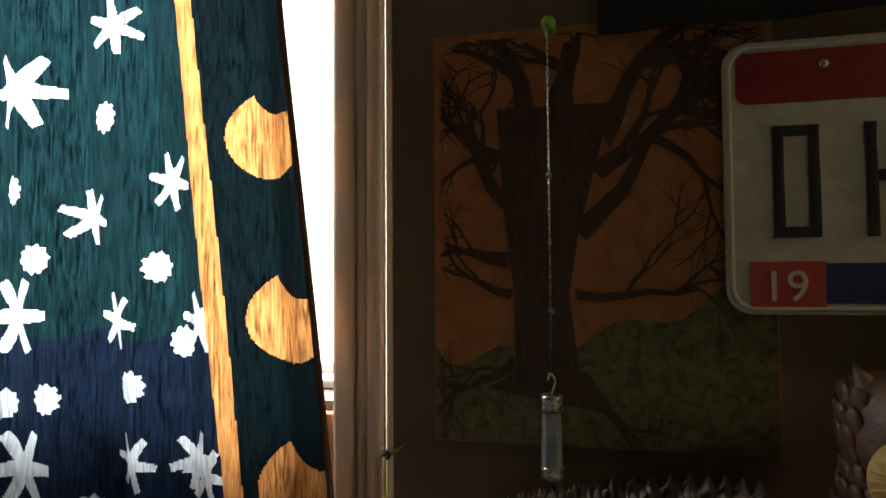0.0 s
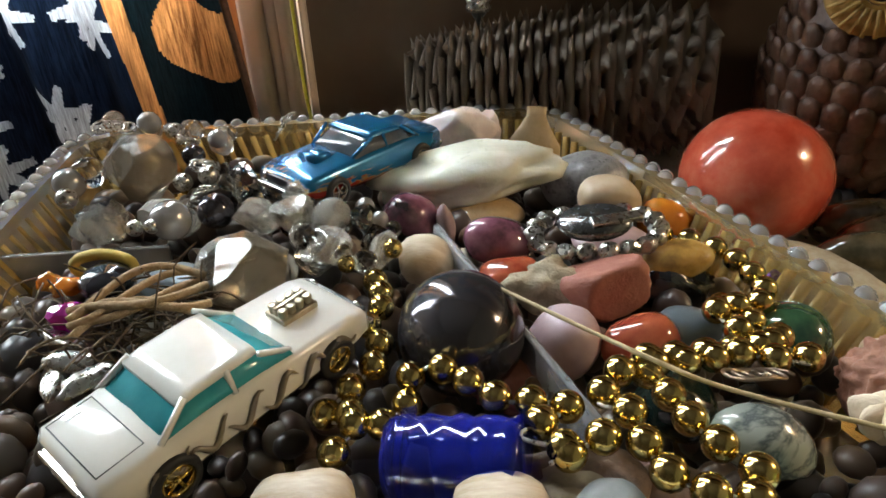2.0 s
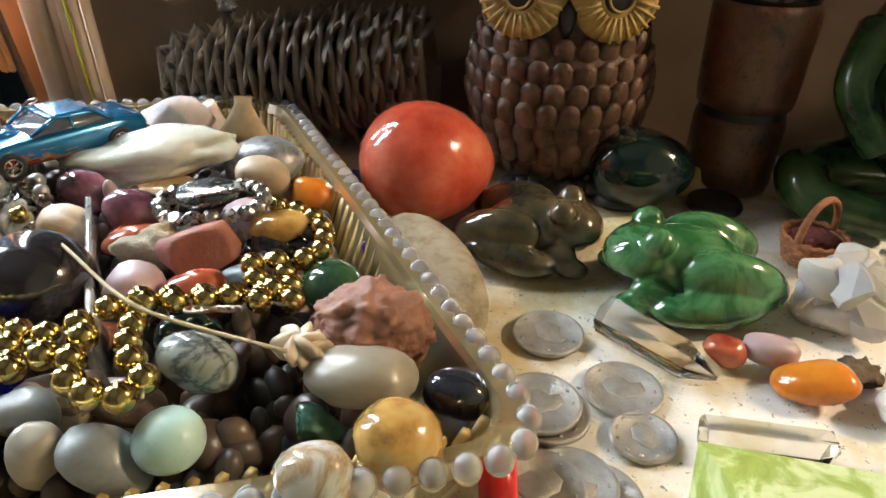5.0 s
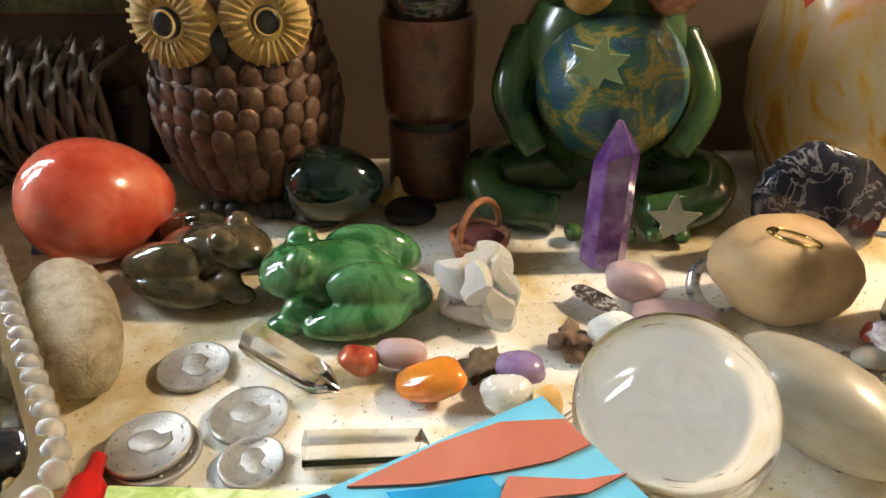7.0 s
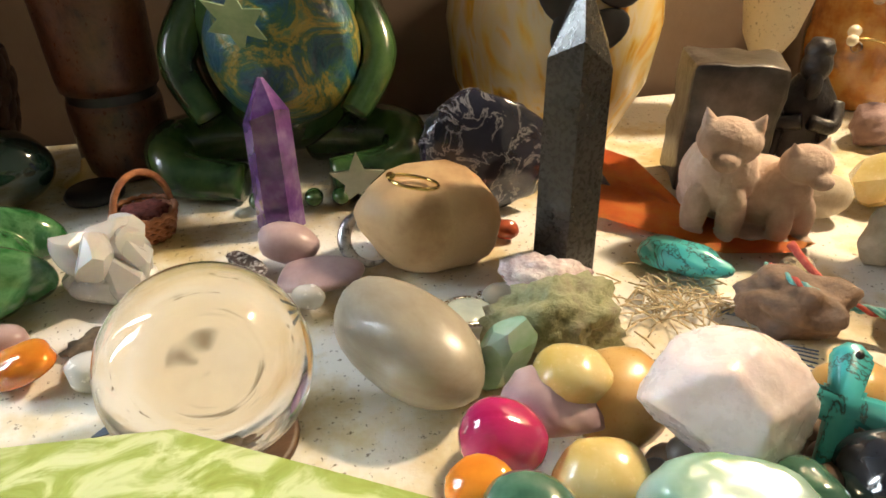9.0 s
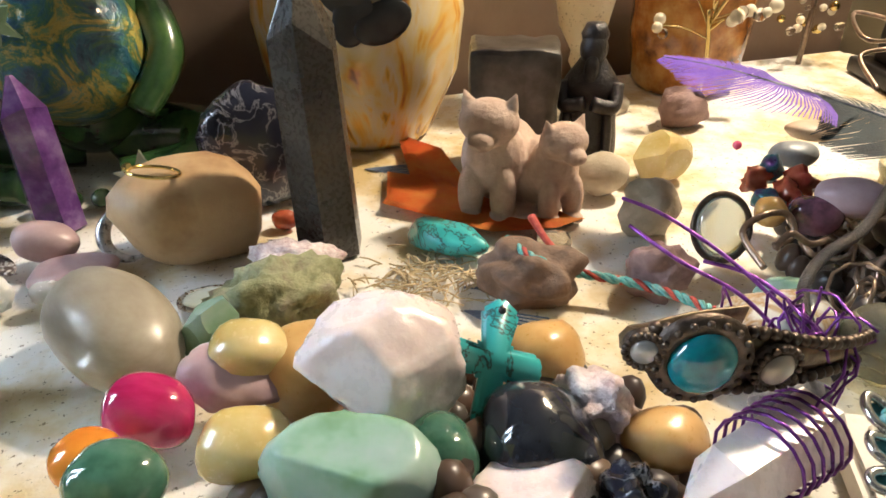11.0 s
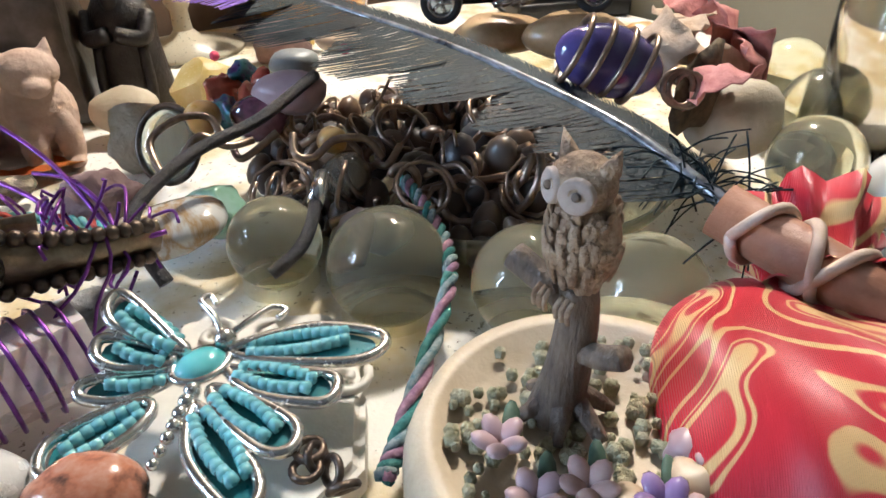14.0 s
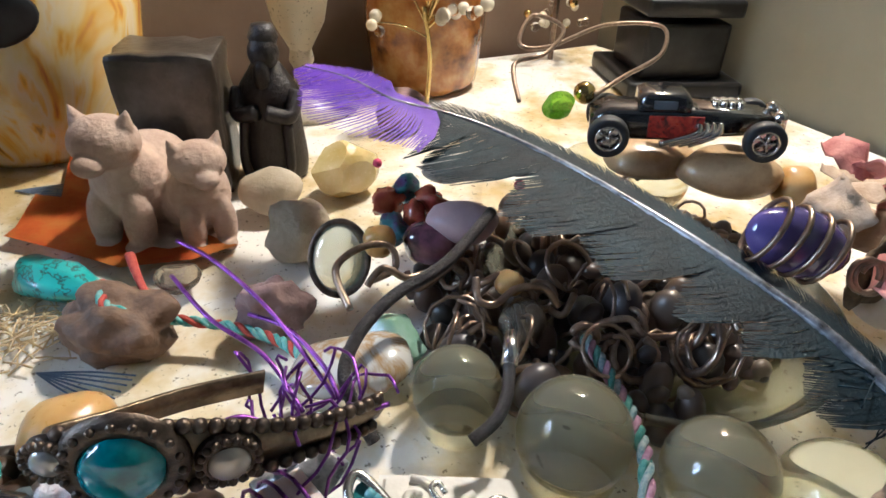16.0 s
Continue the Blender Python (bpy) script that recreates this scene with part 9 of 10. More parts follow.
ball(bm, 1, pose(0, 0, 0.036) @ Matrix.Diagonal((0.0100, 0.0092, 0.0150, 1)), 28, 20)
ball(bm, 1, pose(-0.001, -0.001, 0.0520) @ Matrix.Diagonal((0.0088, 0.0082, 0.0078, 1)), 24, 18)
rnd = random.Random(91)
for k in range(150):
    a, z = rnd.uniform(0, math.tau), rnd.uniform(0.024, 0.046)
    s = math.sqrt(max(0.05, 1 - ((z - 0.036) / 0.015) ** 2))
    m = Matrix.Rotation(a, 4, "Z") @ pose(0.0098 * s, 0, z, 0, 12)
    bmesh.ops.create_uvsphere(bm, u_segments=6, v_segments=5, radius=1, matrix=m @ Matrix.Diagonal((0.0008, 0.0016, 0.0028, 1)))
for s in (-1, 1):
    lathe(bm, [(0.0028, 0), (0.0018, 0.003), (0, 0.0075)], 8, pose(s * 0.0062, -0.0005, 0.0570, 0, s * 22))
    add_mat(bm, 1, lambda s=s: lathe(bm, [(0, 0.0006), (0.0020, 0.0002), (0.0038, 0.0010), (0.0046, 0.0004), (0.0046, -0.002)], 18, pose(s * 0.0042 - 0.001, -0.0078, 0.0520, 84, 0, s * 24)))
    add_mat(bm, 3, lambda s=s: ball(bm, 0.0012, pose(s * 0.0046 - 0.001, -0.0084, 0.0522), 10, 8))
    for k in range(3):
        tube(bm, curve([(s * 0.004 + (k - 1) * 0.0018, -0.008, 0.023), (s * 0.004 + (k - 1) * 0.002, -0.0105, 0.0205), (s * 0.004 + (k - 1) * 0.002, -0.0100, 0.0170)], 4), 0.0008, 6)
add_mat(bm, 0, lambda: lathe(bm, [(0, 0), (0.0012, 0.003), (0, 0.005)], 8, pose(-0.001, -0.0095, 0.0480, -20)))
# perch, stump and roots
add_mat(bm, 3, lambda: tube(bm, curve([(-0.019, -0.006, 0.0245), (-0.006, -0.003, 0.0190), (0.003, 0, 0.0140)], 6), 0.0042, 10))
add_mat(bm, 3, lambda: tube(bm, curve([(0.000, 0, 0.022), (0.001, 0, 0.010), (-0.001, 0, -0.010), (-0.003, -0.002, -0.027)], 6), lambda f: 0.0056 + 0.0035 * f * f, 12))
add_mat(bm, 3, lambda: tube(bm, curve([(0.003, 0, 0.001), (0.010, -0.001, 0.004), (0.018, -0.001, 0.009)], 5), 0.0036, 9))
for k in range(6):
    a = k * 1.05
    add_mat(bm, 3, lambda a=a: tube(bm, curve([(-0.002, 0, -0.016), (0.008 * math.cos(a), 0.008 * math.sin(a), -0.021), (0.015 * math.cos(a), 0.014 * math.sin(a), -0.026)], 5), lambda f: 0.004 - 0.002 * f, 8))
solid("owl_statue", "small brown owl statue perched on a stump", "figurine", bm, [owl_clay, owl_face, plate_black, bark], Matrix.Translation(OX) @ Matrix.Rotation(radians(-94), 4, "Z") @ Matrix.Scale(0.52, 4))
base = thing("garden_base", "round cream base with moss, pebbles and tiny flowers", "base", Matrix.Translation((OX.x + 0.001, OX.y - 0.006, 0)) @ Matrix.Diagonal((0.84, 0.84, 1, 1)))
cream_resin = mat("cream_resin_rim", [(0.46, 0.37, 0.25), (0.60, 0.50, 0.36)], 60, 0.5, bump=0.2)
zt = OX.z - 0.0125
part("base_disc", lathe(bmesh.new(), [(0, 0), (0.034, 0), (0.037, 0.004), (0.0365, zt - 0.006), (0.0335, zt), (0.030, zt - 0.0005), (0.028, zt - 0.003), (0, zt - 0.002)], 48), cream_resin, base)
moss_m = mat("olive_tan_moss", [(0.26, 0.25, 0.14), (0.50, 0.46, 0.32)], 400, 0.9, bump=1.0, bump_scale=900)
bm = bmesh.new()
for k in range(220):
    a, r = rnd.uniform(0, math.tau), 0.028 * rnd.random() ** 0.5
    bmesh.ops.create_icosphere(bm, subdivisions=1, radius=rnd.uniform(0.0008, 0.0020), matrix=Matrix.Translation((r * math.cos(a), r * math.sin(a), zt - 0.001)))
tagged(part("moss", bm, moss_m, base, "crumbly olive moss"), kind="stuff")
pink_f = mat("dusty_pink_petal", [(0.40, 0.25, 0.22), (0.52, 0.36, 0.32)], 200, 0.7)
leaf_f = mat("dark_green_leaf_paint", [(0.03, 0.06, 0.04), (0.07, 0.12, 0.08)], 200, 0.6)
for fx, fy, mm in ((-0.014, -0.008, pink_f), (-0.018, 0.008, M["mauve"]), (-0.008, -0.018, M["lilac"]), (0.006, -0.020, pink_f), (-0.022, -0.004, M["mauve"]), (0.012, -0.016, M["slate"])):
    for k in range(5):
        part("flower_petal", ball(bmesh.new(), 1, Matrix.Diagonal((0.0028, 0.0020, 0.0010, 1)), 10, 6), mm, base).matrix_local = pose(fx + 0.0026 * math.cos(k * 1.257), fy + 0.0026 * math.sin(k * 1.257), zt + 0.003, 0, -25, 72 * k)
    part("flower_leaf", ball(bmesh.new(), 1, Matrix.Diagonal((0.0045, 0.0018, 0.0006, 1)), 10, 6), leaf_f, base).matrix_local = pose(fx + 0.005, fy + 0.002, zt + 0.002, 20, -15, 40)
for k in range(7):
    part("pebble", lump((0.0045, 0.004, 0.003), 150 + k, 0.25), M["mauve"] if k % 2 else M["cream"], base).location = (-0.024 + 0.006 * k, -0.022 + 0.004 * (k % 3), zt + 0.001)

# ---- butterfly brooch on a white carved box ----
white_box = mat("white_carved_plaster", [(0.66, 0.62, 0.55), (0.80, 0.77, 0.70)], 70, 0.55, bump=0.25, bump_scale=400)
BX = [(0.5500, -0.0487, 0.0205), (0.5761, -0.0683, 0.0157), (0.5765, -0.0764, 0.0157), (0.5672, -0.0964, 0.0157), (0.5573, -0.1100, 0.0157), (0.5450, -0.1136, 0.0157), (0.5277, -0.1014, 0.0157), (0.5229, -0.0828, 0.0157)]
box_ = thing("carved_box", "white carved box with a scrolled lid", "box")
bm = slab(bmesh.new(), [(q[0], q[1]) for q in BX][::-1], 0.0, 0.0075)
bmesh.ops.recalc_face_normals(bm, faces=bm.faces[:])
bmesh.ops.bevel(bm, geom=[e for e in bm.edges if e.verts[0].co.z > 0.004 and e.verts[1].co.z > 0.004], offset=0.002, segments=3, affect="EDGES")
part("box_body", bm, white_box, box_, smooth=False)
for i, (q, s) in enumerate((((0.5527, -0.0606, 0.0171), 1), ((0.5623, -0.0722, 0.0158), -1), ((0.5661, -0.0908, 0.0158), 1))):
    part("scroll", tube(bmesh.new(), [(s * (0.0008 + 0.0003 * k) * math.cos(k * 0.5), (0.0008 + 0.0003 * k) * math.sin(k * 0.5), 0) for k in range(16)], 0.0010, 6), white_box, box_).matrix_world = at((q[0], q[1], 0.0080), -40 * i)
aqua_bead = mat("aqua_seed_beads", [(0.22, 0.56, 0.60), (0.34, 0.70, 0.74)], 400, 0.12, coat=0.8, trans=0.35)
pale_metal = mat("pale_silver_cast_metal", [(0.62, 0.60, 0.56), (0.76, 0.74, 0.70)], 200, 0.25, 0.95, bump=0.1)
MC = Vector((0.5432, -0.0809, 0.0190))
moth = thing("butterfly_brooch", "silver butterfly brooch with aqua bead wings", "brooch")


def wing(points, rows_=2):
    p = [Vector(q) for q in points]
    part("wing_frame", tube(bmesh.new(), curve(p, 8, closed=True), 0.0011, 8, closed=True), pale_metal, moth)
    root, tip = p[0], p[len(p) // 2]
    n = max(4, int((tip - root).length / 0.0024))
    me = None
    up = Vector((0, 0, 0.0004))
    side = (tip - root).normalized().cross(Vector((0, 0, 1)))
    for r in range(rows_):
        for k in range(n):
            f = 0.14 + 0.70 * k / n
            w = 0.0017 * math.sin(min(1, f * 1.1) * math.pi) + 0.0004
            c = root.lerp(tip, f) + side * (r - (rows_ - 1) / 2) * 2 * w + up
            bm_ = bmesh.new()
            lathe(bm_, [(0.0005, -0.0010), (0.0011, -0.0007), (0.0011, 0.0007), (0.0005, 0.0010)], 8, frame_of(c + (tip - root), c) @ Matrix.Identity(4))
            bm_.free()
            if me is None:
                b2 = lathe(bmesh.new(), [(0.0004, -0.0011), (0.0012, -0.0008), (0.0012, 0.0008), (0.0004, 0.0011)], 8, Matrix.Rotation(radians(90), 4, "Y"))
                o = part("seed_bead", b2, aqua_bead, moth)
                me = o.data
            else:
                o = new("seed_bead", me)
                o.parent = moth
            o.matrix_world = Matrix.Translation(c) @ frame_of(tip - root, Vector()).to_3x3().to_4x4()
    q = bmesh.new()
    vs = [q.verts.new(v - Vector((0, 0, 0.0010))) for v in curve([root.lerp(v, 0.93) for v in p], 4, closed=True)]
    q.faces.new(vs)
    part("wing_backing", q, mat("dark_teal_enamel", [(0.02, 0.12, 0.14), (0.04, 0.2, 0.22)], 120, 0.3), moth)


Z = 0.0575
wing([(0.5488, -0.0816, 0.0188), (0.5523, -0.0819, 0.0197), (0.5639, -0.0860, 0.0194), (0.5718, -0.0953, 0.0192), (0.5704, -0.0997, 0.0192), (0.5640, -0.0988, 0.0190), (0.5533, -0.0884, 0.0186)])
wing([(0.5464, -0.0848, 0.0182), (0.5491, -0.0871, 0.0182), (0.5590, -0.0978, 0.0184), (0.5583, -0.1023, 0.0184), (0.5543, -0.1027, 0.0182), (0.5474, -0.0937, 0.0181)])
wing([(0.5422, -0.0870, 0.0179), (0.5459, -0.0923, 0.0179), (0.5491, -0.1033, 0.0178), (0.5462, -0.1076, 0.0176), (0.5425, -0.1051, 0.0176), (0.5409, -0.0954, 0.0178)])
wing([(0.5382, -0.0885, 0.0176), (0.5394, -0.0929, 0.0174), (0.5401, -0.1067, 0.0170), (0.5375, -0.1122, 0.0166), (0.5339, -0.1103, 0.0166), (0.5332, -0.0978, 0.0171)])
wing([(0.5421, -0.0773, 0.0207), (0.5415, -0.0740, 0.0223), (0.5386, -0.0618, 0.0268), (0.5352, -0.0620, 0.0266), (0.5341, -0.0662, 0.0249), (0.5378, -0.0719, 0.0224)])
wing([(0.5396, -0.0775, 0.0196), (0.5383, -0.0728, 0.0213), (0.5319, -0.0670, 0.0232), (0.5292, -0.0700, 0.0220), (0.5322, -0.0743, 0.0204)])
wing([(0.5385, -0.0793, 0.0179), (0.5355, -0.0761, 0.0190), (0.5264, -0.0722, 0.0197), (0.5245, -0.0744, 0.0185), (0.5300, -0.0789, 0.0177)])
wing([(0.5331, -0.0832, 0.0176), (0.5293, -0.0798, 0.0174), (0.5183, -0.0790, 0.0170), (0.5147, -0.0845, 0.0166), (0.5184, -0.0878, 0.0167), (0.5290, -0.0868, 0.0173)])
part("body_cabochon", lump((0.0048, 0.0038, 0.0024), 3, 0.02), mat("aqua_cabochon", [(0.12, 0.44, 0.46), (0.22, 0.56, 0.58)], 90, 0.1, coat=0.8, sss=0.3), moth, "round aqua stone").location = MC
part("cabochon_rim", ring_band(0.0046, 0.0008), pale_metal, moth).matrix_world = Matrix.Translation(MC) @ Matrix.Diagonal((1.1, 0.9, 1, 1))
for k in range(7):
    part("body_segment", ball(bmesh.new(), 0.0016 - 0.0001 * k, None, 10, 8), pale_metal, moth).location = Vector((0.5396, -0.0853, 0.0182)).lerp(Vector((0.5286, -0.0957, 0.0173)), k / 6)
part("head", ball(bmesh.new(), 0.0022, None, 12, 8), pale_metal, moth).location = (0.5491, -0.0792, 0.0206)
for pts in ([(0.5490, -0.0783, 0.0214), (0.5494, -0.0750, 0.0235), (0.5490, -0.0710, 0.0248), (0.5510, -0.0705, 0.0249), (0.5511, -0.0730, 0.0241)], [(0.5503, -0.0791, 0.0211), (0.5541, -0.0793, 0.0221), (0.5594, -0.0786, 0.0223), (0.5614, -0.0805, 0.0216), (0.5589, -0.0814, 0.0214)]):
    part("antenna", tube(bmesh.new(), curve(pts, 6), 0.0007, 6), pale_metal, moth)
tie = thing("copper_chain_tie", "knotted dark copper chain hanging below the brooch", "chain")
for i, q in enumerate(((0.5487, -0.1085, 0.0160), (0.5488, -0.1105, 0.0157), (0.5493, -0.1141, 0.0154), (0.5465, -0.1110, 0.0154), (0.5490, -0.1176, 0.0150))):
    part("chain_link", ring_band(0.0022, 0.0007, 16), M["bronze"], tie).matrix_world = at(q, 40 * i, 60 * i)

# ---- cuff bracelet ----
CC = Vector((0.5223, -0.0301, 0.0360))
cuff = thing("cuff_bracelet", "antique bronze cuff bracelet with turquoise and pearl stones", "bracelet", at(CC, -15, 0, 0) @ Matrix.Rotation(radians(11), 4, "Y"))
ra, rb = 0.0420, 0.0190


def hw(a):
    """Half height of the band, widest at the stones."""
    return 0.0036 + 0.0042 * math.exp(-((a - 4.5) / 0.45) ** 2)


bm = bmesh.new()
prev = None
turns_a = [radians(226) + radians(95) * k / 40 for k in range(41)]
back_arm = curve([(0.010, 0.003, -0.003), (-0.006, 0.002, -0.005), (-0.021, -0.003, -0.005), (-0.0305, -0.009, -0.002), (ra * math.cos(turns_a[0]), rb * math.sin(turns_a[0]), 0)], 6)
line_c = [(p, 0.0030) for p in back_arm[:-1]] + [(Vector((ra * math.cos(a), rb * math.sin(a), 0)), hw(a)) for a in turns_a]
for k, (p, h) in enumerate(line_c):
    d = (line_c[min(k + 1, len(line_c) - 1)][0] - line_c[max(k - 1, 0)][0]).normalized()
    n = Vector((d.y, -d.x, 0))
    ring = [bm.verts.new(p + n * o + Vector((0, 0, z))) for o, z in ((0, -h), (0.0012, 0), (0, h), (-0.0010, h), (-0.0010, -h))]
    if prev:
        for i in range(5):
            bm.faces.new((prev[i], ring[i], ring[(i + 1) % 5], prev[(i + 1) % 5]))
    prev = ring
bmesh.ops.recalc_face_normals(bm, faces=bm.faces[:])
aged = mat("aged_bronze_cuff", [(0.10, 0.075, 0.05), (0.30, 0.23, 0.15)], 160, 0.35, 0.9, bump=0.3, bump_scale=500)
part("cuff_band", bm, aged, cuff)


def on_cuff(a, out=0.0, z=0.0):
    return Vector(((ra + out) * math.cos(a), (rb + out) * math.sin(a), z))


for a, r, mm, lab in ((4.30, 0.0074, mat("deep_teal_turquoise", [(0.004, 0.10, 0.13), (0.012, 0.20, 0.23), (0.05, 0.34, 0.36)], 110, 0.12, coat=0.8), "oval turquoise stone"), (4.712, 0.0040, mat("bronze_pearl", [(0.34, 0.28, 0.22), (0.5, 0.43, 0.35)], 60, 0.15, 0.4, coat=0.7), "bronze pearl"), (3.98, 0.0030, M["pearl"], "grey pearl")):
    p = on_cuff(a, 0.002)
    n = Vector((math.cos(a) / ra, math.sin(a) / rb, 0)).normalized()
    m = n.to_track_quat("Z", "Y").to_matrix().to_4x4()
    m.translation = p
    part("setting", lathe(bmesh.new(), [(r * 1.55, -0.001), (r * 1.5, 0.0008), (r * 1.05, 0.0016), (r, 0.0010)], 28), M["bronze"], cuff).matrix_local = m
    part("stone", lump((r, r * 1.08, r * 0.55), 4, 0.03), mm, cuff, lab).matrix_local = m @ Matrix.Translation((0, 0, 0.0012))
    for k in range(18):
        o = part("granule", ball(bmesh.new(), 0.0009, None, 8, 6), M["bronze"], cuff)
        o.matrix_local = m @ Matrix.Translation((r * 1.35 * math.cos(k * math.tau / 18), r * 1.35 * math.sin(k * math.tau / 18), 0.0012))
for k in range(24):
    a = 4.0 + 1.5 * k / 23
    for s in (-1, 1):
        o = part("scallop", ball(bmesh.new(), 0.0016, None, 8, 6), M["bronze"], cuff)
        o.location = on_cuff(a, 0.0008, s * hw(a))

# ---- wire wrapped crystal point and purple wire ----
crystal_point("wrapped_quartz", "milky white quartz point bound with purple wire", (0.5302, -0.0558, 0.0162), (0.4866, -0.0596, 0.0162), 0.0098, M["rose"], taper=0.3, seed=12)
pw = thing("purple_wire", "loose tangle of dark purple craft wire", "wire")
a0, b0 = Vector((0.5283, -0.0558, 0.0162)), Vector((0.5076, -0.0578, 0.0167))
ax = (b0 - a0).normalized()
s0 = ax.orthogonal().normalized()
u0 = ax.cross(s0)
part("wire", tube(bmesh.new(), [a0.lerp(b0, k / 90) + (s0 * math.cos(k * 0.42) + u0 * math.sin(k * 0.42)) * 0.0104 for k in range(91)], 0.00045, 6), M["purple_wire"], pw)
rnd = random.Random(101)
cen = Vector((0.5342, -0.0448, 0.0294))
for k in range(9):
    n1 = Vector((rnd.gauss(0, 1), rnd.gauss(0, 1), rnd.gauss(0, 0.6))).normalized()
    n2 = n1.orthogonal().normalized()
    c = cen + Vector((rnd.gauss(0, 0.006), rnd.gauss(0, 0.006), rnd.gauss(0, 0.003)))
    part("wire", tube(bmesh.new(), [c + n1 * math.cos(i * 0.4) * (0.004 + 0.0025 * math.sin(i * 0.9 + k)) * 1.4 + n2 * math.sin(i * 0.4 + 0.2 * k) * (0.004 + 0.0007 * k) + n1.cross(n2) * 0.0007 * i for i in range(22)], 0.00038, 6), M["purple_wire"], pw)
for pts in ([(0.5369, -0.0102, 0.0350), (0.5422, -0.0209, 0.0353), (0.5445, -0.0346, 0.0326), (0.5436, -0.0432, 0.0299)], [(0.5149, -0.0417, 0.0350), (0.5225, -0.0410, 0.0351), (0.5325, -0.0471, 0.0307), (0.5514, -0.0517, 0.0311)], [(0.5299, 0.0176, 0.0441), (0.5354, 0.0043, 0.0426), (0.5410, -0.0164, 0.0369), (0.5438, -0.0416, 0.0283)], [(0.5249, 0.0077, 0.0407), (0.5277, -0.0099, 0.0376), (0.5344, -0.0255, 0.0339), (0.5359, -0.0410, 0.0285)]):
    part("wire", tube(bmesh.new(), curve(pts, 8), 0.0006, 6), M["purple_wire"], pw)

# ---- toy hot rod on the stones ----
WR, WF = Vector((0.6646, -0.0091, 0.0534)), Vector((0.6985, -0.0445, 0.0565))
axis = (WF - WR).normalized()
left = Vector((0, 0, 1)).cross(axis).normalized()
hm = frame_of(WF + left * 0.0115, WR + left * 0.0115)
wb = (WF - WR).length / 2
hot = thing("toy_hot_rod", "black toy hot rod with red flames and chrome pipes", "toy car", hm)
black_paint = mat("gloss_black_toy_paint", [(0.012, 0.012, 0.013), (0.03, 0.03, 0.03)], 80, 0.15, coat=0.8)
flame_red = mat("red_flame_print", [(0.05, 0.01, 0.01), (0.40, 0.03, 0.02), (0.5, 0.08, 0.03)], 260, 0.3, distort=1.2)
part("body", loft([(-wb - 0.006, 0.0070, 0.0070, -0.001, 0.0050), (-wb, 0.0085, 0.0080, -0.002, 0.0078), (0.002, 0.0085, 0.0080, -0.002, 0.0080), (wb * 0.3, 0.0075, 0.0070, -0.001, 0.0075), (wb + 0.003, 0.0050, 0.0046, 0.000, 0.0060)]), black_paint, hot)
part("cab", loft([(-wb * 0.62, 0.0076, 0.0066, 0.0070, 0.0120), (-wb * 0.5, 0.0078, 0.0070, 0.0070, 0.0132), (-0.001, 0.0078, 0.0070, 0.0070, 0.0132), (0.0015, 0.0076, 0.0066, 0.0070, 0.0110)]), black_paint, hot)
for s in (-1, 1):
    part("window", box(bmesh.new(), 0.0075, 0.0006, 0.0028, pose(-wb * 0.28, s * 0.0075, 0.0098), 0.0002), smoke_window, hot)
    part("flame_panel", box(bmesh.new(), 0.0175, 0.0006, 0.0075, pose(-0.003, s * 0.0086, 0.0028), 0.0002), flame_red, hot, "red flame panel")
    for k in range(4):
        part("exhaust_pipe", tube(bmesh.new(), curve([(wb * 0.45 - k * 0.0022, s * 0.0078, 0.0040), (wb * 0.40 - k * 0.0022, s * 0.0108, 0.0015), (wb * 0.05 - k * 0.003, s * 0.0112, -0.0022)], 5), 0.0011, 8), toy_chrome, hot)
    toy_wheel(hot, -wb, s * 0.0115, 0.0, 0.0068, 0.0055, 5)
    toy_wheel(hot, wb, s * 0.0115, 0.0, 0.0066, 0.0045, 5)
    part("headlight", ball(bmesh.new(), 0.0024, pose(wb + 0.0050, s * 0.0050, 0.0058), 12, 8), toy_chrome, hot)
part("engine", engine(), toy_chrome, hot, "chrome engine").matrix_local = pose(wb * 0.48 - 0.020, 0, -0.0075)
part("hood", loft([(0.003, 0.0062, 0.0050, 0.0070, 0.0085), (wb, 0.0045, 0.0036, 0.0056, 0.0072)]), toy_chrome, hot)
part("grille", box(bmesh.new(), 0.0025, 0.0090, 0.0085, pose(wb + 0.0065, 0, 0.0030), 0.0008), toy_chrome, hot)
# wire loop with green and gold beads behind it
wl = thing("wire_loop", "copper wire loops with a green faceted bead", "wire")
part("wire", tube(bmesh.new(), curve([(0.6571, 0.0271, 0.0558), (0.6707, 0.0457, 0.0624), (0.6826, 0.0414, 0.0660), (0.7096, 0.0588, 0.0688), (0.7101, 0.0785, 0.0700), (0.6780, 0.0517, 0.0680), (0.6903, 0.0470, 0.0664), (0.7326, 0.0554, 0.0682), (0.7524, 0.0407, 0.0685), (0.7256, 0.0191, 0.0656), (0.6917, 0.0099, 0.0638), (0.6737, 0.0068, 0.0613)], 8), 0.0009, 8), M["copper"], wl)
part("green_bead", chunk((0.0070, 0.0045, 0.0050), 7, 18, (0.75, 0.92)), glass("lime_green_glass", (0.45, 0.80, 0.05), 0.05, 1.5, 0.7), wl, "lime green faceted bead", smooth=False).location = (0.6614, 0.0116, 0.0582)
part("gold_bead", ball(bmesh.new(), 0.0040, None, 12, 8), M["gold"], wl).location = (0.6730, 0.0108, 0.0609)
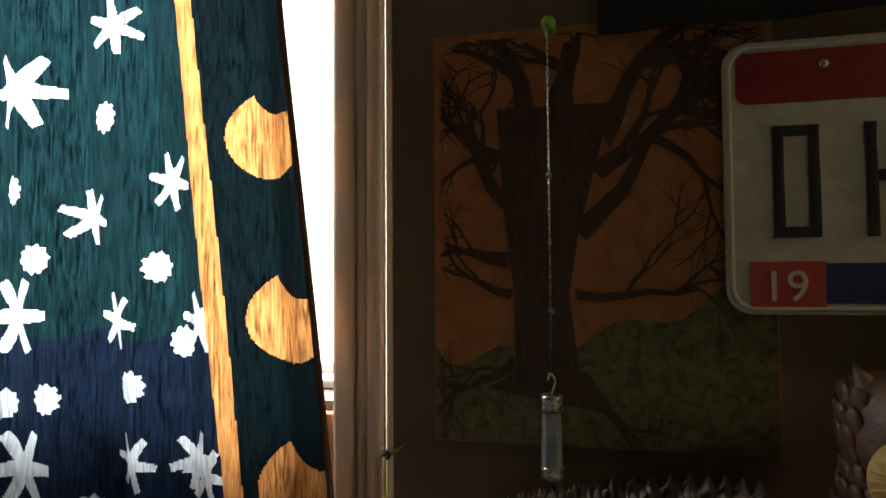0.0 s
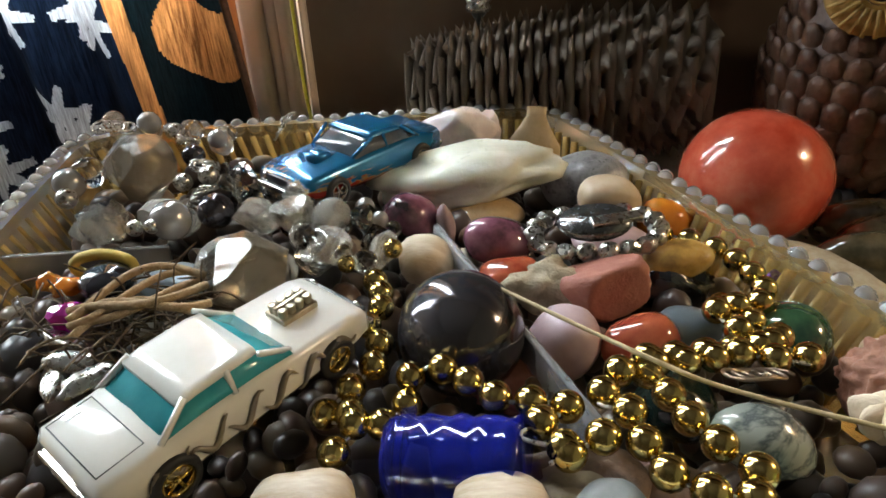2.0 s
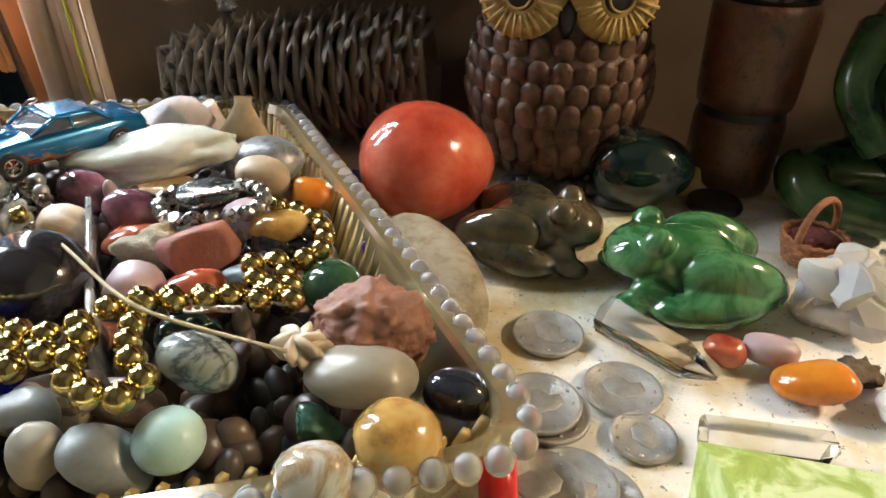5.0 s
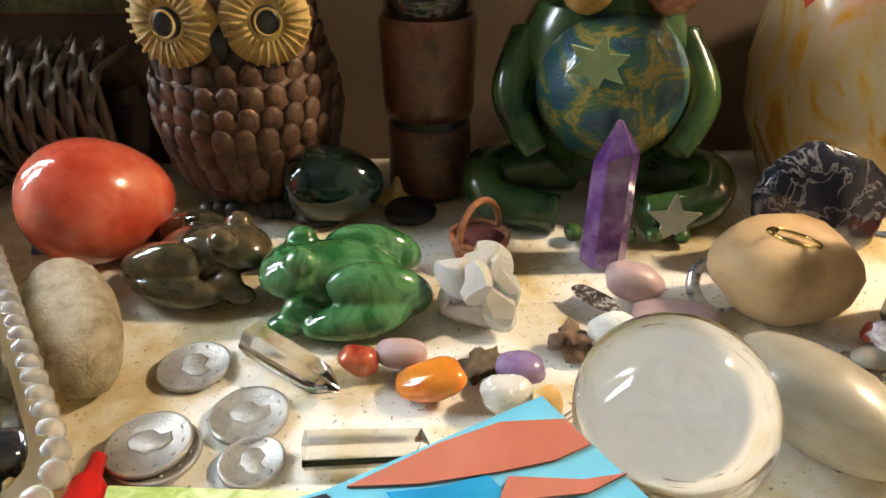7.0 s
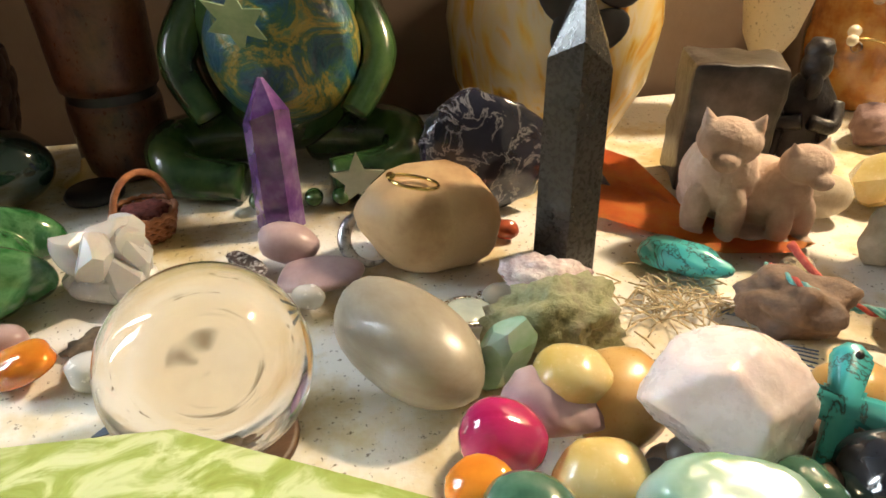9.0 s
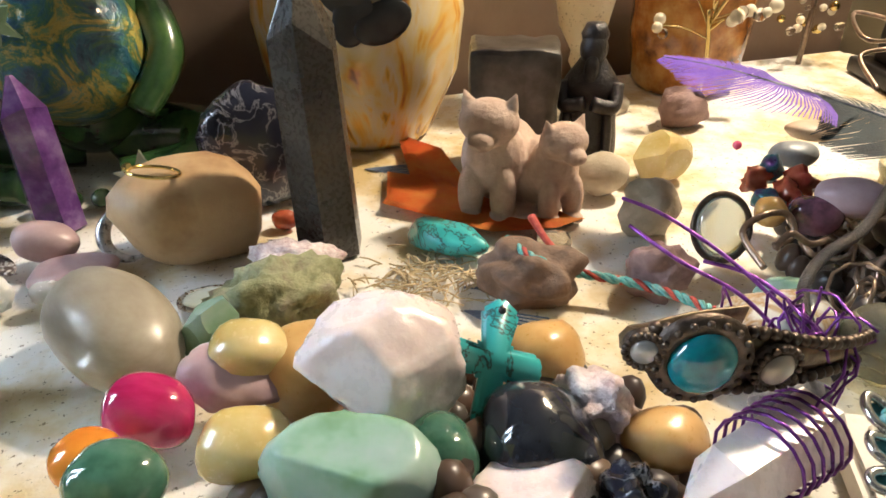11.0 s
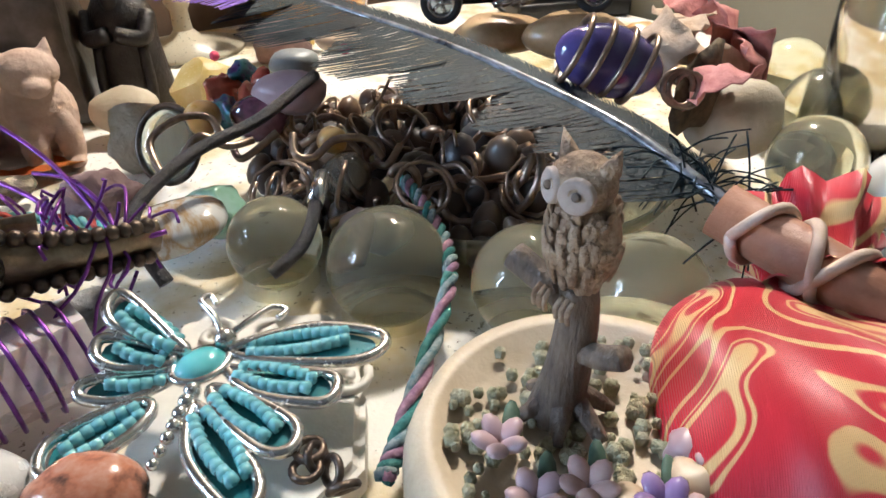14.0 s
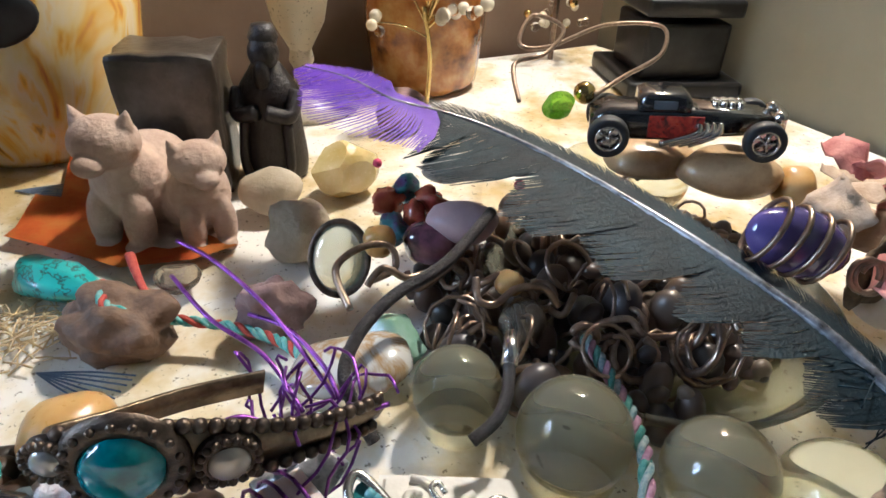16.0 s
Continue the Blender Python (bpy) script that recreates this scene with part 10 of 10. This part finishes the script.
# purple stone wrapped in copper wire, dried petals
ps = thing("wrapped_purple_stone", "polished purple stone wrapped in copper wire", "pendant", at((0.6621, -0.0781, 0.0485), -40, -20, 18))
part("purple_stone", lump((0.0150, 0.006, 0.0090), 5, 0.08), mat("deep_violet_blue_stone", [(0.04, 0.03, 0.14), (0.12, 0.09, 0.28)], 60, 0.12, coat=0.7), ps)
for k in range(4):
    part("wrap_wire", tube(bmesh.new(), [((-0.010 + 0.006 * k) + 0.002 * math.sin(i * 0.35), 0.0068 * math.cos(i * 0.35), 0.0094 * math.sin(i * 0.35)) for i in range(18)], 0.0008, 6, closed=True), M["copper"], ps)
part("wire_coil", tube(bmesh.new(), [(0.018 + 0.0045 * math.cos(i * 0.4) + 0.0001 * i, -0.004, -0.002 + 0.0045 * math.sin(i * 0.4)) for i in range(40)], 0.0008, 6), M["copper"], ps)
rose_p = mat("dried_pink_rose_petal", [(0.42, 0.14, 0.13), (0.60, 0.28, 0.24)], 160, 0.8, bump=0.5)
beige_p = mat("dried_beige_petal", [(0.40, 0.28, 0.18), (0.56, 0.42, 0.30)], 160, 0.8, bump=0.5)
pt = thing("dried_petals", "heap of dried pink and beige rose petals", "dried petals")
for i, (q, mm) in enumerate((((0.7386, -0.0576, 0.0482), rose_p), ((0.7363, -0.0705, 0.0447), rose_p), ((0.7235, -0.0842, 0.0411), rose_p), ((0.6817, -0.0968, 0.0438), rose_p), ((0.7079, -0.0701, 0.0470), beige_p), ((0.6930, -0.0719, 0.0449), beige_p), ((0.7127, -0.0827, 0.0393), beige_p), ((0.7134, -0.0697, 0.0450), beige_p), ((0.7183, -0.0915, 0.0382), rose_p))):
    bm = bmesh.new()
    bmesh.ops.create_grid(bm, x_segments=8, y_segments=8, size=0.009)
    for v in bm.verts:
        r = v.co.length
        v.co.z = 0.003 * math.cos(r * 300) + 0.004 * noise.noise(v.co * 200 + Vector((i, 0, 0)))
    bmesh.ops.solidify(bm, geom=bm.faces[:], thickness=0.0004)
    part("petal", bm, mm, pt).matrix_world = at(q, 50 * i, 30 + 20 * (i % 3), 25 * (i % 2))
# black vase shape in the heap and the glass flask beyond
solid("dark_leaf", "curled dark dried leaf beside the petals", "leaf", lump((0.010, 0.004, 0.012), 160, 0.7, 1.6), M["moss_dry"], at((0.6889, -0.0912, 0.0363), 0))
fl = thing("glass_flask", "clear glass flask with a white ball beside it", "flask", Matrix.Translation((0.7500, -0.1200, 0)))
part("flask_body", lathe(bmesh.new(), [(0, 0.001), (0.018, 0.001), (0.020, 0.006), (0.020, 0.060), (0.012, 0.075), (0.011, 0.095), (0.0095, 0.095), (0.010, 0.075), (0.018, 0.059), (0.018, 0.006), (0, 0.004)], 32), M["clear"], fl)
solid("white_ball", "smooth white round ball by the flask", "ball", ball(bmesh.new(), 0.012, None, 24, 16), mat("white_ceramic", [(0.74, 0.74, 0.74), (0.82, 0.82, 0.82)], 60, 0.25, coat=0.5), Matrix.Translation((0.7200, -0.1400, 0.0125)))
